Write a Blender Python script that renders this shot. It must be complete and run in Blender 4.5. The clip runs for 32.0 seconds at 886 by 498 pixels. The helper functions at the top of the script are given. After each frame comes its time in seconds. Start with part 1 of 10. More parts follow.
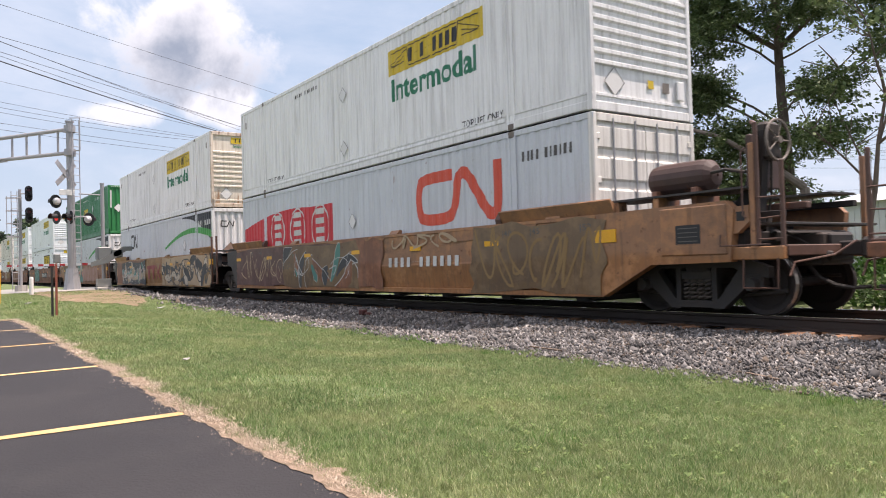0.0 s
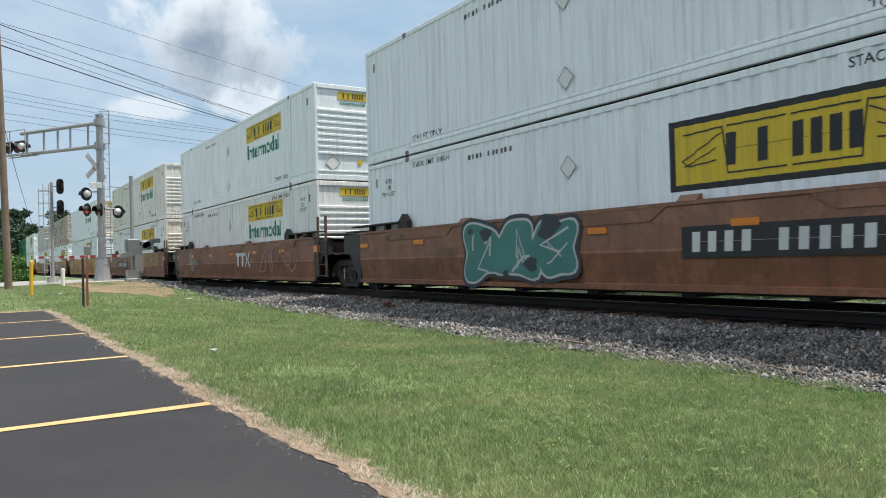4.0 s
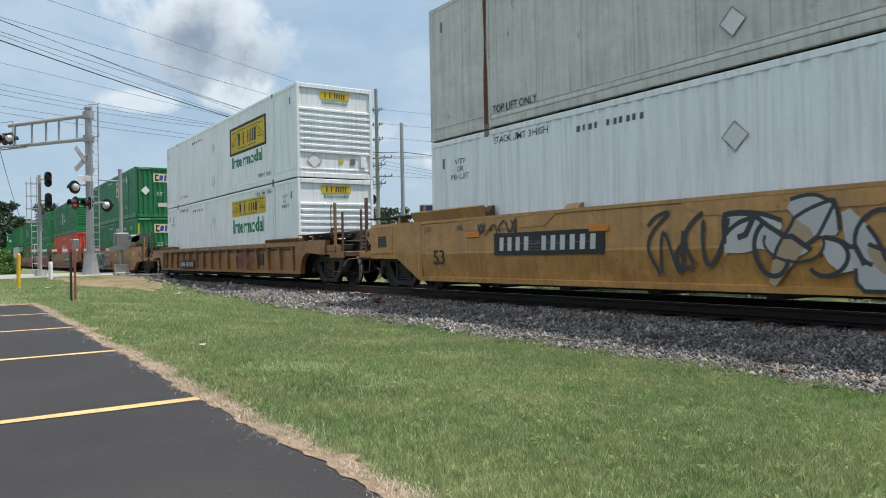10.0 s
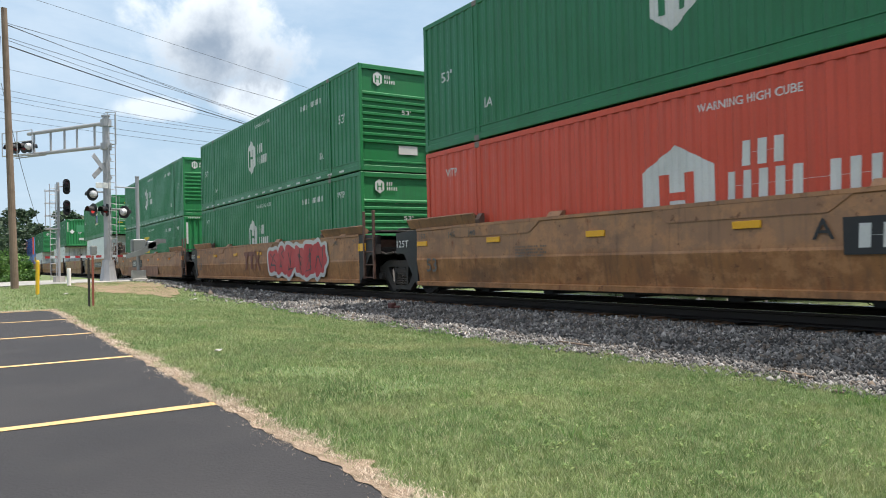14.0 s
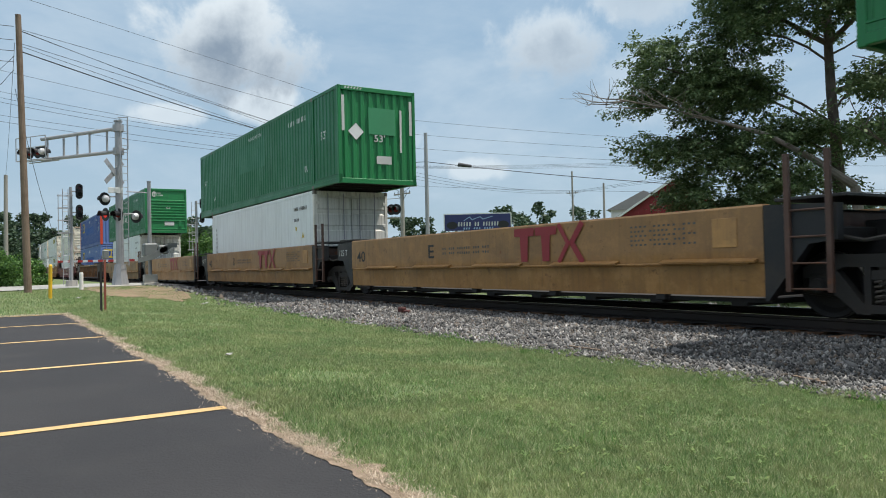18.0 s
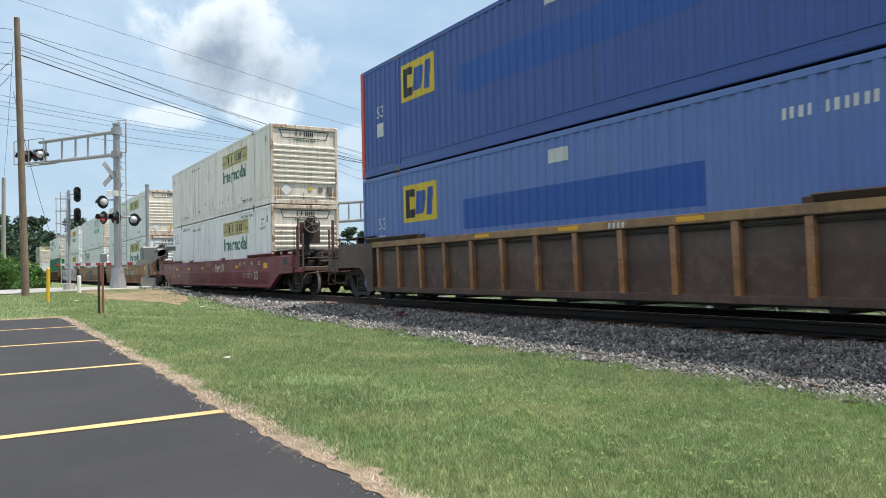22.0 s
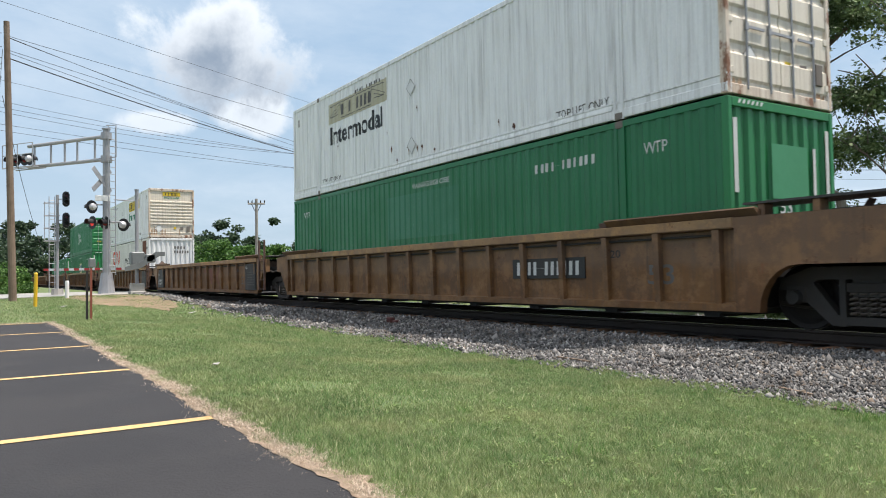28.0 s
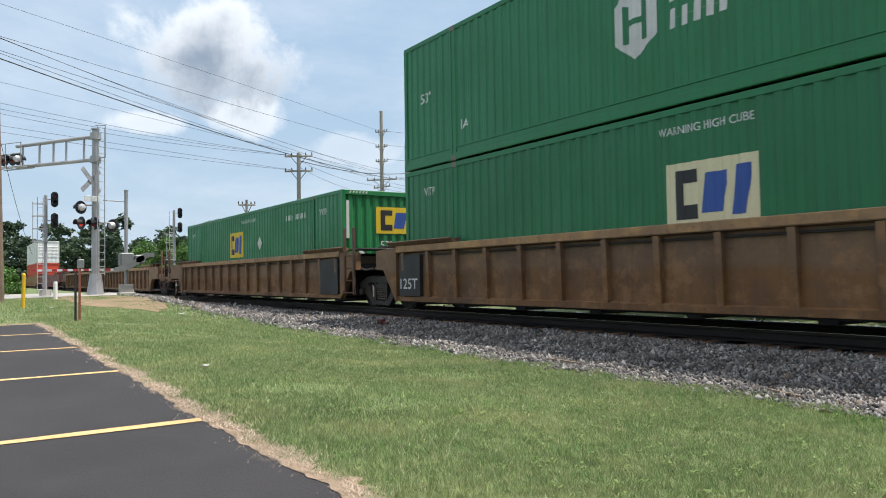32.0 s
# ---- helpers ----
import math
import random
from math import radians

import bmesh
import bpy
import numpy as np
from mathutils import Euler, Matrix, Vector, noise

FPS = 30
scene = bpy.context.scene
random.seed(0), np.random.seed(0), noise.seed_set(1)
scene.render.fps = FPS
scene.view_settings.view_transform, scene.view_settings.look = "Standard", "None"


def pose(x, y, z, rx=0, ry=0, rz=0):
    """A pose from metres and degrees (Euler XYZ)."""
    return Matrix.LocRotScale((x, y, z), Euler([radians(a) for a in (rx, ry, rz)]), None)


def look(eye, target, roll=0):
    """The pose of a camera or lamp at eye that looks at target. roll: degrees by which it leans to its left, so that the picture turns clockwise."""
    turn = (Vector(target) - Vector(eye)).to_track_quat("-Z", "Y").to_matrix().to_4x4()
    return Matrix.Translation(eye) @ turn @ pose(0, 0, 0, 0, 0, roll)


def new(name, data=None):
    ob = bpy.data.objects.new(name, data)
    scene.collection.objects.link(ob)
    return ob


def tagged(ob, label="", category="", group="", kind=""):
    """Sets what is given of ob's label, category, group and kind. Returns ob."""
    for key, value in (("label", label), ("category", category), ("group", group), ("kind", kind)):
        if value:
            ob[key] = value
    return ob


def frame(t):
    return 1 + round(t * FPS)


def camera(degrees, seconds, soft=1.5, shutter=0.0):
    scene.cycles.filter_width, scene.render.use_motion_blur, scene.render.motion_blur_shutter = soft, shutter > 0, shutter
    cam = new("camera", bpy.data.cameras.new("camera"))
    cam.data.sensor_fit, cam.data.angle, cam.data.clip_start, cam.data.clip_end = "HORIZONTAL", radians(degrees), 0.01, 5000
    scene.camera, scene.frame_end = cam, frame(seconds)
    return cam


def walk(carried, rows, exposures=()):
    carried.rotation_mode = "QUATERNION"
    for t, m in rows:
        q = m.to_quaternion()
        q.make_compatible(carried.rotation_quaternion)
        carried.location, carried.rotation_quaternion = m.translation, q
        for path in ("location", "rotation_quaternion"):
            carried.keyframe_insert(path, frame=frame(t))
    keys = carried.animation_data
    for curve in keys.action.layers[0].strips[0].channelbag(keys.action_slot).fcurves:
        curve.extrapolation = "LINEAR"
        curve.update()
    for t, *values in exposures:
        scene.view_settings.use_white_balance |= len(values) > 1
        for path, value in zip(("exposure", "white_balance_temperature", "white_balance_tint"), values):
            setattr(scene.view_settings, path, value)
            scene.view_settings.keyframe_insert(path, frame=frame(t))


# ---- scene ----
# ---- camera: a hand-held stand beside a car park, panning a little ----
EYE = Vector((0.0, 0.0, 0.86))
cam = camera(61.8, 32.0, soft=1.0, shutter=0.045)
# seconds, heading from the track's far end, tilt, lean (degrees)
PATH = [
    (0, 34.822, 1.218, -1.691), (0.5, 33.73, 1.245, -1.661), (1, 33.359, 0.781, -1.642), (1.5, 33.374, 0.743, -1.621), (2, 33.49, 0.773, -1.6), (2.5, 33.149, 0.746, -1.593),
    (3, 32.998, 0.738, -1.585), (3.5, 32.878, 0.717, -1.592), (5.5, 33.199, 0.44, -1.429), (6, 33.275, 0.395, -1.405), (6.5, 33.411, 0.361, -1.386), (7, 33.5, 0.344, -1.33),
    (7.5, 33.563, 0.354, -1.291), (8, 33.584, 0.354, -1.246), (8.5, 33.64, 0.347, -1.21), (9, 33.661, 0.363, -1.176), (9.5, 33.663, 0.381, -1.147), (10, 33.651, 0.386, -1.127),
    (10.5, 33.625, 0.427, -1.113), (11, 33.566, 0.481, -1.107), (11.5, 33.536, 0.504, -1.106), (12, 33.478, 0.565, -1.146), (12.5, 33.342, 0.615, -1.197), (13, 33.039, 0.656, -1.245),
    (13.5, 32.787, 0.737, -1.291), (14, 32.541, 0.809, -1.33), (14.5, 32.366, 0.852, -1.348), (16.5, 31.93, 1.012, -1.325), (17, 31.88, 1.056, -1.327), (17.5, 31.821, 1.128, -1.331),
    (18, 31.773, 1.154, -1.329), (18.5, 31.791, 1.188, -1.32), (19, 31.773, 1.227, -1.318), (19.5, 31.764, 1.281, -1.323), (20, 31.757, 1.311, -1.306), (20.5, 31.78, 1.32, -1.301),
    (21, 31.821, 1.357, -1.291), (21.5, 31.858, 1.394, -1.278), (22, 31.912, 1.428, -1.265), (22.5, 31.912, 1.441, -1.268), (23, 31.984, 1.486, -1.286), (23.5, 32.028, 1.502, -1.278),
    (24, 32.087, 1.485, -1.277), (24.5, 32.108, 1.604, -1.261), (25, 32.159, 1.657, -1.258), (25.5, 32.231, 1.719, -1.227), (27.5, 32.532, 1.893, -1.028), (28, 32.644, 1.93, -1.021),
    (28.5, 32.754, 1.97, -1.02), (29, 32.871, 1.994, -1.018), (29.5, 32.993, 1.977, -1.013), (30, 33.054, 1.993, -1.027), (30.5, 33.112, 1.995, -1.025), (31, 33.204, 1.957, -1),
    (31.5, 33.287, 1.996, -0.999), (32, 33.353, 2.05, -0.895),
]


def aim(heading, tilt, lean):
    a, b = radians(heading), radians(tilt)
    way = Vector((-math.cos(a) * math.cos(b), math.sin(a) * math.cos(b), math.sin(b)))
    return look(EYE, EYE + way * 10, lean)


walk(cam, [(t, aim(h, p, r)) for t, h, p, r in PATH],
     exposures=[(0, 0.66, 7000, 25), (1.0, 0.56, 7150, 29), (2.0, 0.54, 7000, 24), (3.0, 0.36, 6500, 10), (6, 0.45, 6550, 12), (9, 0.32, 6500, 11), (10, 0.30, 6500, 11), (11, 0.35, 6450, 10),
                (12, 0.48, 6400, 9), (13, 0.40, 6450, 10), (14, 0.62, 6600, 12), (16.5, 0.44, 6450, 10), (18, 0.22, 6450, 9), (19, 0.36, 6350, 8), (21, 0.42, 6450, 10), (22, 0.54, 6450, 10),
                (23, 0.46, 6500, 11), (25, 0.52, 6650, 15), (28, 0.52, 6600, 13), (29, 0.26, 6500, 11), (30, 0.34, 6650, 13), (32, 0.52, 6600, 13)])

# ---- world and sun ----
SUN_WAY = Vector((1.4, 2.25, 6.4)).normalized()
SUN_EL = math.asin(SUN_WAY.z)
SUN_AZ = math.atan2(SUN_WAY.x, SUN_WAY.y)


def link(tree, a, b):
    tree.links.new(a, b)


def sky_way(az, el):
    a, b = radians(az), radians(el)
    return (-math.cos(a) * math.cos(b), math.sin(a) * math.cos(b), math.sin(b))


def make_world():
    world = bpy.data.worlds.new("summer_sky")
    scene.world = world
    world.use_nodes = True
    nt = world.node_tree
    nt.nodes.clear()
    N = nt.nodes.new

    def math_node(op, a, b=None, clamp=False):
        n = N("ShaderNodeMath")
        n.operation, n.use_clamp = op, clamp
        for i, v in enumerate((a, b)):
            if v is None:
                continue
            if isinstance(v, (int, float)):
                n.inputs[i].default_value = v
            else:
                link(nt, v, n.inputs[i])
        return n.outputs[0]

    def smooth(v, lo, hi):
        n = N("ShaderNodeMapRange")
        n.interpolation_type = "SMOOTHSTEP"
        n.inputs["From Min"].default_value, n.inputs["From Max"].default_value = lo, hi
        link(nt, v, n.inputs["Value"])
        return n.outputs["Result"]

    def mix(fac, a, b, mode="MIX"):
        n = N("ShaderNodeMix")
        n.data_type, n.blend_type = "RGBA", mode
        if isinstance(fac, float):
            n.inputs[0].default_value = fac
        else:
            link(nt, fac, n.inputs[0])
        for i, v in ((6, a), (7, b)):
            if isinstance(v, tuple):
                n.inputs[i].default_value = (*v, 1)
            else:
                link(nt, v, n.inputs[i])
        return n.outputs[2]

    sky = N("ShaderNodeTexSky")
    sky.sky_type, sky.sun_disc = "NISHITA", False
    sky.sun_elevation, sky.sun_rotation = SUN_EL, SUN_AZ
    sky.air_density, sky.dust_density, sky.ozone_density = 1.0, 2.2, 1.2
    co = N("ShaderNodeTexCoord")
    nrm = N("ShaderNodeVectorMath")
    nrm.operation = "NORMALIZE"
    link(nt, co.outputs["Generated"], nrm.inputs[0])
    sep = N("ShaderNodeSeparateXYZ")
    link(nt, nrm.outputs[0], sep.inputs[0])
    up = math_node("ADD", math_node("MAXIMUM", sep.outputs[2], 0.0), 0.22)
    flat = N("ShaderNodeCombineXYZ")
    link(nt, math_node("DIVIDE", sep.outputs[0], up), flat.inputs[0])
    link(nt, math_node("DIVIDE", sep.outputs[1], up), flat.inputs[1])

    def noise_node(vec, scale, detail, rough, dist=0.0):
        n = N("ShaderNodeTexNoise")
        n.inputs["Scale"].default_value, n.inputs["Detail"].default_value = scale, detail
        n.inputs["Roughness"].default_value, n.inputs["Distortion"].default_value = rough, dist
        link(nt, vec, n.inputs["Vector"])
        return n.outputs["Fac"]

    broad = noise_node(flat.outputs[0], 1.15, 9, 0.62, 0.3)
    fine = noise_node(nrm.outputs[0], 16.0, 8, 0.6, 0.2)
    edge = noise_node(nrm.outputs[0], 7.0, 7, 0.62, 0.3)
    # thin high veil and broad fair-weather clouds
    veil = math_node("MULTIPLY", smooth(broad, 0.4, 0.72), 0.6)
    shade = smooth(noise_node(flat.outputs[0], 2.3, 6, 0.55), 0.42, 0.66)
    overhead = smooth(sep.outputs[2], 0.42, 0.72)

    def heap(az, el, wide, high, lo=0.08, hi=0.5):
        """A cumulus heap round a direction: its mask, its depth of vapour, and how high a direction lies in it."""
        c = Vector(sky_way(az, el))
        side = Vector((-c.y, c.x, 0)).normalized()
        top = c.cross(side) if c.cross(side).z > 0 else side.cross(c)
        values = []
        for axis, size in ((side, wide), (top, high)):
            d = N("ShaderNodeVectorMath")
            d.operation = "DOT_PRODUCT"
            link(nt, nrm.outputs[0], d.inputs[0])
            d.inputs[1].default_value = axis
            off = c.dot(axis)
            values.append(math_node("DIVIDE", math_node("SUBTRACT", d.outputs["Value"], off), math.sin(radians(size))))
        r = math_node("ADD", math_node("MULTIPLY", values[0], values[0]), math_node("MULTIPLY", values[1], values[1]))
        fall = math_node("SUBTRACT", 1.0, math_node("SQRT", r))
        body = math_node("ADD", fall, math_node("MULTIPLY", math_node("SUBTRACT", edge, 0.5), 1.7))
        body = math_node("ADD", body, math_node("MULTIPLY", math_node("SUBTRACT", fine, 0.5), 0.9))
        front = N("ShaderNodeVectorMath")
        front.operation = "DOT_PRODUCT"
        link(nt, nrm.outputs[0], front.inputs[0])
        front.inputs[1].default_value = c
        near = math_node("GREATER_THAN", front.outputs["Value"], 0.2)
        return math_node("MULTIPLY", smooth(body, lo, hi), near), body, values[1]

    low = smooth(sep.outputs[2], 0.0, 0.4)
    col = mix(0.8, sky.outputs[0], mix(low, (4.5, 6.0, 7.3), (3.3, 5.0, 6.8)))
    col = mix(veil, col, mix(shade, (6.2, 7.2, 8.1), (5.0, 6.2, 7.4)))
    # bright cloud above the view, unseen, added to light the boxes' shaded sides
    col = mix(math_node("MULTIPLY", overhead, smooth(broad, 0.25, 0.6)), col, (12.5, 13.0, 13.6))
    # cumulus: thin bright rims, grey where the vapour is deep and low
    for az, el, wide, high, dim, cover in ((27, 9.6, 5.0, 1.8, 0.1, 0.4), (34.0, 7.2, 3.4, 1.3, 0.0, 0.6), (11.2, 11.2, 3.6, 1.3, 0.1, 0.75), (18.4, 12.2, 3.4, 1.9, 0.15, 0.85),
                                           (50, 13, 8, 4, 0.1, 0.3), (47.5, 19.5, 6.0, 3.6, 0.35, 0.6), (40.8, 16.6, 5.4, 3.8, 0.75, 0.75), (15.6, 16.0, 7.2, 4.6, 1.0, 0.96)):
        mask, body, height = heap(az, el, wide, high)
        core = smooth(math_node("SUBTRACT", body, math_node("MULTIPLY", height, 0.55)), 0.0, 1.15)
        dark = math_node("MULTIPLY", core, dim)
        col = mix(math_node("MULTIPLY", mask, cover), col, mix(dark, (7.7, 8.4, 8.9), (2.5, 3.2, 4.1)))
    bg = N("ShaderNodeBackground")
    link(nt, col, bg.inputs["Color"])
    bg.inputs["Strength"].default_value = 0.088
    out = N("ShaderNodeOutputWorld")
    link(nt, bg.outputs[0], out.inputs[0])


make_world()
sun_lamp = bpy.data.lights.new("sun", "SUN")
sun_lamp.energy, sun_lamp.angle, sun_lamp.color = 4.6, radians(0.6), (1.0, 0.95, 0.87)
sun_ob = new("sun", sun_lamp)
sun_ob.matrix_world = look(SUN_WAY * 60, (0, 0, 0))

# ---- materials ----
MATS = {}


def surface(name, colour, rough=0.55, metal=0.0, second=None, amount=0.4, scale=1.0, dirt=None, dirt_amount=0.0,
            rust=0.0, bump=0.15, grain=40.0, streaks=False, spread=0.0, per_island=False, spec=0.4, worn=0.0):
    """A painted, mineral or wooden surface: base colour varied broadly and finely, grime, rust and fine relief."""
    if name in MATS:
        return MATS[name]
    m = bpy.data.materials.new(name)
    m.use_nodes = True
    nt = m.node_tree
    bsdf = nt.nodes["Principled BSDF"]
    N = nt.nodes.new
    co = N("ShaderNodeTexCoord")
    info = N("ShaderNodeObjectInfo")
    vec = co.outputs["Object"]

    def noise_at(sc, detail=5, stretch=None, off=0.0, rg=0.6):
        n = N("ShaderNodeTexNoise")
        n.noise_dimensions = "4D"
        n.inputs["Scale"].default_value, n.inputs["Detail"].default_value, n.inputs["Roughness"].default_value = sc, detail, rg
        src = vec
        if stretch:
            mp = N("ShaderNodeMapping")
            mp.inputs["Scale"].default_value = stretch
            link(nt, vec, mp.inputs["Vector"])
            src = mp.outputs[0]
        link(nt, src, n.inputs["Vector"])
        w = N("ShaderNodeMath")
        w.operation = "MULTIPLY_ADD"
        link(nt, info.outputs["Random"], w.inputs[0])
        w.inputs[1].default_value, w.inputs[2].default_value = 37.0, off
        link(nt, w.outputs[0], n.inputs["W"])
        return n.outputs["Fac"]

    def ramp(v, lo, hi, top=1.0):
        n = N("ShaderNodeMapRange")
        n.interpolation_type = "SMOOTHSTEP"
        n.inputs["From Min"].default_value, n.inputs["From Max"].default_value, n.inputs["To Max"].default_value = lo, hi, top
        link(nt, v, n.inputs["Value"])
        return n.outputs["Result"]

    def mix(fac, a, b, mode="MIX"):
        n = N("ShaderNodeMix")
        n.data_type, n.blend_type = "RGBA", mode
        if isinstance(fac, float):
            n.inputs[0].default_value = fac
        else:
            link(nt, fac, n.inputs[0])
        for i, v in ((6, a), (7, b)):
            if isinstance(v, tuple):
                n.inputs[i].default_value = (*v, 1)
            else:
                link(nt, v, n.inputs[i])
        return n.outputs[2]

    broad = noise_at(0.9 * scale, 6)
    fine = noise_at(grain, 4, off=5.0)
    second = second or tuple(c * 0.72 for c in colour)
    col = mix(ramp(broad, 0.35, 0.7, amount), tuple(colour), tuple(second))
    col = mix(ramp(fine, 0.3, 0.75, 0.35), col, mix(0.5, col, (0.5, 0.5, 0.5), "MULTIPLY"))
    if spread:
        hv = N("ShaderNodeHueSaturation")
        src = info.outputs["Random"]
        if per_island:
            src = N("ShaderNodeNewGeometry").outputs["Random Per Island"]
        mr = N("ShaderNodeMapRange")
        mr.inputs["To Min"].default_value, mr.inputs["To Max"].default_value = 1 - spread, 1 + spread
        link(nt, src, mr.inputs["Value"])
        link(nt, mr.outputs[0], hv.inputs["Value"])
        link(nt, col, hv.inputs["Color"])
        col = hv.outputs[0]
    if dirt_amount:
        d = noise_at(1.6 * scale, 7, stretch=(8.0, 8.0, 0.3) if streaks else None, off=11.0, rg=0.65)
        col = mix(ramp(d, 0.42, 0.74, dirt_amount), col, dirt or (0.07, 0.055, 0.04))
    if worn:
        # faded blotches, long dark runs and small rust blooms
        up = N("ShaderNodeSeparateXYZ")
        link(nt, vec, up.inputs[0])
        hz = N("ShaderNodeMath")
        hz.operation = "MULTIPLY_ADD"
        link(nt, noise_at(1.3, 6, stretch=(0.5, 0.5, 1.0), off=71.0), hz.inputs[0])
        hz.inputs[1].default_value = 0.5
        link(nt, up.outputs[2], hz.inputs[2])
        grey = sum(colour) / 3
        # paler and greyer above mid-height: sky sheen put into the paint with fading
        col = mix(ramp(hz.outputs[0], 1.02, 1.2, 0.45 * worn), col, tuple(0.62 * c + 0.38 * grey + 0.03 for c in colour))
        col = mix(ramp(noise_at(2.6, 9, off=31.0, rg=0.72), 0.47, 0.62, 0.6 * worn), col, tuple(min(1, c * 1.35 + 0.03) for c in colour))
        col = mix(ramp(noise_at(1.0, 9, stretch=(9.0, 9.0, 0.4), off=41.0, rg=0.72), 0.54, 0.7, 0.5 * worn), col, (0.05, 0.036, 0.028))
        col = mix(ramp(noise_at(0.55, 7, stretch=(1.0, 1.0, 2.2), off=61.0, rg=0.7), 0.5, 0.66, 0.55 * worn), col, mix(0.75, col, (0.06, 0.042, 0.032)))
        col = mix(ramp(noise_at(6.5, 7, off=51.0, rg=0.72), 0.59, 0.66, 0.8 * worn), col, (0.1, 0.042, 0.02))
    if rust:
        r = noise_at(2.6 * scale, 8, stretch=(1.6, 1.6, 0.7) if streaks else None, off=23.0, rg=0.68)
        fac = ramp(r, 0.66 - rust * 0.22, 0.74 - rust * 0.2, 0.9)
        col = mix(fac, col, mix(fine, (0.11, 0.035, 0.014), (0.24, 0.085, 0.03)))
    link(nt, col, bsdf.inputs["Base Color"])
    rr = ramp(broad, 0.3, 0.75)
    mr = N("ShaderNodeMapRange")
    mr.inputs["To Min"].default_value, mr.inputs["To Max"].default_value = max(0.05, rough - 0.1), min(1, rough + 0.12)
    link(nt, rr, mr.inputs["Value"])
    link(nt, mr.outputs[0], bsdf.inputs["Roughness"])
    bsdf.inputs["Metallic"].default_value = metal
    bsdf.inputs["Specular IOR Level"].default_value = spec
    if bump:
        b = N("ShaderNodeBump")
        b.inputs["Strength"].default_value, b.inputs["Distance"].default_value = bump, 0.01
        link(nt, fine, b.inputs["Height"])
        link(nt, b.outputs[0], bsdf.inputs["Normal"])
    MATS[name] = m
    return m


def glow(name, colour, strength):
    m = bpy.data.materials.new(name)
    m.use_nodes = True
    b = m.node_tree.nodes["Principled BSDF"]
    b.inputs["Base Color"].default_value = (*colour, 1)
    b.inputs["Emission Color"].default_value = (*colour, 1)
    b.inputs["Emission Strength"].default_value = strength
    b.inputs["Roughness"].default_value = 0.2
    return m


def leaf_material(name, a, b, warm, dry=None):
    m = bpy.data.materials.new(name)
    m.use_nodes = True
    nt = m.node_tree
    bsdf = nt.nodes["Principled BSDF"]
    geo = nt.nodes.new("ShaderNodeNewGeometry")
    rp = nt.nodes.new("ShaderNodeValToRGB")
    rp.color_ramp.elements[0].color, rp.color_ramp.elements[1].color = (*a, 1), (*warm, 1)
    e = rp.color_ramp.elements.new(0.72)
    e.color = (*b, 1)
    link(nt, geo.outputs["Random Per Island"], rp.inputs[0])
    co = nt.nodes.new("ShaderNodeTexCoord")
    nz = nt.nodes.new("ShaderNodeTexNoise")
    nz.inputs["Scale"].default_value, nz.inputs["Detail"].default_value = 0.55, 4
    link(nt, co.outputs["Object"], nz.inputs["Vector"])
    hv = nt.nodes.new("ShaderNodeHueSaturation")
    mr = nt.nodes.new("ShaderNodeMapRange")
    mr.inputs["From Min"].default_value, mr.inputs["From Max"].default_value = 0.3, 0.7
    mr.inputs["To Min"].default_value, mr.inputs["To Max"].default_value = 0.88, 1.12
    link(nt, nz.outputs["Fac"], mr.inputs["Value"])
    link(nt, mr.outputs[0], hv.inputs["Value"])
    link(nt, rp.outputs[0], hv.inputs["Color"])
    if dry:
        # tussocks of lusher and paler growth
        tn = nt.nodes.new("ShaderNodeTexNoise")
        tn.inputs["Scale"].default_value, tn.inputs["Detail"].default_value = 12.0, 4
        link(nt, co.outputs["Object"], tn.inputs["Vector"])
        tm = nt.nodes.new("ShaderNodeMapRange")
        tm.inputs["From Min"].default_value, tm.inputs["From Max"].default_value = 0.3, 0.7
        tm.inputs["To Min"].default_value, tm.inputs["To Max"].default_value = 0.72, 1.26
        link(nt, tn.outputs["Fac"], tm.inputs["Value"])
        tv = nt.nodes.new("ShaderNodeMath")
        tv.operation = "MULTIPLY"
        link(nt, tm.outputs[0], tv.inputs[0])
        link(nt, mr.outputs[0], tv.inputs[1])
        link(nt, tv.outputs[0], hv.inputs["Value"])
        # patches that have dried out
        pn = nt.nodes.new("ShaderNodeTexNoise")
        pn.inputs["Scale"].default_value, pn.inputs["Detail"].default_value, pn.inputs["Roughness"].default_value = 1.1, 6, 0.65
        link(nt, co.outputs["Object"], pn.inputs["Vector"])
        pm = nt.nodes.new("ShaderNodeMapRange")
        pm.inputs["From Min"].default_value, pm.inputs["From Max"].default_value, pm.inputs["To Max"].default_value = 0.44, 0.7, 0.6
        link(nt, pn.outputs["Fac"], pm.inputs["Value"])
        pc = nt.nodes.new("ShaderNodeMix")
        pc.data_type = "RGBA"
        link(nt, pm.outputs[0], pc.inputs[0])
        link(nt, rp.outputs[0], pc.inputs[6])
        pc.inputs[7].default_value = (*dry, 1)
        link(nt, pc.outputs[2], hv.inputs["Color"])
    link(nt, hv.outputs[0], bsdf.inputs["Base Color"])
    bsdf.inputs["Roughness"].default_value = 0.55
    bsdf.inputs["Specular IOR Level"].default_value = 0.3
    tr = nt.nodes.new("ShaderNodeBsdfTranslucent")
    link(nt, hv.outputs[0], tr.inputs["Color"])
    mx = nt.nodes.new("ShaderNodeMixShader")
    mx.inputs[0].default_value = 0.3
    link(nt, bsdf.outputs[0], mx.inputs[1])
    link(nt, tr.outputs[0], mx.inputs[2])
    link(nt, mx.outputs[0], nt.nodes["Material Output"].inputs["Surface"])
    return m


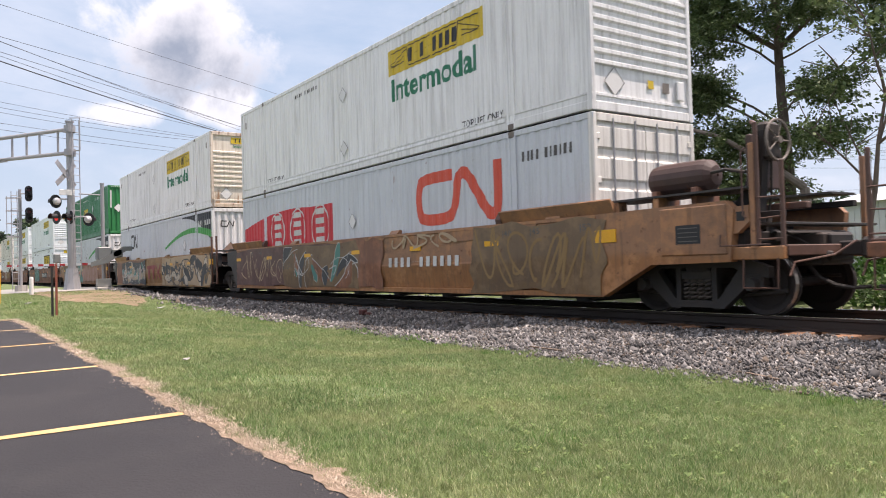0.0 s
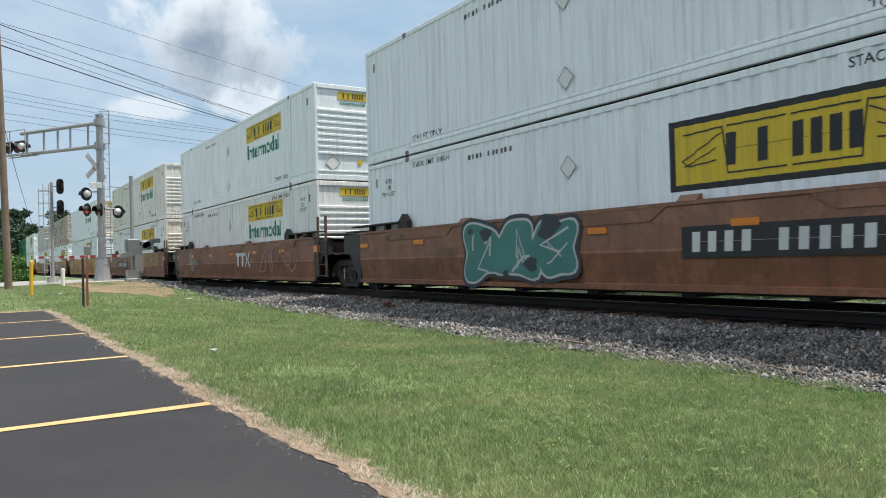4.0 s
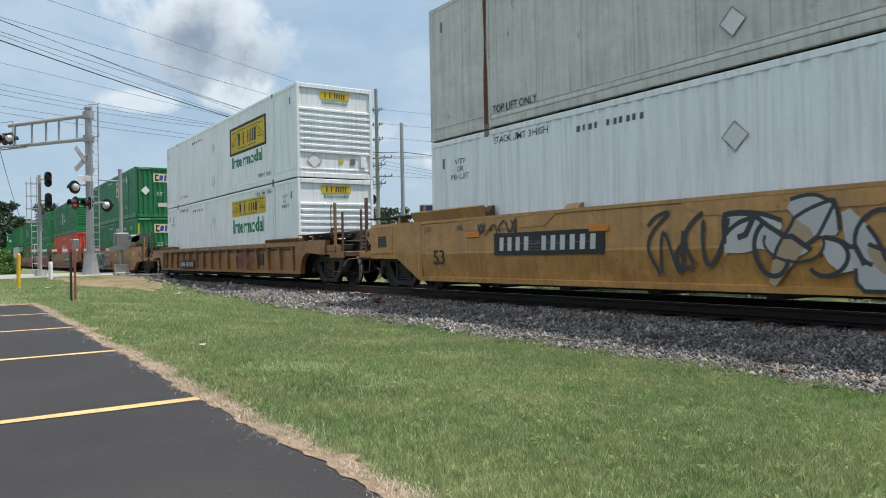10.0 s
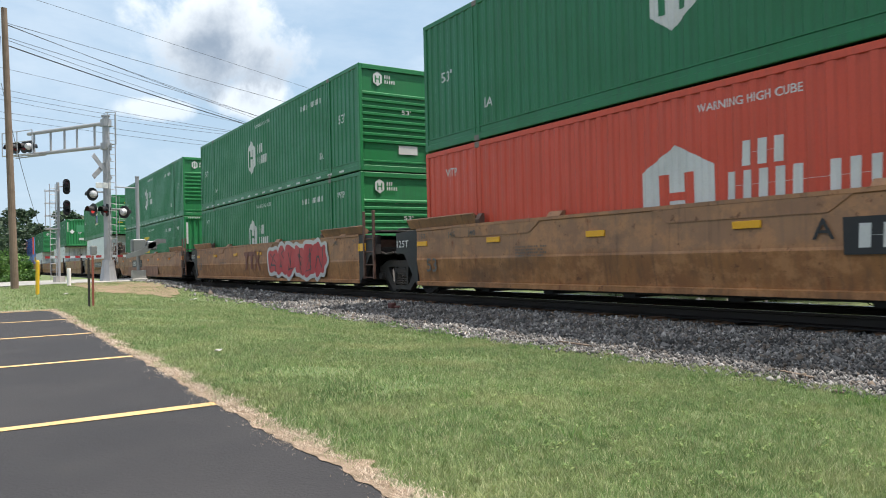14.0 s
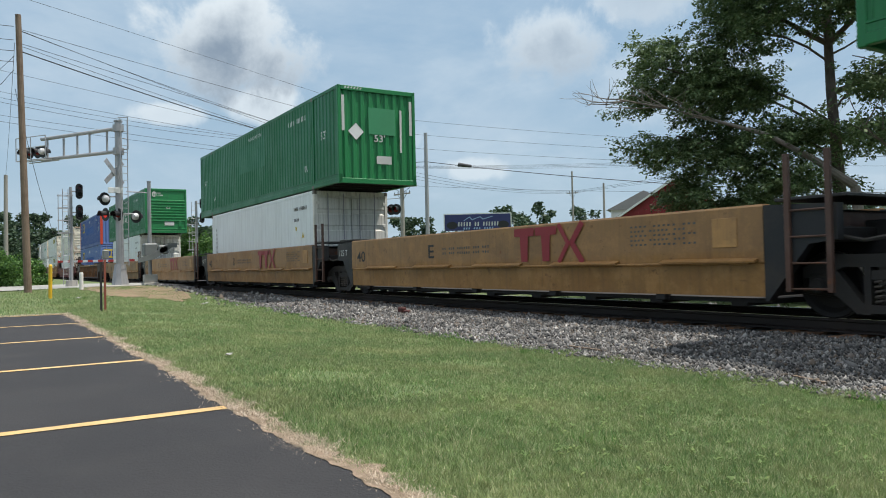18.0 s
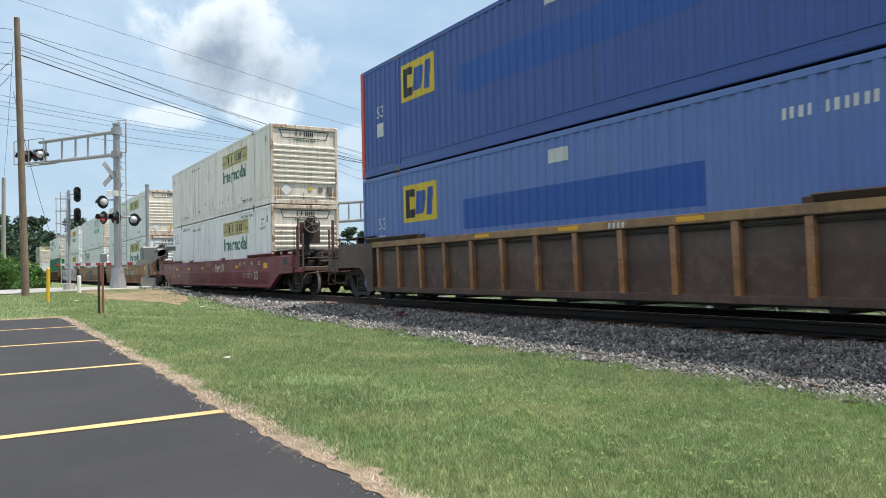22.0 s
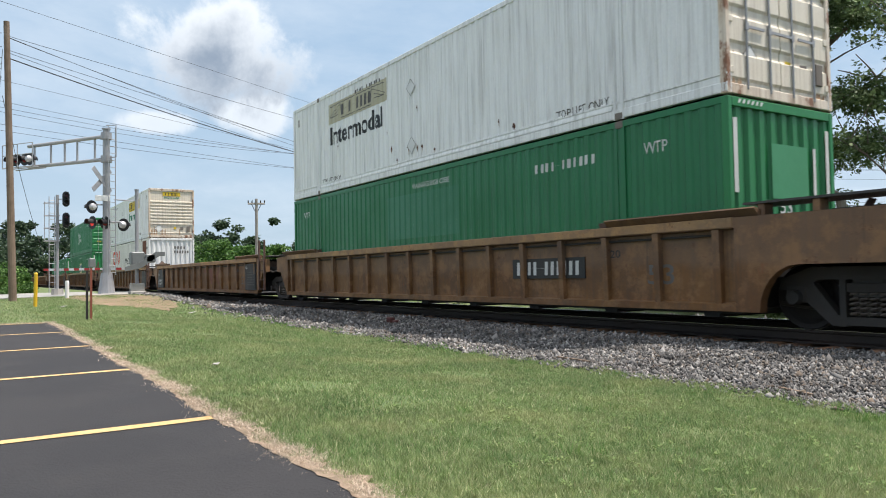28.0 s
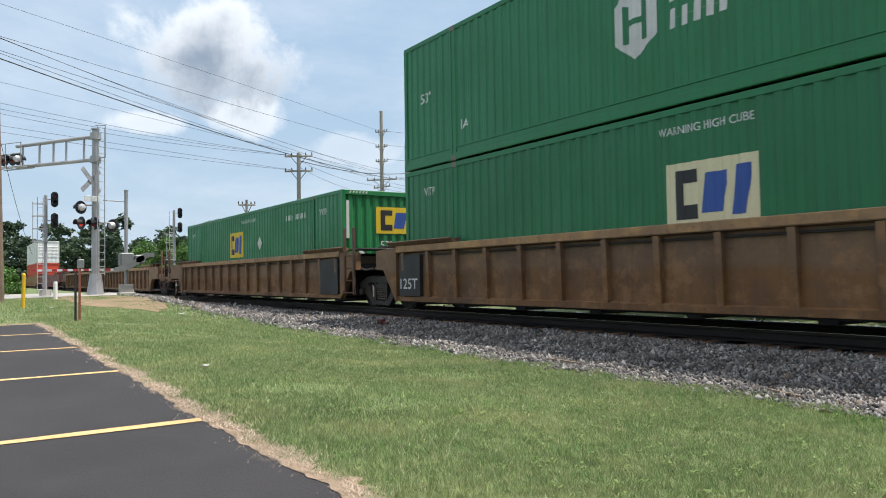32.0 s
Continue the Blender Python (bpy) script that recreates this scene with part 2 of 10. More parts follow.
def stone_material():
    """Crushed stone: each piece its own grey, some nearly white, some brown."""
    m = bpy.data.materials.new("ballast_stone")
    m.use_nodes = True
    nt = m.node_tree
    bsdf = nt.nodes["Principled BSDF"]
    geo = nt.nodes.new("ShaderNodeNewGeometry")
    rp = nt.nodes.new("ShaderNodeValToRGB")
    el = rp.color_ramp.elements
    el[0].color, el[1].color = (0.045, 0.044, 0.044, 1), (0.42, 0.4, 0.37, 1)
    for at, c in ((0.3, (0.1, 0.098, 0.096)), (0.55, (0.17, 0.165, 0.16)), (0.7, (0.15, 0.115, 0.085)), (0.76, (0.2, 0.19, 0.185)), (0.9, (0.27, 0.262, 0.255))):
        el.new(at).color = (*c, 1)
    link(nt, geo.outputs["Random Per Island"], rp.inputs[0])
    co = nt.nodes.new("ShaderNodeTexCoord")
    nz = nt.nodes.new("ShaderNodeTexNoise")
    nz.inputs["Scale"].default_value, nz.inputs["Detail"].default_value = 1.3, 5
    link(nt, co.outputs["Object"], nz.inputs["Vector"])
    mr = nt.nodes.new("ShaderNodeMapRange")
    mr.inputs["From Min"].default_value, mr.inputs["From Max"].default_value = 0.35, 0.65
    mr.inputs["To Min"].default_value, mr.inputs["To Max"].default_value = 0.55, 0.95
    link(nt, nz.outputs["Fac"], mr.inputs["Value"])
    hv = nt.nodes.new("ShaderNodeHueSaturation")
    link(nt, mr.outputs[0], hv.inputs["Value"])
    link(nt, rp.outputs[0], hv.inputs["Color"])
    link(nt, hv.outputs[0], bsdf.inputs["Base Color"])
    bsdf.inputs["Roughness"].default_value = 0.85
    bsdf.inputs["Specular IOR Level"].default_value = 0.25
    return m


GRIME = (0.09, 0.075, 0.06)
M_WHITE = surface("white_paint", (0.77, 0.775, 0.765), 0.42, second=(0.68, 0.685, 0.67), dirt=GRIME, dirt_amount=0.42, streaks=True, spread=0.05)
M_WHITE_OLD = surface("aged_white_paint", (0.74, 0.72, 0.67), 0.5, second=(0.62, 0.595, 0.53), dirt=(0.12, 0.08, 0.05), dirt_amount=0.55, streaks=True, rust=0.1, spread=0.05)
M_FRONT = surface("cream_front_paint", (0.74, 0.68, 0.58), 0.5, second=(0.64, 0.57, 0.45), dirt=(0.2, 0.11, 0.06), dirt_amount=0.4, streaks=True, rust=0.04, spread=0.06)
M_RUSTED = surface("rust_stained_white", (0.7, 0.62, 0.52), 0.6, second=(0.5, 0.37, 0.25), amount=0.8, dirt=(0.2, 0.09, 0.04), dirt_amount=0.7, streaks=True, rust=0.62)
M_WHITE_NEW = surface("clean_white_paint", (0.78, 0.82, 0.835), 0.38, second=(0.71, 0.75, 0.77), dirt=GRIME, dirt_amount=0.28, streaks=True)
M_REEFER = surface("reefer_white", (0.74, 0.765, 0.775), 0.4, second=(0.66, 0.685, 0.69), dirt=GRIME, dirt_amount=0.25, streaks=True)
M_TAN_RUST = surface("weathered_grey_paint", (0.46, 0.43, 0.38), 0.6, second=(0.36, 0.33, 0.28), dirt=(0.1, 0.055, 0.03), dirt_amount=0.55, streaks=True, rust=0.55)
M_PLATE = surface("weathered_plate_white", (0.56, 0.56, 0.53), 0.5, second=(0.46, 0.45, 0.42), dirt=GRIME, dirt_amount=0.4, streaks=True, rust=0.22, worn=0.3)
M_PALEGREY = surface("pale_grey_paint", (0.55, 0.58, 0.61), 0.45, second=(0.48, 0.51, 0.54), dirt=GRIME, dirt_amount=0.25, streaks=True, rust=0.08)
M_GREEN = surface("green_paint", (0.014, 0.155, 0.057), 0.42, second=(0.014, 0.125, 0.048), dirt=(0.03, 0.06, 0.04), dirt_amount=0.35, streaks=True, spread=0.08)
# lighter green: front ends' sunlight put in the colour, and one brighter box
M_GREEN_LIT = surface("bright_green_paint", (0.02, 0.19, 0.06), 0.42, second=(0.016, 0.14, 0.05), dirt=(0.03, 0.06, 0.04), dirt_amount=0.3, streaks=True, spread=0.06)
M_RED = surface("orange_red_paint", (0.56, 0.07, 0.035), 0.45, second=(0.46, 0.06, 0.03), dirt=(0.16, 0.05, 0.03), dirt_amount=0.3, streaks=True)
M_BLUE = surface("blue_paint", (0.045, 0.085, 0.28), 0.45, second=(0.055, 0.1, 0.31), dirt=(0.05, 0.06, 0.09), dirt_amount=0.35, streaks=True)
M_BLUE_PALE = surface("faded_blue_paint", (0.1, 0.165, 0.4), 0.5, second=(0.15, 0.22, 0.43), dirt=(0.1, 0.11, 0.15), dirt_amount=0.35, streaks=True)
M_BLUE_PATCH = surface("deep_blue_patch", (0.018, 0.075, 0.3), 0.5, second=(0.022, 0.09, 0.34))
M_YELLOW = surface("sign_yellow", (0.62, 0.44, 0.025), 0.5, second=(0.52, 0.37, 0.03), dirt=GRIME, dirt_amount=0.25, streaks=True)
M_YELLOW_PALE = surface("faded_sign_yellow", (0.5, 0.45, 0.2), 0.55, second=(0.42, 0.38, 0.2), dirt=GRIME, dirt_amount=0.3)
M_CREAM = surface("cream_panel", (0.62, 0.56, 0.36), 0.5, second=(0.54, 0.47, 0.28))
M_INK = surface("black_marking", (0.02, 0.02, 0.022), 0.55, second=(0.035, 0.033, 0.03))
M_INK_FADED = surface("worn_black_marking", (0.085, 0.08, 0.075), 0.6, second=(0.14, 0.13, 0.12), amount=0.7)
M_INK_GREEN = surface("green_marking", (0.012, 0.16, 0.085), 0.5, second=(0.02, 0.2, 0.11))
M_INK_TEAL = surface("teal_marking", (0.02, 0.3, 0.2), 0.5, second=(0.05, 0.36, 0.25))
M_INK_RED = surface("red_marking", (0.62, 0.085, 0.045), 0.5, second=(0.5, 0.08, 0.05))
M_CRIMSON = surface("crimson_field", (0.58, 0.035, 0.045), 0.5, second=(0.48, 0.03, 0.04), dirt=GRIME, dirt_amount=0.2, streaks=True)
M_INK_BLUE = surface("blue_marking", (0.03, 0.08, 0.3), 0.5)
M_INK_WHITE = surface("white_marking", (0.58, 0.58, 0.56), 0.5, second=(0.4, 0.4, 0.38), amount=0.7)
M_NAVY = surface("navy_black_paint", (0.022, 0.026, 0.032), 0.45, second=(0.035, 0.04, 0.046))
M_LEAFGREEN = surface("grass_green_stripe", (0.05, 0.33, 0.08), 0.45)
M_PLACARD = surface("placard_grey", (0.66, 0.66, 0.65), 0.4, second=(0.56, 0.56, 0.55))
M_UNDER = surface("dark_underframe", (0.016, 0.015, 0.015), 0.8, second=(0.027, 0.022, 0.02), dirt=(0.05, 0.033, 0.024), dirt_amount=0.35)
M_CAST = surface("corner_casting_steel", (0.17, 0.15, 0.13), 0.6, second=(0.1, 0.07, 0.05), rust=0.3)

W_BROWN = surface("well_brown", (0.22, 0.085, 0.038), 0.6, second=(0.16, 0.065, 0.034), amount=0.7, dirt=(0.06, 0.045, 0.035), dirt_amount=0.5, streaks=True, rust=0.2, worn=0.8)
W_RUST = surface("well_rust_orange", (0.31, 0.135, 0.045), 0.6, second=(0.2, 0.085, 0.036), amount=0.8, dirt=(0.08, 0.055, 0.035), dirt_amount=0.5, streaks=True, rust=0.25, worn=1.0)
W_OLIVE = surface("well_olive_brown", (0.16, 0.095, 0.04), 0.6, second=(0.11, 0.065, 0.035), amount=0.8, dirt=(0.06, 0.05, 0.04), dirt_amount=0.5, streaks=True, rust=0.15, worn=0.9)
W_GREYTAN = surface("well_grey_tan", (0.2, 0.135, 0.075), 0.6, second=(0.14, 0.095, 0.055), amount=0.9, dirt=(0.07, 0.05, 0.035), dirt_amount=0.5, streaks=True, worn=0.8)
W_YELLOW = surface("well_yellow", (0.46, 0.235, 0.06), 0.55, second=(0.38, 0.18, 0.05), amount=0.8, dirt=(0.11, 0.065, 0.03), dirt_amount=0.5, streaks=True, rust=0.05, worn=0.6)
W_ORANGE = surface("well_ochre", (0.3, 0.15, 0.042), 0.55, second=(0.25, 0.12, 0.036), amount=0.6, dirt=(0.12, 0.075, 0.035), dirt_amount=0.4, streaks=True, rust=0.05, worn=0.7)
W_AMBER = surface("well_amber", (0.3, 0.135, 0.036), 0.55, second=(0.23, 0.1, 0.032), amount=0.8, dirt=(0.1, 0.06, 0.035), dirt_amount=0.4, streaks=True, rust=0.12, worn=0.7)
W_MAROON = surface("well_maroon", (0.17, 0.027, 0.03), 0.5, second=(0.13, 0.022, 0.025), dirt=(0.06, 0.04, 0.035), dirt_amount=0.4, streaks=True, worn=0.45)
W_RIBBED = surface("well_ribbed_brown", (0.165, 0.076, 0.021), 0.66, second=(0.09, 0.04, 0.018), amount=0.8, dirt=(0.06, 0.042, 0.034), dirt_amount=0.5, streaks=True, rust=0.2, worn=1.0)
W_CHORD = surface("worn_ochre_chord", (0.32, 0.165, 0.045), 0.6, second=(0.14, 0.065, 0.03), amount=0.9, scale=2, dirt=(0.07, 0.045, 0.03), dirt_amount=0.6, rust=0.15, worn=0.9)
W_DARKRIB = surface("well_dark_ribbed", (0.085, 0.046, 0.032), 0.62, second=(0.06, 0.036, 0.027), amount=0.8, dirt=(0.05, 0.04, 0.03), dirt_amount=0.5, streaks=True, rust=0.12, worn=0.9)
W_BLACK = surface("black_patch_paint", (0.017, 0.017, 0.019), 0.55, second=(0.03, 0.029, 0.029), dirt=(0.07, 0.05, 0.035), dirt_amount=0.4)
M_REFLECT = surface("yellow_reflector", (0.72, 0.36, 0.012), 0.35, second=(0.62, 0.3, 0.015), dirt=GRIME, dirt_amount=0.2)
M_REFLECT_O = surface("orange_reflector", (0.66, 0.2, 0.012), 0.35, second=(0.56, 0.17, 0.015), dirt=GRIME, dirt_amount=0.2)
M_TRUCK = surface("bogie_iron", (0.03, 0.027, 0.025), 0.7, second=(0.045, 0.036, 0.03), dirt=(0.07, 0.045, 0.03), dirt_amount=0.35, grain=30)
M_SPRING = surface("spring_steel", (0.085, 0.072, 0.062), 0.6, second=(0.12, 0.085, 0.06))
M_GRATE = surface("dark_grating", (0.045, 0.042, 0.04), 0.6, second=(0.03, 0.028, 0.026), grain=80, bump=0.8)
W_TANK = surface("rusty_tank", (0.075, 0.04, 0.032), 0.6, second=(0.045, 0.03, 0.027), amount=0.9, rust=0.2)
M_WHEEL = surface("wheel_steel", (0.024, 0.02, 0.019), 0.65, second=(0.042, 0.03, 0.024), metal=0.2, grain=60)
M_TREAD = surface("polished_tread", (0.45, 0.43, 0.4), 0.45, metal=0.9, grain=60)
M_RAILPOST = surface("rusty_handrail", (0.1, 0.046, 0.03), 0.65, second=(0.07, 0.042, 0.032), amount=0.8, rust=0.25, worn=0.6)

A_WHITE = surface("spray_white", (0.5, 0.5, 0.48), 0.55, second=(0.42, 0.41, 0.39))
A_PINK = surface("spray_faded_pink", (0.36, 0.2, 0.16), 0.6, second=(0.3, 0.15, 0.11))
A_LILAC = surface("spray_lilac", (0.3, 0.25, 0.36), 0.55, second=(0.25, 0.21, 0.32))
A_TEAL = surface("spray_teal", (0.06, 0.2, 0.17), 0.55, second=(0.04, 0.13, 0.12))
A_PLUM = surface("aged_plum_brown", (0.1, 0.043, 0.036), 0.6, second=(0.07, 0.034, 0.03), amount=0.9, worn=0.8)
A_DARK = surface("spray_charcoal", (0.035, 0.04, 0.045), 0.55, second=(0.06, 0.065, 0.065))
A_SAND = surface("spray_sand", (0.4, 0.3, 0.19), 0.55, second=(0.34, 0.24, 0.15))
A_RED = surface("spray_red", (0.42, 0.04, 0.045), 0.5, second=(0.34, 0.035, 0.04))
A_SILVER = surface("spray_silver", (0.46, 0.46, 0.45), 0.45, second=(0.36, 0.36, 0.35))
A_SKY = surface("spray_sky_blue", (0.18, 0.36, 0.46), 0.5)
A_PATCH = surface("buffed_grey_brown", (0.36, 0.27, 0.22), 0.6, second=(0.28, 0.19, 0.15), amount=0.8)
A_TAN = surface("buffed_tan", (0.24, 0.15, 0.06), 0.6, second=(0.2, 0.12, 0.05))
A_CREAMY = surface("spray_cream", (0.5, 0.44, 0.34), 0.55, second=(0.42, 0.36, 0.28))
M_MARK_RED = surface("dark_red_mark", (0.27, 0.025, 0.035), 0.5, second=(0.22, 0.03, 0.035))
M_MARK_FADE = surface("faded_red_mark", (0.15, 0.04, 0.03), 0.6, second=(0.18, 0.07, 0.04), amount=0.8, worn=0.6)

M_ASPHALT = surface("asphalt", (0.026, 0.0255, 0.0275), 0.85, second=(0.042, 0.041, 0.043), amount=0.9, scale=0.8, grain=75, bump=0.8, spec=0.2, dirt=(0.05, 0.048, 0.047), dirt_amount=0.35)
M_LINE = surface("parking_line_yellow", (0.6, 0.41, 0.18), 0.7, second=(0.5, 0.3, 0.11), amount=0.8, scale=4, grain=90, bump=0.3, dirt=(0.08, 0.075, 0.07), dirt_amount=0.45)
M_ROAD = surface("worn_road", (0.3, 0.29, 0.27), 0.85, second=(0.23, 0.225, 0.21), grain=90)
M_CONCRETE = surface("concrete", (0.4, 0.38, 0.35), 0.8, second=(0.3, 0.285, 0.26), grain=60, dirt=GRIME, dirt_amount=0.3)
M_STONE = stone_material()
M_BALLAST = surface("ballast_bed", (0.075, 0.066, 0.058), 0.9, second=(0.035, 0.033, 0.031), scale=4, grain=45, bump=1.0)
M_TIE = surface("tie_timber", (0.17, 0.09, 0.052), 0.85, second=(0.28, 0.14, 0.07), amount=0.8, scale=5, spread=0.35, grain=50, bump=0.5)
M_RAIL = surface("rusty_rail", (0.032, 0.022, 0.018), 0.7, second=(0.055, 0.033, 0.022), grain=40)
M_RAILHEAD = surface("polished_railhead", (0.6, 0.6, 0.6), 0.22, metal=1.0, second=(0.5, 0.5, 0.5))
M_GALV = surface("galvanised_steel", (0.36, 0.36, 0.37), 0.45, metal=0.35, second=(0.28, 0.28, 0.29), dirt=GRIME, dirt_amount=0.2, streaks=True)
M_SIGNALBLACK = surface("signal_black", (0.018, 0.018, 0.02), 0.5, second=(0.03, 0.03, 0.032))
M_WOODPOLE = surface("weathered_pole_wood", (0.2, 0.145, 0.105), 0.85, second=(0.13, 0.09, 0.065), amount=0.8, scale=3, dirt=(0.07, 0.05, 0.04), dirt_amount=0.4, streaks=True, grain=60, bump=0.5)
M_GREYPOLE = surface("grey_pole_wood", (0.3, 0.28, 0.25), 0.85, second=(0.2, 0.185, 0.165), scale=3, streaks=True, dirt_amount=0.3, grain=60)
M_WIRE = surface("cable_black", (0.045, 0.045, 0.05), 0.6)
M_BOLLARD = surface("bollard_yellow", (0.66, 0.4, 0.02), 0.5, second=(0.55, 0.33, 0.03), dirt=GRIME, dirt_amount=0.2)
M_STAKE = surface("rusty_stake", (0.24, 0.07, 0.045), 0.7, second=(0.15, 0.05, 0.035))
M_BARN = surface("barn_red", (0.21, 0.014, 0.018), 0.6, second=(0.17, 0.014, 0.017), dirt=(0.08, 0.02, 0.02), dirt_amount=0.3, streaks=True)
M_ROOF = surface("grey_shingle", (0.26, 0.25, 0.24), 0.8, second=(0.19, 0.18, 0.175))
M_BILL = surface("billboard_navy", (0.03, 0.035, 0.12), 0.45, second=(0.05, 0.055, 0.17))
M_BARK = surface("tree_bark", (0.16, 0.13, 0.105), 0.9, second=(0.09, 0.072, 0.06), scale=4, amount=0.8, grain=50, bump=0.6)
M_BARKPALE = surface("pale_bark", (0.24, 0.21, 0.18), 0.9, second=(0.15, 0.13, 0.11), scale=4, amount=0.8, grain=50, bump=0.6)
M_GRASSGROUND = surface("lawn_soil", (0.085, 0.125, 0.042), 0.95, second=(0.14, 0.15, 0.065), amount=0.7, scale=0.7, grain=55, bump=0.8, dirt=(0.085, 0.14, 0.035), dirt_amount=0.5)
M_STRAW = leaf_material("dry_straw", (0.45, 0.36, 0.27), (0.6, 0.5, 0.4), (0.26, 0.2, 0.145))
M_SOIL = surface("dry_soil", (0.26, 0.19, 0.135), 0.95, second=(0.13, 0.1, 0.065), amount=0.9, scale=14, grain=70, bump=0.8)
M_BLADE = leaf_material("grass_blade", (0.115, 0.205, 0.065), (0.205, 0.285, 0.112), (0.48, 0.46, 0.28), dry=(0.35, 0.34, 0.17))
M_WEED = leaf_material("weed_leaf", (0.11, 0.175, 0.05), (0.16, 0.23, 0.07), (0.24, 0.28, 0.1))
M_BLADE_TUFT = leaf_material("lush_blade", (0.08, 0.18, 0.035), (0.13, 0.24, 0.06), (0.22, 0.31, 0.1))
M_LEAF = leaf_material("maple_leaf", (0.075, 0.118, 0.05), (0.115, 0.17, 0.068), (0.175, 0.225, 0.1))
# duller, bluer green: distance haze put into the leaf colour
M_LEAF_FAR = leaf_material("far_foliage", (0.035, 0.06, 0.038), (0.05, 0.085, 0.045), (0.07, 0.11, 0.05))
M_LEAF_BUSH = leaf_material("bush_foliage", (0.045, 0.11, 0.025), (0.075, 0.16, 0.035), (0.13, 0.22, 0.05))
M_LAMP_RED = glow("lit_red_lens", (0.6, 0.02, 0.015), 0.35)
M_LENS_RED = surface("dark_red_lens", (0.14, 0.008, 0.01), 0.15, second=(0.1, 0.008, 0.01), bump=0)
M_LENS_BACK = surface("lamp_back_silver", (0.55, 0.55, 0.56), 0.35, metal=0.2)
M_SIGNWHITE = surface("sign_white", (0.7, 0.7, 0.68), 0.5, second=(0.6, 0.6, 0.58))
M_STRIPERED = surface("stripe_red", (0.45, 0.03, 0.03), 0.5)
M_GLASS = surface("dark_window", (0.03, 0.035, 0.04), 0.1, bump=0)
M_MACHINE = surface("cabinet_grey", (0.2, 0.215, 0.21), 0.5, metal=0.2, second=(0.08, 0.085, 0.09), dirt=GRIME, dirt_amount=0.4)
M_DUST = surface("trodden_dust", (0.25, 0.165, 0.105), 0.95, second=(0.14, 0.105, 0.065), amount=0.9, scale=1.6, grain=60, bump=0.8, dirt=(0.13, 0.15, 0.06), dirt_amount=0.55)
M_SPOT = surface("dark_rust_spot", (0.07, 0.028, 0.016), 0.9, second=(0.13, 0.055, 0.028), amount=0.9, scale=8, grain=90)
M_BLEED = surface("rust_bleed", (0.4, 0.31, 0.23), 0.85, second=(0.5, 0.43, 0.36), amount=0.9, scale=6, grain=80)

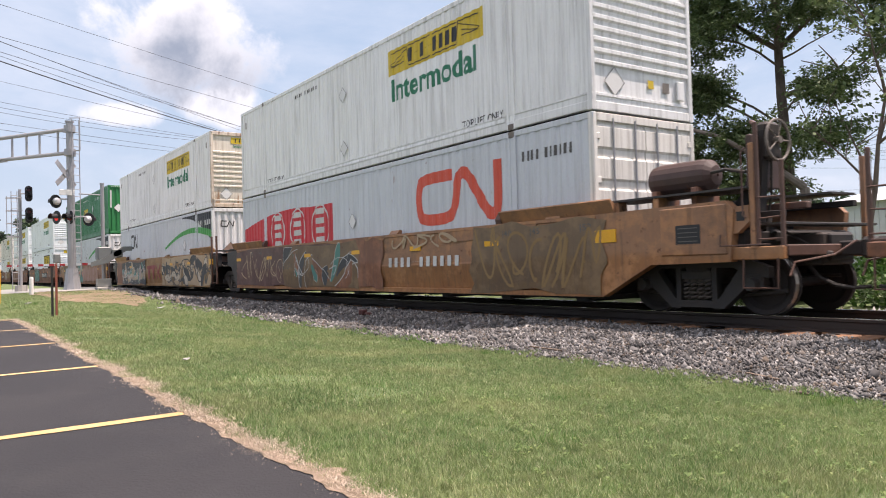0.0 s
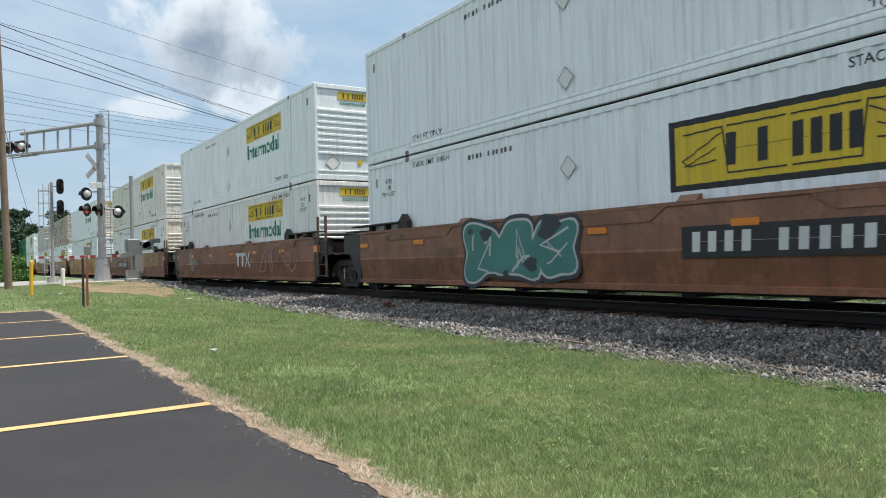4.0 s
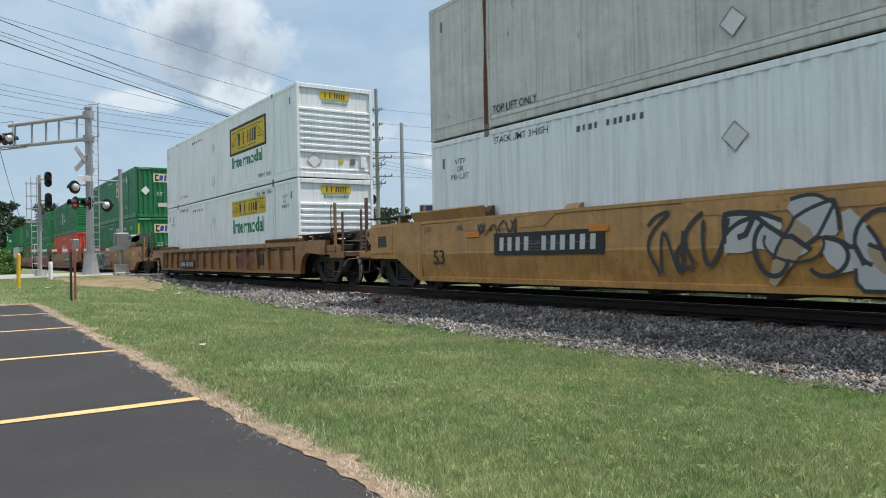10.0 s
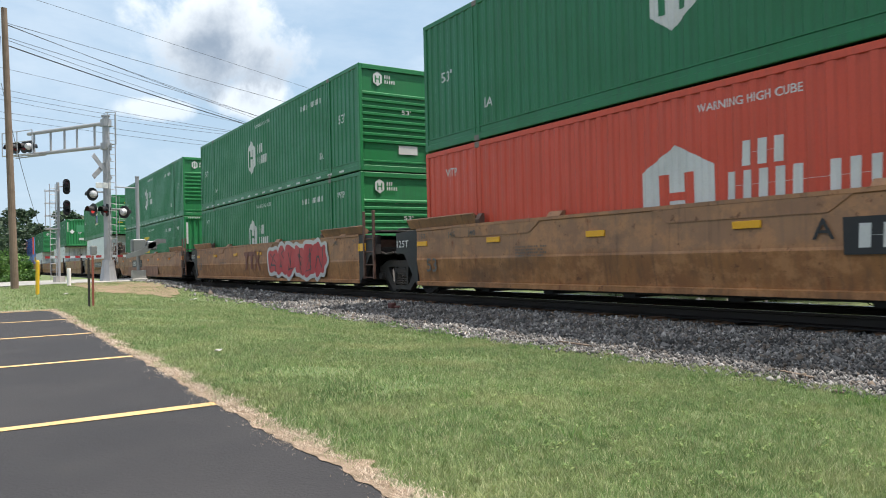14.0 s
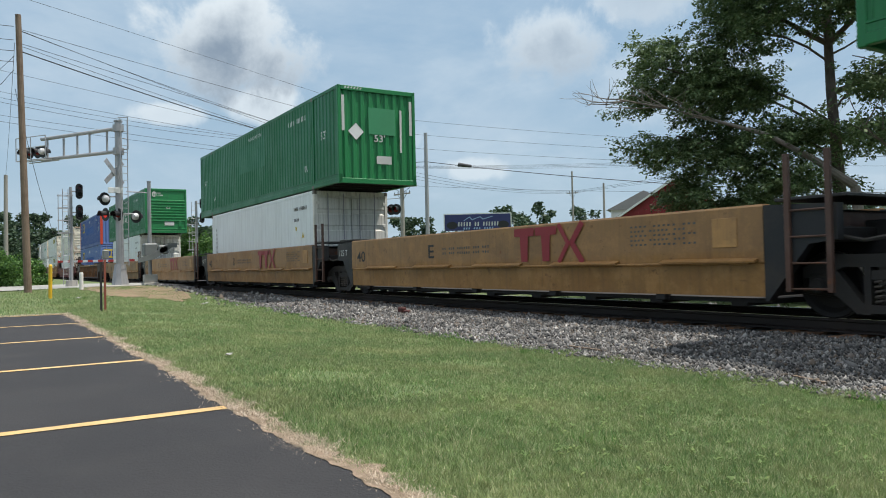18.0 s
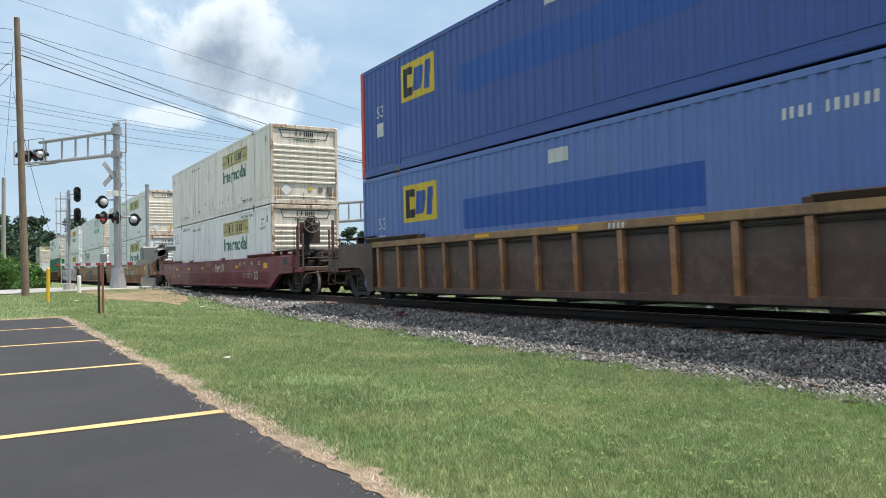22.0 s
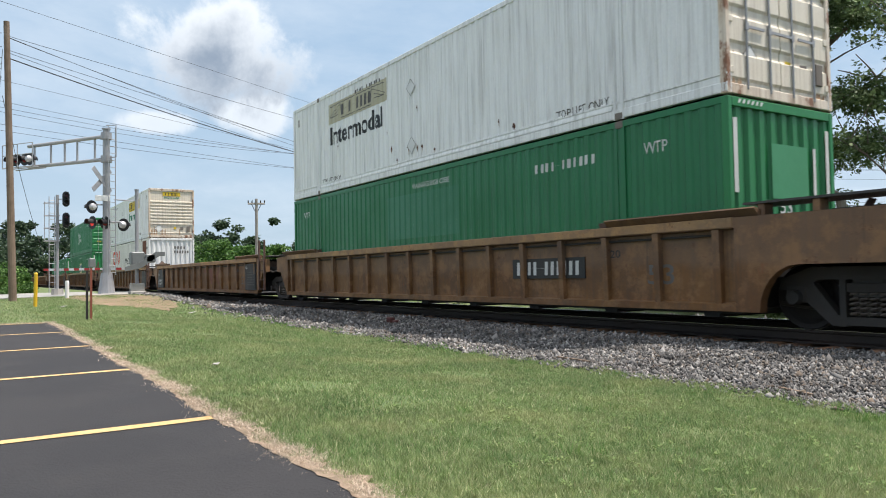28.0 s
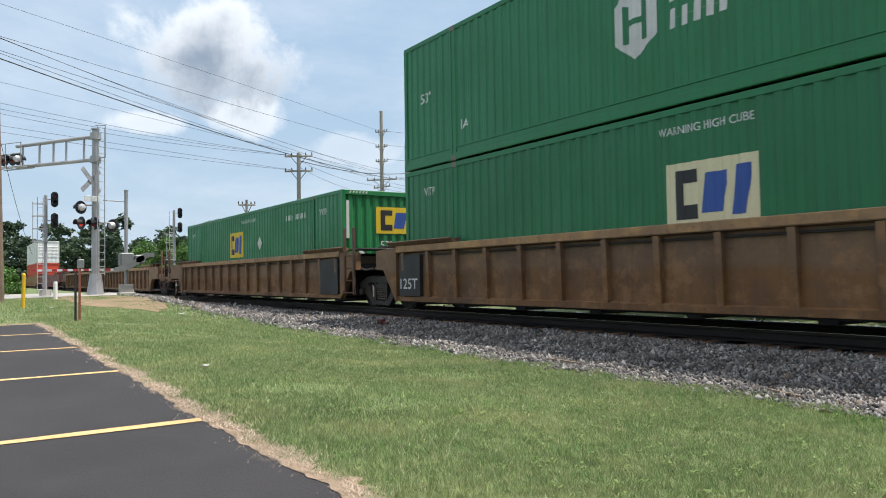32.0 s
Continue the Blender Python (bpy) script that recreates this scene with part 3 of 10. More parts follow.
# ---- mesh helpers ----
class Build:
    """Collects vertices and faces of one part."""

    def __init__(self):
        self.v, self.f = [], []

    def add(self, verts, faces):
        n = len(self.v)
        self.v += [tuple(p) for p in verts]
        self.f += [tuple(i + n for i in f) for f in faces]
        return self

    def box(self, x0, x1, y0, y1, z0, z1, ch=0.0):
        if ch <= 0:
            return self.add([(x, y, z) for x in (x0, x1) for y in (y0, y1) for z in (z0, z1)],
                            [(0, 1, 3, 2), (4, 6, 7, 5), (0, 4, 5, 1), (2, 3, 7, 6), (0, 2, 6, 4), (1, 5, 7, 3)])
        b = bmesh.new()
        bmesh.ops.create_cube(b, size=1.0, matrix=Matrix.Translation(((x0 + x1) / 2, (y0 + y1) / 2, (z0 + z1) / 2)) @ Matrix.Diagonal((x1 - x0, y1 - y0, z1 - z0, 1)))
        bmesh.ops.bevel(b, geom=b.edges[:], offset=ch, segments=1, affect="EDGES")
        b.verts.index_update()
        self.add([v.co for v in b.verts], [[v.index for v in f.verts] for f in b.faces])
        b.free()
        return self

    def tube(self, p0, p1, r0, r1=None, n=10, caps=True):
        p0, p1 = Vector(p0), Vector(p1)
        r1 = r0 if r1 is None else r1
        q = (p1 - p0).to_track_quat("Z", "Y")
        verts = []
        for p, r in ((p0, r0), (p1, r1)):
            verts += [p + q @ Vector((math.cos(a) * r, math.sin(a) * r, 0)) for a in (i * math.tau / n for i in range(n))]
        faces = [(i, (i + 1) % n, n + (i + 1) % n, n + i) for i in range(n)]
        if caps:
            faces += [tuple(range(n - 1, -1, -1)), tuple(range(n, 2 * n))]
        return self.add(verts, faces)

    def pipe(self, points, r, n=6):
        # one bent tube through the points
        P = [Vector(p) for p in points]
        ways = [(b - a).normalized() for a, b in zip(P, P[1:])]
        verts = []
        side = ways[0].orthogonal().normalized()
        for i, p in enumerate(P):
            w = (ways[max(i - 1, 0)] + ways[min(i, len(ways) - 1)])
            w = ways[min(i, len(ways) - 1)] if w.length < 1e-4 else w.normalized()
            side = side - w * side.dot(w)
            side = w.orthogonal().normalized() if side.length < 1e-4 else side.normalized()
            up = w.cross(side)
            verts += [p + (side * math.cos(a) + up * math.sin(a)) * r for a in (k * math.tau / n for k in range(n))]
        faces = [(i * n + k, i * n + (k + 1) % n, (i + 1) * n + (k + 1) % n, (i + 1) * n + k) for i in range(len(P) - 1) for k in range(n)]
        m = (len(P) - 1) * n
        return self.add(verts, faces + [tuple(range(n - 1, -1, -1)), tuple(range(m, m + n))])

    def prism(self, poly, axis, a, b):
        """A polygon extruded along an axis; for 'x' the polygon is (y, z), for 'y' (x, z), for 'z' (x, y)."""
        def at(p, d):
            return {"x": (d, p[0], p[1]), "y": (p[0], d, p[1]), "z": (p[0], p[1], d)}[axis]
        n = len(poly)
        verts = [at(p, a) for p in poly] + [at(p, b) for p in poly]
        faces = [(i, (i + 1) % n, n + (i + 1) % n, n + i) for i in range(n)]
        faces += [tuple(range(n - 1, -1, -1)), tuple(range(n, 2 * n))]
        return self.add(verts, faces)

    def disc_turned(self, profile, centre, n=28):
        """A profile of (radius, y) turned round the y axis."""
        cx, cy, cz = centre
        verts = []
        for r, y in profile:
            verts += [(cx + r * math.cos(a), cy + y, cz + r * math.sin(a)) for a in (i * math.tau / n for i in range(n))]
        faces = []
        for k in range(len(profile) - 1):
            faces += [(k * n + i, k * n + (i + 1) % n, (k + 1) * n + (i + 1) % n, (k + 1) * n + i) for i in range(n)]
        return self.add(verts, faces)

    def mesh(self, name, mat):
        me = bpy.data.meshes.new(name)
        me.from_pydata(self.v, [], self.f)
        me.materials.append(mat)
        me.update()
        b = bmesh.new()
        b.from_mesh(me)
        bmesh.ops.recalc_face_normals(b, faces=b.faces[:])
        b.to_mesh(me)
        b.free()
        return me


def part(name, build, material, parent, label=""):
    """Links a build, or a ready mesh, as one mesh object under a thing or under a part."""
    me = build.mesh(name, material) if isinstance(build, Build) else build
    ob = new(name, me)
    ob.parent = parent
    if label:
        tagged(ob, label)
    if name in ("stencil", "rust_run"):
        tagged(ob, kind="stuff")
    return ob


def thing(name, label, category, group="", at=None):
    ob = new(name)
    ob.empty_display_size = 0.2
    if at is not None:
        ob.matrix_basis = at
    return tagged(ob, label, category, group)


def solid(name, build, material, label, category="", group="", kind=""):
    """A thing or a piece of the setting that is one mesh."""
    ob = new(name, build.mesh(name, material))
    return tagged(ob, label, category, group, kind)


def mesh_arrays(name, verts, faces, mat, smooth=False):
    """A mesh from arrays: vertices (n, 3) and faces (m, k)."""
    me = bpy.data.meshes.new(name)
    k = faces.shape[1]
    me.vertices.add(len(verts))
    me.vertices.foreach_set("co", np.ascontiguousarray(verts, dtype=np.float32).ravel())
    me.loops.add(faces.size)
    me.loops.foreach_set("vertex_index", np.ascontiguousarray(faces, dtype=np.int32).ravel())
    me.polygons.add(len(faces))
    me.polygons.foreach_set("loop_start", np.arange(0, faces.size, k, dtype=np.int32))
    me.polygons.foreach_set("loop_total", np.full(len(faces), k, dtype=np.int32))
    me.materials.append(mat)
    me.update(calc_edges=True)
    me.validate()
    return me


TEXTS = {}


def text_mesh(body, mat):
    """The built-in font as a flat mesh, one unit high, starting at x = 0."""
    key = (body, mat.name)
    if key not in TEXTS:
        cu = bpy.data.curves.new("lettering", "FONT")
        cu.body, cu.resolution_u, cu.align_x = body, 3, "CENTER"
        cu.offset = 0.024 if body in ("Intermodal", "We Deliver!") else 0.008
        ob = bpy.data.objects.new("lettering", cu)
        me = bpy.data.meshes.new_from_object(ob)
        bpy.data.objects.remove(ob)
        co = np.zeros(len(me.vertices) * 3)
        me.vertices.foreach_get("co", co)
        co = co.reshape(-1, 3)
        lo, hi = co.min(0), co.max(0)
        co = (co - lo) / np.maximum(hi - lo, 1e-6) * (1, 1, 0)
        me.vertices.foreach_set("co", co.ravel())
        me.materials.clear()
        me.materials.append(mat)
        me.update()
        TEXTS[key] = me
    return TEXTS[key]


def words(body, mat, parent, x0, x1, z0, z1, y, end=False, name="lettering"):
    """Writing on a side (facing -y) or, with end, on a front (facing +x, then x means y and y means x)."""
    ob = tagged(new(name, text_mesh(body, mat)), kind="stuff")
    ob.parent = parent
    if end:
        ob.matrix_basis = Matrix(((0, 0, 1, y), (x1 - x0, 0, 0, x0), (0, z1 - z0, 0, z0), (0, 0, 0, 1)))
    else:
        ob.matrix_basis = Matrix(((x1 - x0, 0, 0, x0), (0, 0, -1, y), (0, z1 - z0, 0, z0), (0, 0, 0, 1)))
    return ob


def flat_shape(build, pts, y, end=False):
    """A flat polygon of (x, z) facing -y, or of (y, z) facing +x."""
    if end:
        build.add([(y, p[0], p[1]) for p in pts], [tuple(range(len(pts)))])
    else:
        build.add([(p[0], y, p[1]) for p in pts], [tuple(range(len(pts)))])
    return build


def bars(x0, x1, z0, z1, y, pattern="1111 111111", end=False, fat=0.5):
    """Plain bars where writing is not to be read: one block a sign, hung on a hair line so that the row is one mark."""
    b = Build()
    step = (x1 - x0) / len(pattern)
    lean = 0.06 * step
    mid, hair = (z0 + z1) / 2, 0.006 * (z1 - z0)
    levels = ((z0, 0.0), (mid - hair, 0.5), (mid + hair, 0.5), (z1, 1.0))
    verts, faces, last = [], [], None
    for i, c in enumerate(pattern):
        if c == " ":
            continue
        a = x0 + (i + 0.45 - fat / 2) * step
        n = len(verts)
        for z, k in levels:
            verts += [(a + lean * k, z), (a + fat * step + lean * k, z)]
        faces += [(n + 2 * k, n + 2 * k + 1, n + 2 * k + 3, n + 2 * k + 2) for k in range(3)]
        if last is not None:
            faces.append((last + 3, n + 2, n + 4, last + 5))
        last = n
    return b.add([(y, p, z) if end else (p, y, z) for p, z in verts], faces)


def stroke(build, pts, w, y, end=False):
    """A painted line through points, of width w: one ribbon, laid in thin coats where it crosses itself."""
    P = [Vector(pts[0])]
    for p in pts[1:]:
        if (Vector(p) - P[-1]).length > 1e-3:
            P.append(Vector(p))
    if len(P) < 2:
        return build
    ways = [(b - a).normalized() for a, b in zip(P, P[1:])]
    P[0] = P[0] - ways[0] * w * 0.35
    P[-1] = P[-1] + ways[-1] * w * 0.35
    verts = []
    for i, p in enumerate(P):
        d0, d1 = ways[max(i - 1, 0)], ways[min(i, len(ways) - 1)]
        n0, n1 = Vector((-d0.y, d0.x)), Vector((-d1.y, d1.x))
        n = n0 + n1
        n = n0 if n.length < 1e-3 else n.normalized()
        n = n * (w / 2) / max(0.6, n.dot(n0))
        yy = y - 0.00003 * i * (-1 if end else 1)
        for q in (p + n, p - n):
            verts.append((yy, q.x, q.y) if end else (q.x, yy, q.y))
    return build.add(verts, [(2 * i, 2 * i + 1, 2 * i + 3, 2 * i + 2) for i in range(len(P) - 1)])


# ---- ground, track and road ----
YC = 10.09          # track centre line
RAIL = 0.045        # top of rail


def ease(v):
    v = np.clip(v, 0, 1)
    return v * v * (3 - 2 * v)


def ground_z(x, y):
    """The lie of the land: the car park rises slowly to the crossing, the lawn dips to the track."""
    x, y = np.asarray(x, float), np.asarray(y, float)
    rise = 0.0055 * np.clip(-x - 3, 0, 34)
    dip = -0.27 * ease((y - 1.3) / 4.6) * (1 - ease((-x - 20) / 14))
    back = 0.12 * ease((y - 14) / 6)
    z = rise * (1 - 0.6 * ease((y - 5) / 5) * (1 - ease((-x - 24) / 10))) + dip + back
    # the cutting in which the stones lie
    under = ease((y - 6.7) / 0.9) * (1 - ease((y - 14.4) / 0.8))
    return z + (np.minimum(z, -0.3) - z) * under


def make_ground():
    def axis(fine0, fine1, step, far):
        mid = np.arange(fine0, fine1, step)
        out = [fine1 + (far - fine1) * (i / 14) ** 3 for i in range(1, 15)]
        low = [fine0 - (far + fine0) * (i / 14) ** 3 for i in range(1, 15)]
        return np.array(sorted(low) + list(mid) + [fine1] + out)
    xs, ys = axis(-48, 4, 0.5, 2500), axis(-6, 20, 0.35, 2500)
    gx, gy = np.meshgrid(xs, ys, indexing="ij")
    rng = np.random.default_rng(4)
    gz = ground_z(gx, gy) + rng.normal(0, 0.006, gx.shape) * (gy > 1.6) - 0.012
    nx, ny = gx.shape
    idx = np.arange(nx * ny).reshape(nx, ny)
    faces = np.stack([idx[:-1, :-1], idx[1:, :-1], idx[1:, 1:], idx[:-1, 1:]], -1).reshape(-1, 4)
    me = mesh_arrays("ground", np.stack([gx, gy, gz], -1).reshape(-1, 3), faces, M_GRASSGROUND)
    tagged(new("ground", me), "green lawn with dry yellowish patches sloping gently to the track", "lawn", kind="structure")


LOT_END = -15.75     # the far edge of the car park


def lot_edge(x):
    return 1.25 + 0.014 * np.sin(x * 1.7) + 0.01 * np.sin(x * 4.3 + 1) + 0.007 * np.sin(x * 11 + 2) + 0.006 * np.sin(x * 23 + 2 * np.sin(x * 7)) + 0.004 * np.sin(x * 51 + np.sin(x * 13))


def make_lot():
    xs = np.concatenate([np.linspace(LOT_END, -8, 90)[:-1], np.linspace(-8, 3, 520), np.linspace(3, 24, 60)[1:]])
    ys = np.array([-60, -20, -8, -3, -1, 0, 0.6, 1.0])
    verts, faces = [], []
    for i, x in enumerate(xs):
        row = list(ys) + [float(lot_edge(x))]
        verts += [(x, y, float(ground_z(x, min(y, 1.2))) + 0.012) for y in row]
    n = len(ys) + 1
    for i in range(len(xs) - 1):
        faces += [(i * n + k, (i + 1) * n + k, (i + 1) * n + k + 1, i * n + k + 1) for k in range(n - 1)]
    lot = tagged(new("car_park", mesh_arrays("car_park", np.array(verts), np.array(faces), M_ASPHALT)),
                 "dark asphalt car park with worn yellow bay lines", "car park", kind="structure")
    rng = random.Random(3)
    for k in range(-6, 5):
        x = -4.53 - 2.76 * k
        b = Build()
        steps = 26
        y0, y1 = -4.5, float(lot_edge(x)) - 0.02
        left, right = [], []
        for i in range(steps + 1):
            y = y0 + (y1 - y0) * i / steps
            z = float(ground_z(x, min(y, 1.2))) + 0.016
            w = 0.052 + rng.uniform(-0.005, 0.005)
            wob = 0.006 * math.sin(y * 2.3 + k)
            left.append((x + wob - w, y, z))
            right.append((x + wob + w, y, z))
        pts = left + right
        b.add(pts, [(i, i + 1, steps + 2 + i, steps + 1 + i) for i in range(steps)])
        part("bay_line", b, M_LINE, lot, "worn yellow painted bay line")


def scatter_blades(rng, n, x0, x1, y0, y1, keep, height, width, lean=0.95, lift=-0.01):
    x, y = rng.uniform(x0, x1, n), rng.uniform(y0, y1, n)
    ok = keep(x, y)
    x, y = x[ok], y[ok]
    n = len(x)
    z = ground_z(x, y) + lift
    h = height * rng.uniform(0.4, 1.3, n) * (1 + 0.2 * np.sin(x * 2.1 + 1.3 * np.sin(y * 1.7)) * np.sin(y * 2.6 + np.sin(x * 1.1)) + 0.22 * np.sin(x * 17 + 3 * np.sin(y * 5)) * np.sin(y * 21 + 2.5 * np.sin(x * 7)))
    a = rng.uniform(0, math.tau, n)
    w = width * rng.uniform(0.6, 1.3, n)
    dx, dy = np.cos(a) * w, np.sin(a) * w
    t = rng.uniform(0, math.tau, n)
    l = h * lean * rng.uniform(0.1, 1.2, n)
    tip = np.stack([x + np.cos(t) * l, y + np.sin(t) * l, z + h], -1)
    base0, base1 = np.stack([x - dx, y - dy, z], -1), np.stack([x + dx, y + dy, z], -1)
    verts = np.stack([base0, base1, tip], 1).reshape(-1, 3)
    return verts, np.arange(n * 3).reshape(n, 3)


def ballast_edge(x):
    """Where the lawn ends at the stones."""
    x = np.asarray(x, float)
    return 5.95 + 0.12 * np.sin(x * 0.9) + 0.07 * np.sin(x * 2.7 + 1) + 0.75 * ease((-x - 12) / 14)


def make_grass():
    rng = np.random.default_rng(11)
    jitter = lambda x: lot_edge(x) + 0.1 + 0.06 * np.sin(x * 7)
    spots = [(rng.uniform(-5, 0.5), rng.uniform(2.2, 5.6), rng.uniform(0.08, 0.3)) for _ in range(26)] + [(-rng.uniform(5, 22), rng.uniform(2, 5.9), rng.uniform(0.15, 0.6)) for _ in range(26)]

    def bare(x, y):
        out = np.zeros(len(x))
        for a, c, r in spots:
            out += np.exp(-((x - a) ** 2 + (y - c) ** 2) / (r * r))
        return np.minimum(out, 1.0)

    V, F, off = [], [], 0
    bands = [(-0.8, 3.5, 1.2, 6.4, 90000), (-4.2, -0.8, 1.2, 6.4, 330000), (-7.5, -4.2, 1.2, 6.4, 240000), (-12, -7.5, 1.2, 6.6, 170000), (-19, -12, 1.2, 7.0, 90000), (-36, -19, 1.0, 7.4, 60000)]
    for k, (x0, x1, y0, y1, n) in enumerate(bands):
        keep = lambda x, y: (y > jitter(x) + rng.exponential(0.04, len(x)) - 0.05) & (y < ballast_edge(x) + 0.1 * np.sin(x * 9) + 0.1) & (rng.uniform(0, 1, len(x)) < 1.15 - bare(x, y))
        v, f = scatter_blades(rng, n, x0, x1, y0, y1, keep, 0.029 + 0.002 * k, 0.0023 + 0.0013 * max(k - 1, 0) + (0.003 if k == 0 else 0))
        V.append(v), F.append(f + off)
        off += len(v)
    v, f = scatter_blades(rng, 66000, -34, LOT_END + 0.1, -14, 1.5, lambda x, y: (x < LOT_END - 0.03 + 0.05 * np.sin(y * 5)) & (rng.random(len(x)) < np.clip(1.5 - (-x - 16) / 18, 0.35, 1)), 0.045, 0.0085)
    V.append(v), F.append(f + off)
    off += len(v)
    me = mesh_arrays("lawn_grass", np.concatenate(V), np.concatenate(F), M_BLADE)
    tagged(new("lawn_grass", me), "short mown grass, green with pale dry blades", "grass", kind="stuff")
    # lush tufts along the stones and in patches
    V, F, off = [], [], 0
    for i in range(240):
        x = -rng.uniform(0.3, 24) if i < 240 else -rng.uniform(1, 14)
        y = float(ballast_edge(x)) + rng.normal(-0.12, 0.16) if i < 200 else rng.uniform(1.6, 5.8)
        r = rng.uniform(0.04, 0.16)
        v, f = scatter_blades(rng, 60 if x > -8 else 30, x - r, x + r, y - r, y + r, lambda a, b: (a - x) ** 2 + (b - y) ** 2 < r * r, rng.uniform(0.04, 0.075), 0.0035 if x > -8 else 0.008, 0.8)
        V.append(v), F.append(f + off)
        off += len(v)
    me = mesh_arrays("grass_tufts", np.concatenate(V), np.concatenate(F), M_BLADE_TUFT)
    tagged(new("grass_tufts", me), "lush bright green grass tufts in the lawn", "grass", kind="stuff")
    # flat broad-leaved weeds, thickest where the lawn is thin
    V, F, off = [], [], 0
    for i in range(700):
        x, y = (rng.uniform(-4.5, 0.3), rng.uniform(2.0, 5.7)) if i < 500 else (-rng.uniform(4, 14), rng.uniform(1.6, 5.8))
        n = rng.integers(5, 10)
        a = rng.uniform(0, math.tau, n)
        l, w = rng.uniform(0.012, 0.036, n), rng.uniform(0.004, 0.009, n)
        z = ground_z(np.full(n, x), np.full(n, y)) + rng.uniform(0.005, 0.03, n)
        c, s = np.cos(a), np.sin(a)
        p0 = np.stack([x + c * 0.004, y + s * 0.004, z], -1)
        m1 = np.stack([x + c * l * 0.6 - s * w, y + s * l * 0.6 + c * w, z + l * 0.3], -1)
        m2 = np.stack([x + c * l * 0.6 + s * w, y + s * l * 0.6 - c * w, z + l * 0.3], -1)
        p1 = np.stack([x + c * l, y + s * l, z + l * 0.25], -1)
        V.append(np.stack([p0, m2, p1, m1], 1).reshape(-1, 3))
        F.append(np.arange(n * 4).reshape(n, 4) + off)
        off += n * 4
    me = mesh_arrays("lawn_weeds", np.concatenate(V), np.concatenate(F), M_WEED)
    tagged(new("lawn_weeds", me), "low broad-leaved weeds scattered in the lawn", "weeds", kind="stuff")
    # dead straw along the asphalt
    V, F, off = [], [], 0
    for x0, x1, n, w in ((-3.8, 3.5, 90000, 0.0018), (-8, -3.8, 45000, 0.003), (LOT_END, -8, 26000, 0.006)):
        v, f = scatter_blades(rng, n, x0, x1, 1.05, 1.62, lambda x, y: np.abs(y - lot_edge(x) - 0.07) < 0.026 + 0.024 * np.sin(x * 5) + 0.022 * np.sin(x * 13 + 2 * np.sin(x * 3)) + rng.exponential(0.026, len(x)), 0.014, w, 2.4, 0.01)
        V.append(v), F.append(f + off)
        off += len(v)
    v, f = scatter_blades(rng, 16000, LOT_END - 0.4, LOT_END + 0.1, -12, 1.4, lambda x, y: np.abs(x - LOT_END + 0.08) < 0.05 + 0.03 * np.sin(y * 4) + rng.exponential(0.05, len(x)), 0.02, 0.006, 2.4, 0.01)
    V.append(v), F.append(f + off)
    me = mesh_arrays("dead_grass_edge", np.concatenate(V), np.concatenate(F), M_STRAW)
    tagged(new("dead_grass_edge", me), "dead straw-coloured grass along the asphalt edge", "dry grass", kind="stuff")
    xs = np.linspace(LOT_END, 2, 1200)
    lo, hi = lot_edge(xs) - 0.012 - 0.008 * np.sin(xs * 23), lot_edge(xs) + 0.1 + 0.03 * np.sin(xs * 6) + 0.025 * np.sin(xs * 15) + 0.025 * np.sin(xs * 41)
    v = np.concatenate([np.stack([xs, lo, ground_z(xs, lo) + 0.016], -1), np.stack([xs, hi, ground_z(xs, hi) + 0.004], -1)])
    i = np.arange(1199)
    me = mesh_arrays("soil_strip", v, np.stack([i, i + 1, i + 1201, i + 1200], -1), M_SOIL)
    tagged(new("soil_strip", me), "strip of bare dry soil between asphalt and lawn", "soil", kind="structure")


def ballast_z(x, y):
    """Height of the stone bed, from the toe over the shoulder to the ties and down the far side."""
    toe = ballast_edge(x) - 0.05
    up = ease((y - toe) / (8.4 - toe))
    g = ground_z(x, np.minimum(y, toe))
    near = g + (-0.155 - g) * up
    farside = -0.155 - 0.12 * ease((y - 12.6) / 1.6)
    return np.where(y < 10, near, farside)


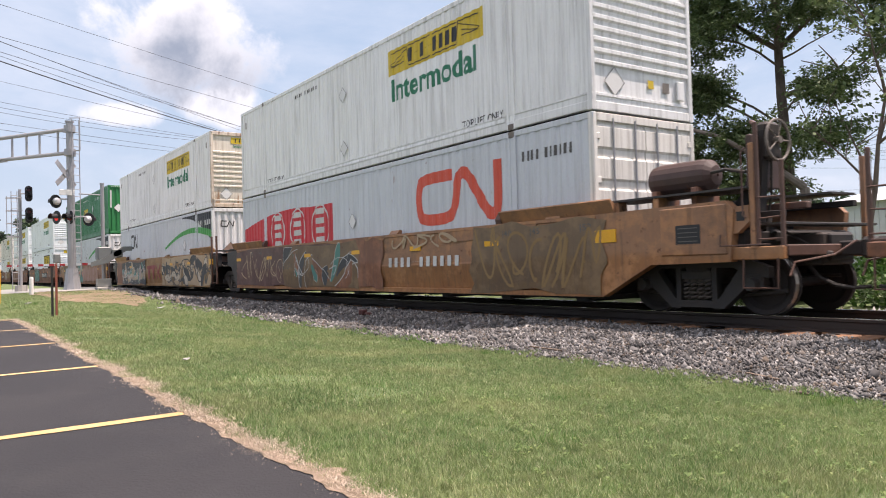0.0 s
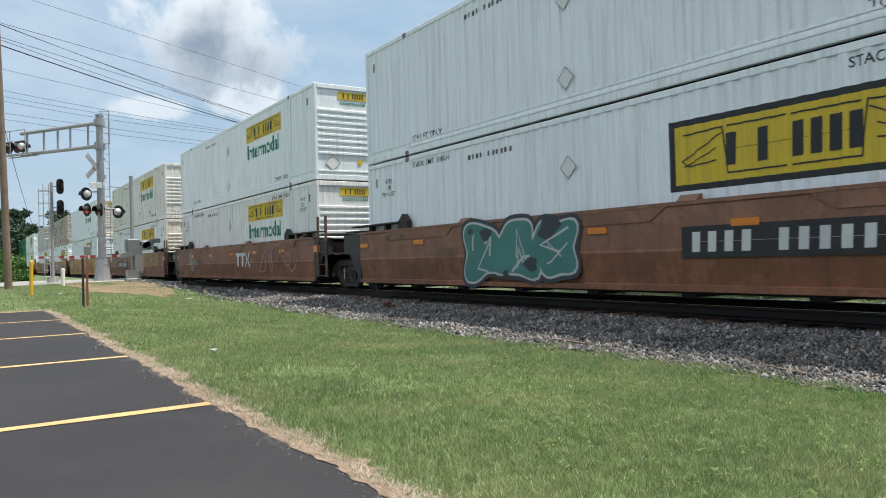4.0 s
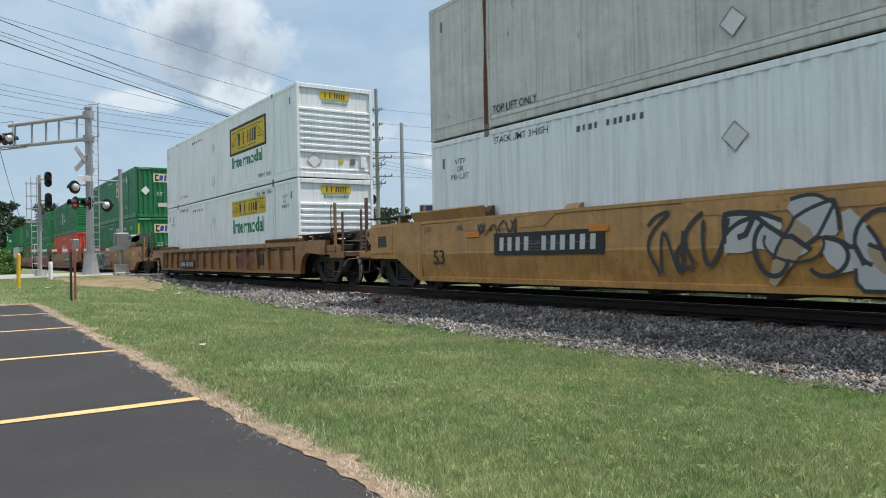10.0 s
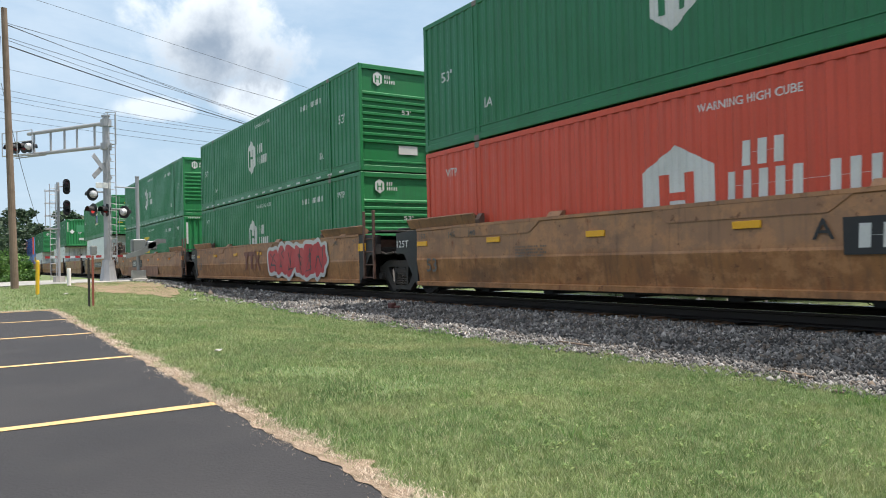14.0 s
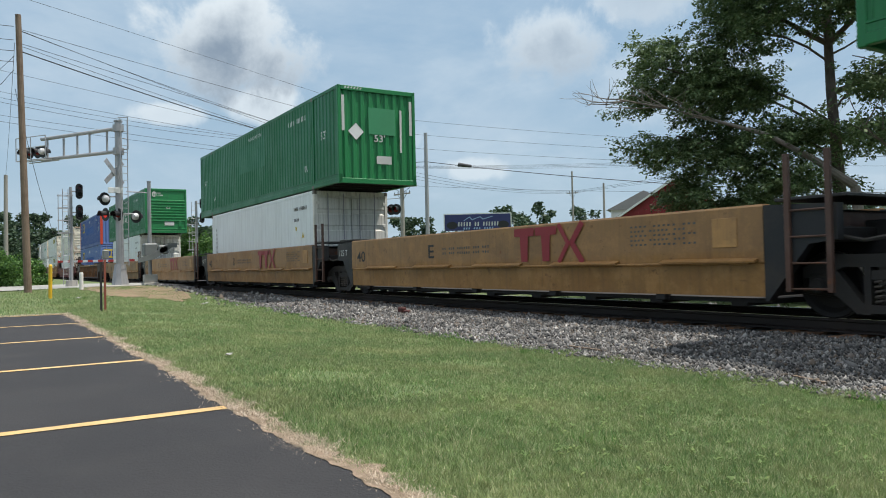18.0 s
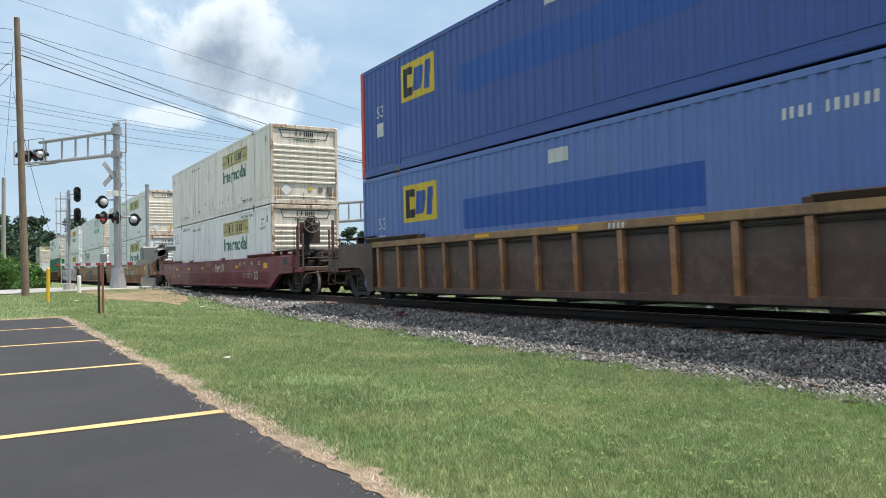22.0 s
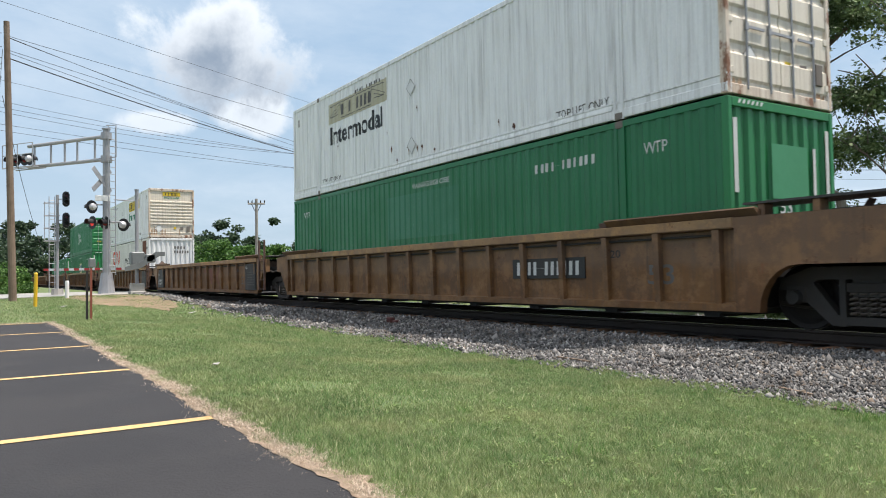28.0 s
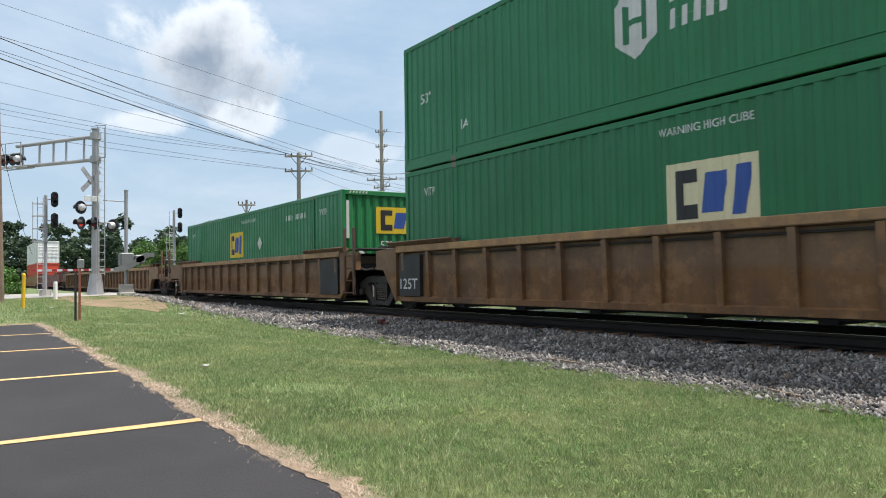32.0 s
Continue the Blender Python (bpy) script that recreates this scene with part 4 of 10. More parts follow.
def make_ballast():
    xs = np.concatenate([np.linspace(-140, -40, 40)[:-1], np.linspace(-40, 4, 130), np.linspace(4, 60, 20)[1:]])
    ts = np.linspace(0, 1, 26)
    verts = []
    for x in xs:
        y0 = float(ballast_edge(x)) - 0.05
        y = y0 + (14.6 - y0) * ts
        z = ballast_z(np.full_like(y, x), y) - 0.02
        verts.append(np.stack([np.full_like(y, x), y, z], -1))
    n, m = len(xs), len(ts)
    idx = np.arange(n * m).reshape(n, m)
    faces = np.stack([idx[:-1, :-1], idx[1:, :-1], idx[1:, 1:], idx[:-1, 1:]], -1).reshape(-1, 4)
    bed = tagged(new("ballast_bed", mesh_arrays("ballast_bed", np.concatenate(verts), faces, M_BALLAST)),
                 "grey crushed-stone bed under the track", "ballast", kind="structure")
    rng = np.random.default_rng(21)
    base = np.array([(1, 0, 0), (-1, 0, 0), (0, 1, 0), (0, -1, 0), (0, 0, 1), (0, 0, -1)], float)
    tri = np.array([(0, 2, 4), (2, 1, 4), (1, 3, 4), (3, 0, 4), (2, 0, 5), (1, 2, 5), (3, 1, 5), (0, 3, 5)])
    shapes = [(base + rng.uniform(-0.45, 0.45, base.shape)) * rng.uniform(0.6, 1.45, (1, 3)) for _ in range(28)]
    V, F, off = [], [], 0
    for x0, x1, n, size in ((-3.2, 0.5, 22000, 0.0175), (-8, -3.2, 33000, 0.0175), (-14, -8, 28000, 0.021), (-24, -14, 20000, 0.03), (-36, -24, 11000, 0.043)):
        x, y = rng.uniform(x0, x1, n), rng.uniform(5.7, 8.95, n)
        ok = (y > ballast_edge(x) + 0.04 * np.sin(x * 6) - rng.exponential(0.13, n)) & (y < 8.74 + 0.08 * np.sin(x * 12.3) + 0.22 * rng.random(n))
        x, y = x[ok], y[ok]
        z = ballast_z(x, y) + rng.uniform(-0.022, 0.014, len(x)) + 0.012 * np.sin(x * 5 + np.sin(y * 4)) * np.sin(y * 6)
        for k in range(len(shapes)):
            pick = np.arange(len(x)) % len(shapes) == k
            m = pick.sum()
            a = rng.uniform(0, math.tau, m)
            s = size * np.exp(rng.normal(0, 0.32, m))
            p = shapes[k][None] * s[:, None, None]
            ca, sa = np.cos(a)[:, None], np.sin(a)[:, None]
            px, py = p[..., 0] * ca - p[..., 1] * sa, p[..., 0] * sa + p[..., 1] * ca
            tilt = rng.uniform(-0.9, 0.9, m)[:, None]
            pz = p[..., 2] * np.cos(tilt) + px * np.sin(tilt)
            v = np.stack([px + x[pick][:, None], py + y[pick][:, None], pz + z[pick][:, None]], -1)
            V.append(v.reshape(-1, 3))
            F.append((tri[None] + (np.arange(m) * len(base))[:, None, None] + off).reshape(-1, 3))
            off += m * len(base)
    n = 9000
    x, y = rng.uniform(-38, 3, n), rng.uniform(11.45, 14.5, n)
    z = ballast_z(x, y) + rng.uniform(-0.02, 0.01, n)
    p = np.array(shapes)[np.arange(n) % len(shapes)] * (0.042 * np.exp(rng.normal(0, 0.25, n)))[:, None, None] + np.stack([x, y, z], -1)[:, None]
    V.append(p.reshape(-1, 3))
    F.append((tri[None] + (np.arange(n) * len(base))[:, None, None] + off).reshape(-1, 3))
    me = mesh_arrays("ballast_stones", np.concatenate(V), np.concatenate(F), M_STONE)
    tagged(new("ballast_stones", me), "loose angular grey ballast stones beside the track", "ballast", kind="stuff")


def make_track():
    track = tagged(new("railway_track"), "single railway track on timber ties", "railway track", kind="structure")
    prof = [(-0.075, 0), (0.075, 0), (0.075, 0.018), (0.012, 0.04), (0.012, 0.125), (0.036, 0.14), (0.036, 0.17), (0.028, 0.176), (-0.028, 0.176), (-0.036, 0.17), (-0.036, 0.14), (-0.012, 0.125), (-0.012, 0.04), (-0.075, 0.018)]
    for side in (-1, 1):
        y = YC + side * 0.752
        rail = part("rail", Build().prism([(p + y, q + RAIL - 0.176) for p, q in prof], "x", -400, 160), M_RAIL, track, "rusty steel rail with a polished head")
        part("rail_head", Build().box(-400, 160, y - 0.03, y + 0.03, RAIL - 0.001, RAIL + 0.002), M_RAILHEAD, rail, "polished running surface")
    b = Build().box(-0.115, 0.115, YC - 1.3, YC + 1.3, RAIL - 0.36, RAIL - 0.178, 0.012)
    tie = b.mesh("tie", M_TIE)
    rng = random.Random(8)
    far = Build()
    for i in range(430):
        x = 5 - i * 0.51
        if x > -72:
            ob = part("tie", tie, None, track)
            ob.matrix_basis = pose(x + rng.uniform(-0.03, 0.03), rng.uniform(-0.05, 0.05), rng.uniform(-0.008, 0.008), 0, 0, rng.uniform(-0.7, 0.7))
        elif i % 2 == 0:
            far.box(x - 0.11, x + 0.11, YC - 1.3, YC + 1.3, RAIL - 0.36, RAIL - 0.18)
    tagged(part("distant_ties", far, M_TIE, track), kind="stuff")
    plate = Build().box(-0.1, 0.1, -0.15, 0.15, 0, 0.02, 0.004).mesh("tie_plate", M_RAIL)
    for i in range(70):
        ob = part("tie_plate", plate, None, track)
        ob.matrix_basis = pose(5 - i * 0.51, YC - 0.752, RAIL - 0.196)


def make_road():
    d = Vector((0.57, -0.82, 0)).normalized()
    s = Vector((0.82, 0.57, 0))
    c = Vector((-41.5, 3.6, 0))
    verts, faces = [], []
    for i in range(60):
        p = c + d * (-120 + i * 4)
        for k in range(7):
            q = p + s * (-4.6 + k * 9.2 / 6)
            verts.append((q.x, q.y, 0.2 if abs(q.y - YC) > 5 else 0.06 + 0.028 * abs(q.y - YC)))
    for i in range(59):
        faces += [(i * 7 + k, i * 7 + k + 1, i * 7 + k + 8, i * 7 + k + 7) for k in range(6)]
    b = Build()
    b.add(verts, faces)
    solid("road", b, M_ROAD, "pale worn road crossing the track", "road", kind="structure")
    b = Build()
    for y0, y1 in ((YC - 2.2, YC - 0.86), (YC - 0.66, YC + 0.66), (YC + 0.86, YC + 2.2)):
        x = -41.5 - (y0 + y1 - 7.2) / 2 * 0.57 / 0.82 + 0.0
        b.box(x - 6.2, x + 6.2, y0, y1, RAIL - 0.3, RAIL + 0.002, 0.02)
    solid("crossing_panel", b, M_CONCRETE, "concrete panels level with the rails at the crossing", "road", kind="structure")
    # bare trodden soil round the masts
    b = Build()
    ring = [(-31.0 + 7.0 * math.cos(a) * (1 + 0.1 * math.sin(a * 5) + 0.07 * math.sin(a * 13) + 0.05 * math.sin(a * 29)), 4.9 + 1.5 * math.sin(a) * (1 + 0.12 * math.cos(a * 7) + 0.1 * math.sin(a * 17) + 0.08 * math.sin(a * 31))) for a in (i * math.tau / 120 for i in range(120))]
    b.add([(x, y, float(ground_z(x, y)) + 0.012) for x, y in ring] + [(-31.0, 4.9, float(ground_z(-31.0, 4.9)) + 0.012)], [(i, (i + 1) % 120, 120) for i in range(120)])
    solid("bare_soil", b, M_DUST, "trodden bare soil with sparse weeds beside the crossing", "soil", kind="structure")


make_ground()
make_lot()
make_road()
make_ballast()
make_track()
make_grass()

# ---- the train ----
FLAT_SIDED = set()   # boxes without corrugation
MOVERS = []          # things of the train with their place at the start of the clip
CACHE = {}
TRAIN_GROUP, BOX_GROUP = "well cars of the train", "containers on the train"
LOW, HIGH = 0.324, 3.245      # floors of the lower and upper container over the rail top
FIFTY3, FORTY = 16.154, 12.192
DEPTH = 0.021                 # of the corrugation


def cached(key, make, mat):
    k = (key, mat.name)
    if k not in CACHE:
        CACHE[k] = make().mesh(key.split("|")[0], mat)
    return CACHE[k]


def wave(x, pitch):
    """Depth 0..1 of the corrugation at x."""
    p = (x / pitch) % 1.0
    return 0.0 if p < 0.36 else (p - 0.36) / 0.14 if p < 0.5 else 1.0 if p < 0.86 else (1.0 - p) / 0.14


def corrugated(b, x0, x1, z0, z1, y, pitch, depth, sign=-1, end=False):
    """A corrugated sheet; y is its outer plane, sign the way it faces."""
    xs = {x0, x1}
    k = math.floor(x0 / pitch)
    while k * pitch < x1:
        for e in (0.0, 0.36, 0.5, 0.86):
            v = (k + e) * pitch
            if x0 < v < x1:
                xs.add(v)
        k += 1
    xs = sorted(xs)
    pts = [(x, y - sign * depth * wave(x + 1e-6, pitch)) for x in xs]
    verts = [((p[1], p[0], z) if end else (p[0], p[1], z)) for p in pts for z in (z0, z1)]
    return b.add(verts, [(2 * i, 2 * i + 2, 2 * i + 3, 2 * i + 1) for i in range(len(pts) - 1)])


def container(label, mat, x, base, side="corr", front="ribs", length=FIFTY3, front_mat=None, posts=True, pitch=0.262, rear="corr", rail_mat=None, castings=None, rim_mat=None):
    h, hw, L = 2.896, 1.295, length / 2
    ob = thing("shipping_container", label, "container", BOX_GROUP)
    MOVERS.append((ob, x, YC, RAIL + base))
    if side != "corr":
        FLAT_SIDED.add(ob.name)
    front_mat = front_mat or mat
    rail_mat = rail_mat or mat
    key = f"|{length}|{side}|{pitch}"
    for sign in (-1, 1):
        def wall():
            b = Build()
            if side == "corr":
                corrugated(b, -L + 0.1, L - 0.1, 0.27, h - 0.1, sign * (hw - 0.006), pitch, DEPTH, sign)
            else:
                n = 14 if side == "plate" else 8
                w = (2 * L - 0.2) / n
                g = 0.008 if side == "plate" else 0.003
                pts = []
                for i in range(n):
                    a = -L + 0.1 + i * w
                    pts += [(a, 0.02), (a + g, 0.02), (a + g + 0.004, 0.008), (a + w - g - 0.004, 0.008), (a + w - g, 0.02)]
                pts.append((L - 0.1, 0.02))
                b.add([(px, sign * (hw - d), z) for px, d in pts for z in (0.27, h - 0.1)], [(2 * i, 2 * i + 2, 2 * i + 3, 2 * i + 1) for i in range(len(pts) - 1)])
            return b
        part("side_wall", cached(f"side_wall{key}|{sign}", wall, mat), None, ob)
        ys = sorted((sign * hw, sign * (hw - 0.08)))
        part("top_rail", cached(f"top_rail{key}|{sign}", lambda: Build().box(-L, L, ys[0], ys[1], h - 0.11, h, 0.012), rail_mat), None, ob)
        yb = sorted((sign * (hw + 0.001), sign * (hw - 0.1)))
        part("bottom_rail", cached(f"bottom_rail{key}|{sign}", lambda: Build().prism([(sign * p, z) for p, z in ((hw - 0.1, 0.02), (hw - 0.005, 0.02), (hw + 0.001, 0.035), (hw + 0.001, 0.155), (hw - 0.014, 0.165), (hw - 0.014, 0.262), (hw - 0.002, 0.27), (hw - 0.002, 0.295), (hw - 0.1, 0.295))], "x", -L, L), rail_mat), None, ob)
        if posts:
            for px in (-6.05, 6.05):
                yp = sorted((sign * (hw + 0.003), sign * (hw - 0.07)))
                part("lift_post", cached(f"lift_post|{px}|{sign}", lambda: Build().prism([(px - 0.11, sign * (hw - 0.07)), (px - 0.11, sign * (hw + 0.002)), (px - 0.05, sign * (hw + 0.004)), (px - 0.045, sign * (hw - 0.01)), (px + 0.045, sign * (hw - 0.01)), (px + 0.05, sign * (hw + 0.004)), (px + 0.11, sign * (hw + 0.002)), (px + 0.11, sign * (hw - 0.07))], "z", 0.0, h - 0.01), rail_mat), None, ob)
                for z in (0.0, h - 0.12) if base == HIGH else (h - 0.12,):
                    yc = sorted((sign * (hw + 0.006), sign * (hw - 0.16)))
                    part("corner_casting", cached(f"corner_casting|{px}|{sign}|{z}", lambda: Build().box(px - 0.09, px + 0.09, yc[0], yc[1], z - 0.004, z + 0.118, 0.012), castings or M_CAST), None, ob, "dark steel casting")
        for px in (-L, L):
            xs = sorted((px, px - math.copysign(0.12, px)))
            part("corner_post", cached(f"corner_post{key}|{px}|{sign}", lambda: Build().box(xs[0], xs[1], yb[0], yb[1], 0.0, h, 0.014), (rim_mat or front_mat) if px > 0 else rail_mat), None, ob)
            if not posts:
                for z in (0.0, h - 0.12):
                    part("corner_casting", cached(f"corner_casting{key}|{px}|{sign}|{z}", lambda: Build().box(xs[0] - 0.004, xs[1] + 0.004, yb[0] - 0.003, yb[1] + 0.003, z - 0.003, z + 0.12, 0.012), castings or M_CAST), None, ob, "steel casting")
    part("roof", cached(f"roof{key}", lambda: Build().box(-L + 0.02, L - 0.02, -hw + 0.06, hw - 0.06, h - 0.06, h - 0.02), mat), None, ob)

    def floor():
        b = Build().box(-L + 0.02, L - 0.02, -hw + 0.05, hw - 0.05, 0.12, 0.16)
        for i in range(30):
            cx = -L + 0.4 + i * (2 * L - 0.8) / 29
            b.box(cx - 0.03, cx + 0.03, -hw + 0.1, hw - 0.1, 0.025, 0.12)
        return b
    tagged(part("floor", cached(f"floor{key}", floor, M_UNDER), None, ob), "dark steel floor beams", kind="stuff")

    for sgn, m2 in ((1, rim_mat or front_mat), (-1, rail_mat)):
        xs = sorted((sgn * (L - 0.002), sgn * (L - 0.1)))
        part("end_header", cached(f"end_header{key}|{sgn}", lambda: Build().box(xs[0], xs[1], -hw + 0.1, hw - 0.1, h - 0.14, h - 0.005, 0.01), m2), None, ob)
        part("end_sill", cached(f"end_sill{key}|{sgn}", lambda: Build().box(xs[0], xs[1], -hw + 0.1, hw - 0.1, 0.01, 0.16, 0.01), m2), None, ob)
    part("end_wall", cached(f"end_wall{key}|r", lambda: corrugated(Build(), -hw + 0.1, hw - 0.1, 0.15, h - 0.13, -L + 0.03, 0.24, 0.04, -1, True), mat), None, ob)
    xf = L - 0.03
    if front == "ribs":
        def ribs():
            pts = [(0.15, 0.0), (0.25, 0.0), (0.26, 0.022), (0.3, 0.022), (0.31, 0.0)]
            for i in range(8):
                z = 0.82 + i * 0.185
                pts += [(z - 0.06, 0.0), (z - 0.035, 0.045), (z + 0.02, 0.045), (z + 0.05, 0.0)]
            pts.append((h - 0.13, 0.0))
            b = Build()
            return b.add([(xf - 0.02 + d, y, z) for z, d in pts for y in (-hw + 0.1, hw - 0.1)], [(2 * i, 2 * i + 2, 2 * i + 3, 2 * i + 1) for i in range(len(pts) - 1)])
        part("end_wall", cached(f"end_wall{key}|ribs", ribs, front_mat), None, ob, "front wall with horizontal ribs")
    elif front == "corr":
        part("end_wall", cached(f"end_wall{key}|fc", lambda: corrugated(Build(), -hw + 0.1, hw - 0.1, 0.15, h - 0.13, xf, 0.27, 0.045, 1, True), front_mat), None, ob, "vertically corrugated front wall")
    elif front == "reefer":
        part("end_wall", cached(f"end_wall{key}|reefer", lambda: Build().box(xf - 0.05, xf - 0.02, -hw + 0.1, hw - 0.1, 1.0, h - 0.13, 0.01).box(xf - 0.3, xf - 0.25, -hw + 0.1, hw - 0.1, 0.15, 1.0), front_mat), None, ob)
        part("cooling_unit", cached("cooling_unit|a", lambda: Build().box(xf - 0.24, xf - 0.02, -hw + 0.2, hw - 0.35, 0.2, 0.95, 0.03).box(xf - 0.24, xf - 0.04, hw - 0.3, hw - 0.14, 0.3, 0.9, 0.03), M_UNDER), None, ob, "black cooling unit")
        part("badge", cached("badge|a", lambda: Build().add([(xf - 0.015, 0.25 + 0.16 * math.cos(a), 1.3 + 0.075 * math.sin(a)) for a in (i * math.tau / 20 for i in range(20))], [tuple(range(20))]), M_INK_BLUE), None, ob, "blue oval badge")
    else:
        for s in (-1, 1):
            def leaf():
                ys2 = sorted((s * 0.012, s * (hw - 0.1)))
                pts = [(xf - 0.04, h - 0.14), (xf - 0.04, 0.16), (xf - 0.016, 0.16)]
                for i in range(5):
                    z = 0.42 + i * 0.52
                    pts += [(xf - 0.016, z - 0.2), (xf + 0.012, z - 0.16), (xf + 0.012, z + 0.16), (xf - 0.016, z + 0.2)]
                pts.append((xf - 0.016, h - 0.14))
                return Build().prism(pts, "y", ys2[0], ys2[1])
            door = part("door", cached(f"door{key}|{s}", leaf, front_mat), None, ob)
            for y in (0.28, 0.82):
                part("lock_rod", cached(f"lock_rod{key}|{s}|{y}", lambda: Build().tube((xf + 0.03, s * y, 0.1), (xf + 0.03, s * y, h - 0.08), 0.017, n=8).box(xf + 0.015, xf + 0.05, s * y - 0.03, s * y + 0.03, 0.95, 1.05).box(xf + 0.03, xf + 0.05, min(s * y, s * y - 0.4 * s), max(s * y, s * y - 0.4 * s), 0.98, 1.02), M_GALV), None, door, "steel lock rod")
            for i in range(4):
                z = 0.35 + i * 0.72
                yy = sorted((s * (hw - 0.17), s * (hw - 0.08)))
                part("hinge", cached(f"hinge{key}|{s}|{i}", lambda: Build().box(xf - 0.01, xf + 0.028, yy[0], yy[1], z - 0.05, z + 0.05, 0.008), front_mat), None, door)
    return ob


def field(parent, x0, x1, zlo, zhi, mat, label, pitch=0.262, n=60):
    """Paint on a corrugated side between two curves."""
    xs = {x0 + (x1 - x0) * i / n for i in range(n + 1)}
    for k in range(math.floor(x0 / pitch), math.ceil(x1 / pitch) + 1):
        xs |= {(k + e) * pitch for e in (0.0, 0.36, 0.5, 0.86) if x0 < (k + e) * pitch < x1}
    xs = sorted(xs)
    verts = [(x, -1.2925 + DEPTH * wave(x + 1e-6, pitch), z) for x in xs for z in (zlo(x), zhi(x))]
    return part("painted_field", Build().add(verts, [(2 * i, 2 * i + 2, 2 * i + 3, 2 * i + 1) for i in range(len(xs) - 1)]), mat, parent, label)


FACE = -1.2985       # plane of flat markings on a container's near side


def sheet(parent, x0, x1, z0, z1, mat, label, pitch=0.262, name="sign_panel", out=0.004):
    b = corrugated(Build(), x0, x1, z0, z1, -(1.295 - 0.006) - out, pitch, DEPTH, -1)
    return part(name, b, mat, parent, label)


def poly(parent, name, pts, mat, label="", y=FACE, end=False):
    return part(name, flat_shape(Build(), pts, y, end), mat, parent, label)


def line_shape(parent, name, pts, w, mat, label="", y=FACE, end=False):
    return part(name, stroke(Build(), pts, w, y, end), mat, parent, label)


def carrier_sign(ob, x0, x1, z0, z1, panel, ink, boxed=False, wings=True):
    """A wide panel with plain dark blocks between two winged outlines."""
    if panel is not None:
        if boxed:
            sheet(ob, x0 - 0.09, x1 + 0.09, z0 - 0.09, z1 + 0.09, M_INK, "black border", out=0.002, name="sign_border")
        sheet(ob, x0, x1, z0, z1, panel, "yellow sign panel")
    else:
        b = Build()
        stroke(b, [(x0, z0), (x1, z0), (x1, z1), (x0, z1), (x0, z0)], 0.035, FACE)
        part("sign_border", b, ink, ob, "thin dark sign outline")
    w, h = x1 - x0, z1 - z0
    part("emblem", bars(x0 + 0.23 * w, x0 + 0.77 * w, z0 + 0.24 * h, z0 + 0.76 * h, FACE - 0.004, "1 1 1111", fat=0.66), ink, ob, "plain dark blocks")
    if wings:
        b = Build()
        for s in (-1, 1):
            c = (x0 + x1) / 2
            f = lambda u, v: (c + s * u * w / 2, z0 + v * h)
            stroke(b, [f(0.9, 0.84), f(0.55, 0.88), f(0.5, 0.12), f(0.02, 0.12)], 0.022, FACE - 0.006)
            stroke(b, [f(0.56, 0.78), f(0.92, 0.4), f(0.86, 0.3), f(0.6, 0.35)], 0.02, FACE - 0.006)
            stroke(b, [f(0.6, 0.55), f(0.9, 0.3)], 0.018, FACE - 0.006)
            stroke(b, [f(0.02, 0.88), f(0.5, 0.88)], 0.022, FACE - 0.006)
        part("emblem_outline", b, ink, ob, "thin dark winged outline")


def placard(ob, x, z, r=0.2, y=FACE, end=False, mat=None):
    pts = [(x, z - r), (x + r, z), (x, z + r), (x - r, z)]
    part("placard", flat_shape(Build(), pts, y - (0 if end else 0.002) + (0.002 if end else 0), end), mat or M_PLACARD, ob, "square placard holder on its corner")
    b = stroke(Build(), pts + pts[:1], 0.011, y + (0.005 if end else -0.005), end)
    part("placard_edge", b, M_INK_FADED, ob)


def rust_spots_on(ob, rng, places):
    """Ragged rust spots with pale runs below them; places: (x, z, radius)."""
    runs, spots = Build(), Build()
    for i, (cx, cz, r) in enumerate(places):
        ph = rng.uniform(0, 6)
        pts = [(cx + r * (1 + 0.28 * math.sin(3 * a + ph) + 0.18 * math.sin(5 * a + 2 * ph)) * math.cos(a), cz + 1.2 * r * (1 + 0.25 * math.sin(2 * a + ph)) * math.sin(a)) for a in (k * math.tau / 12 for k in range(12))]
        l, w = r * rng.uniform(2.0, 5.0), r * 0.5
        flat_shape(runs, [(cx - w, cz), (cx - w * 0.7, cz - l * 0.6), (cx - w * 0.2, cz - l), (cx + w * 0.3, cz - l * 0.9), (cx + w * 0.8, cz - l * 0.4), (cx + w, cz)], FACE - 0.0012 - i * 1e-5)
        flat_shape(spots, pts, FACE - 0.002 - i * 1e-5)
    tagged(part("rust_run", runs, M_BLEED, ob), "pale rust runs", kind="stuff")
    tagged(part("rust_patch", spots, M_SPOT, ob), "dark rust spots", kind="stuff")


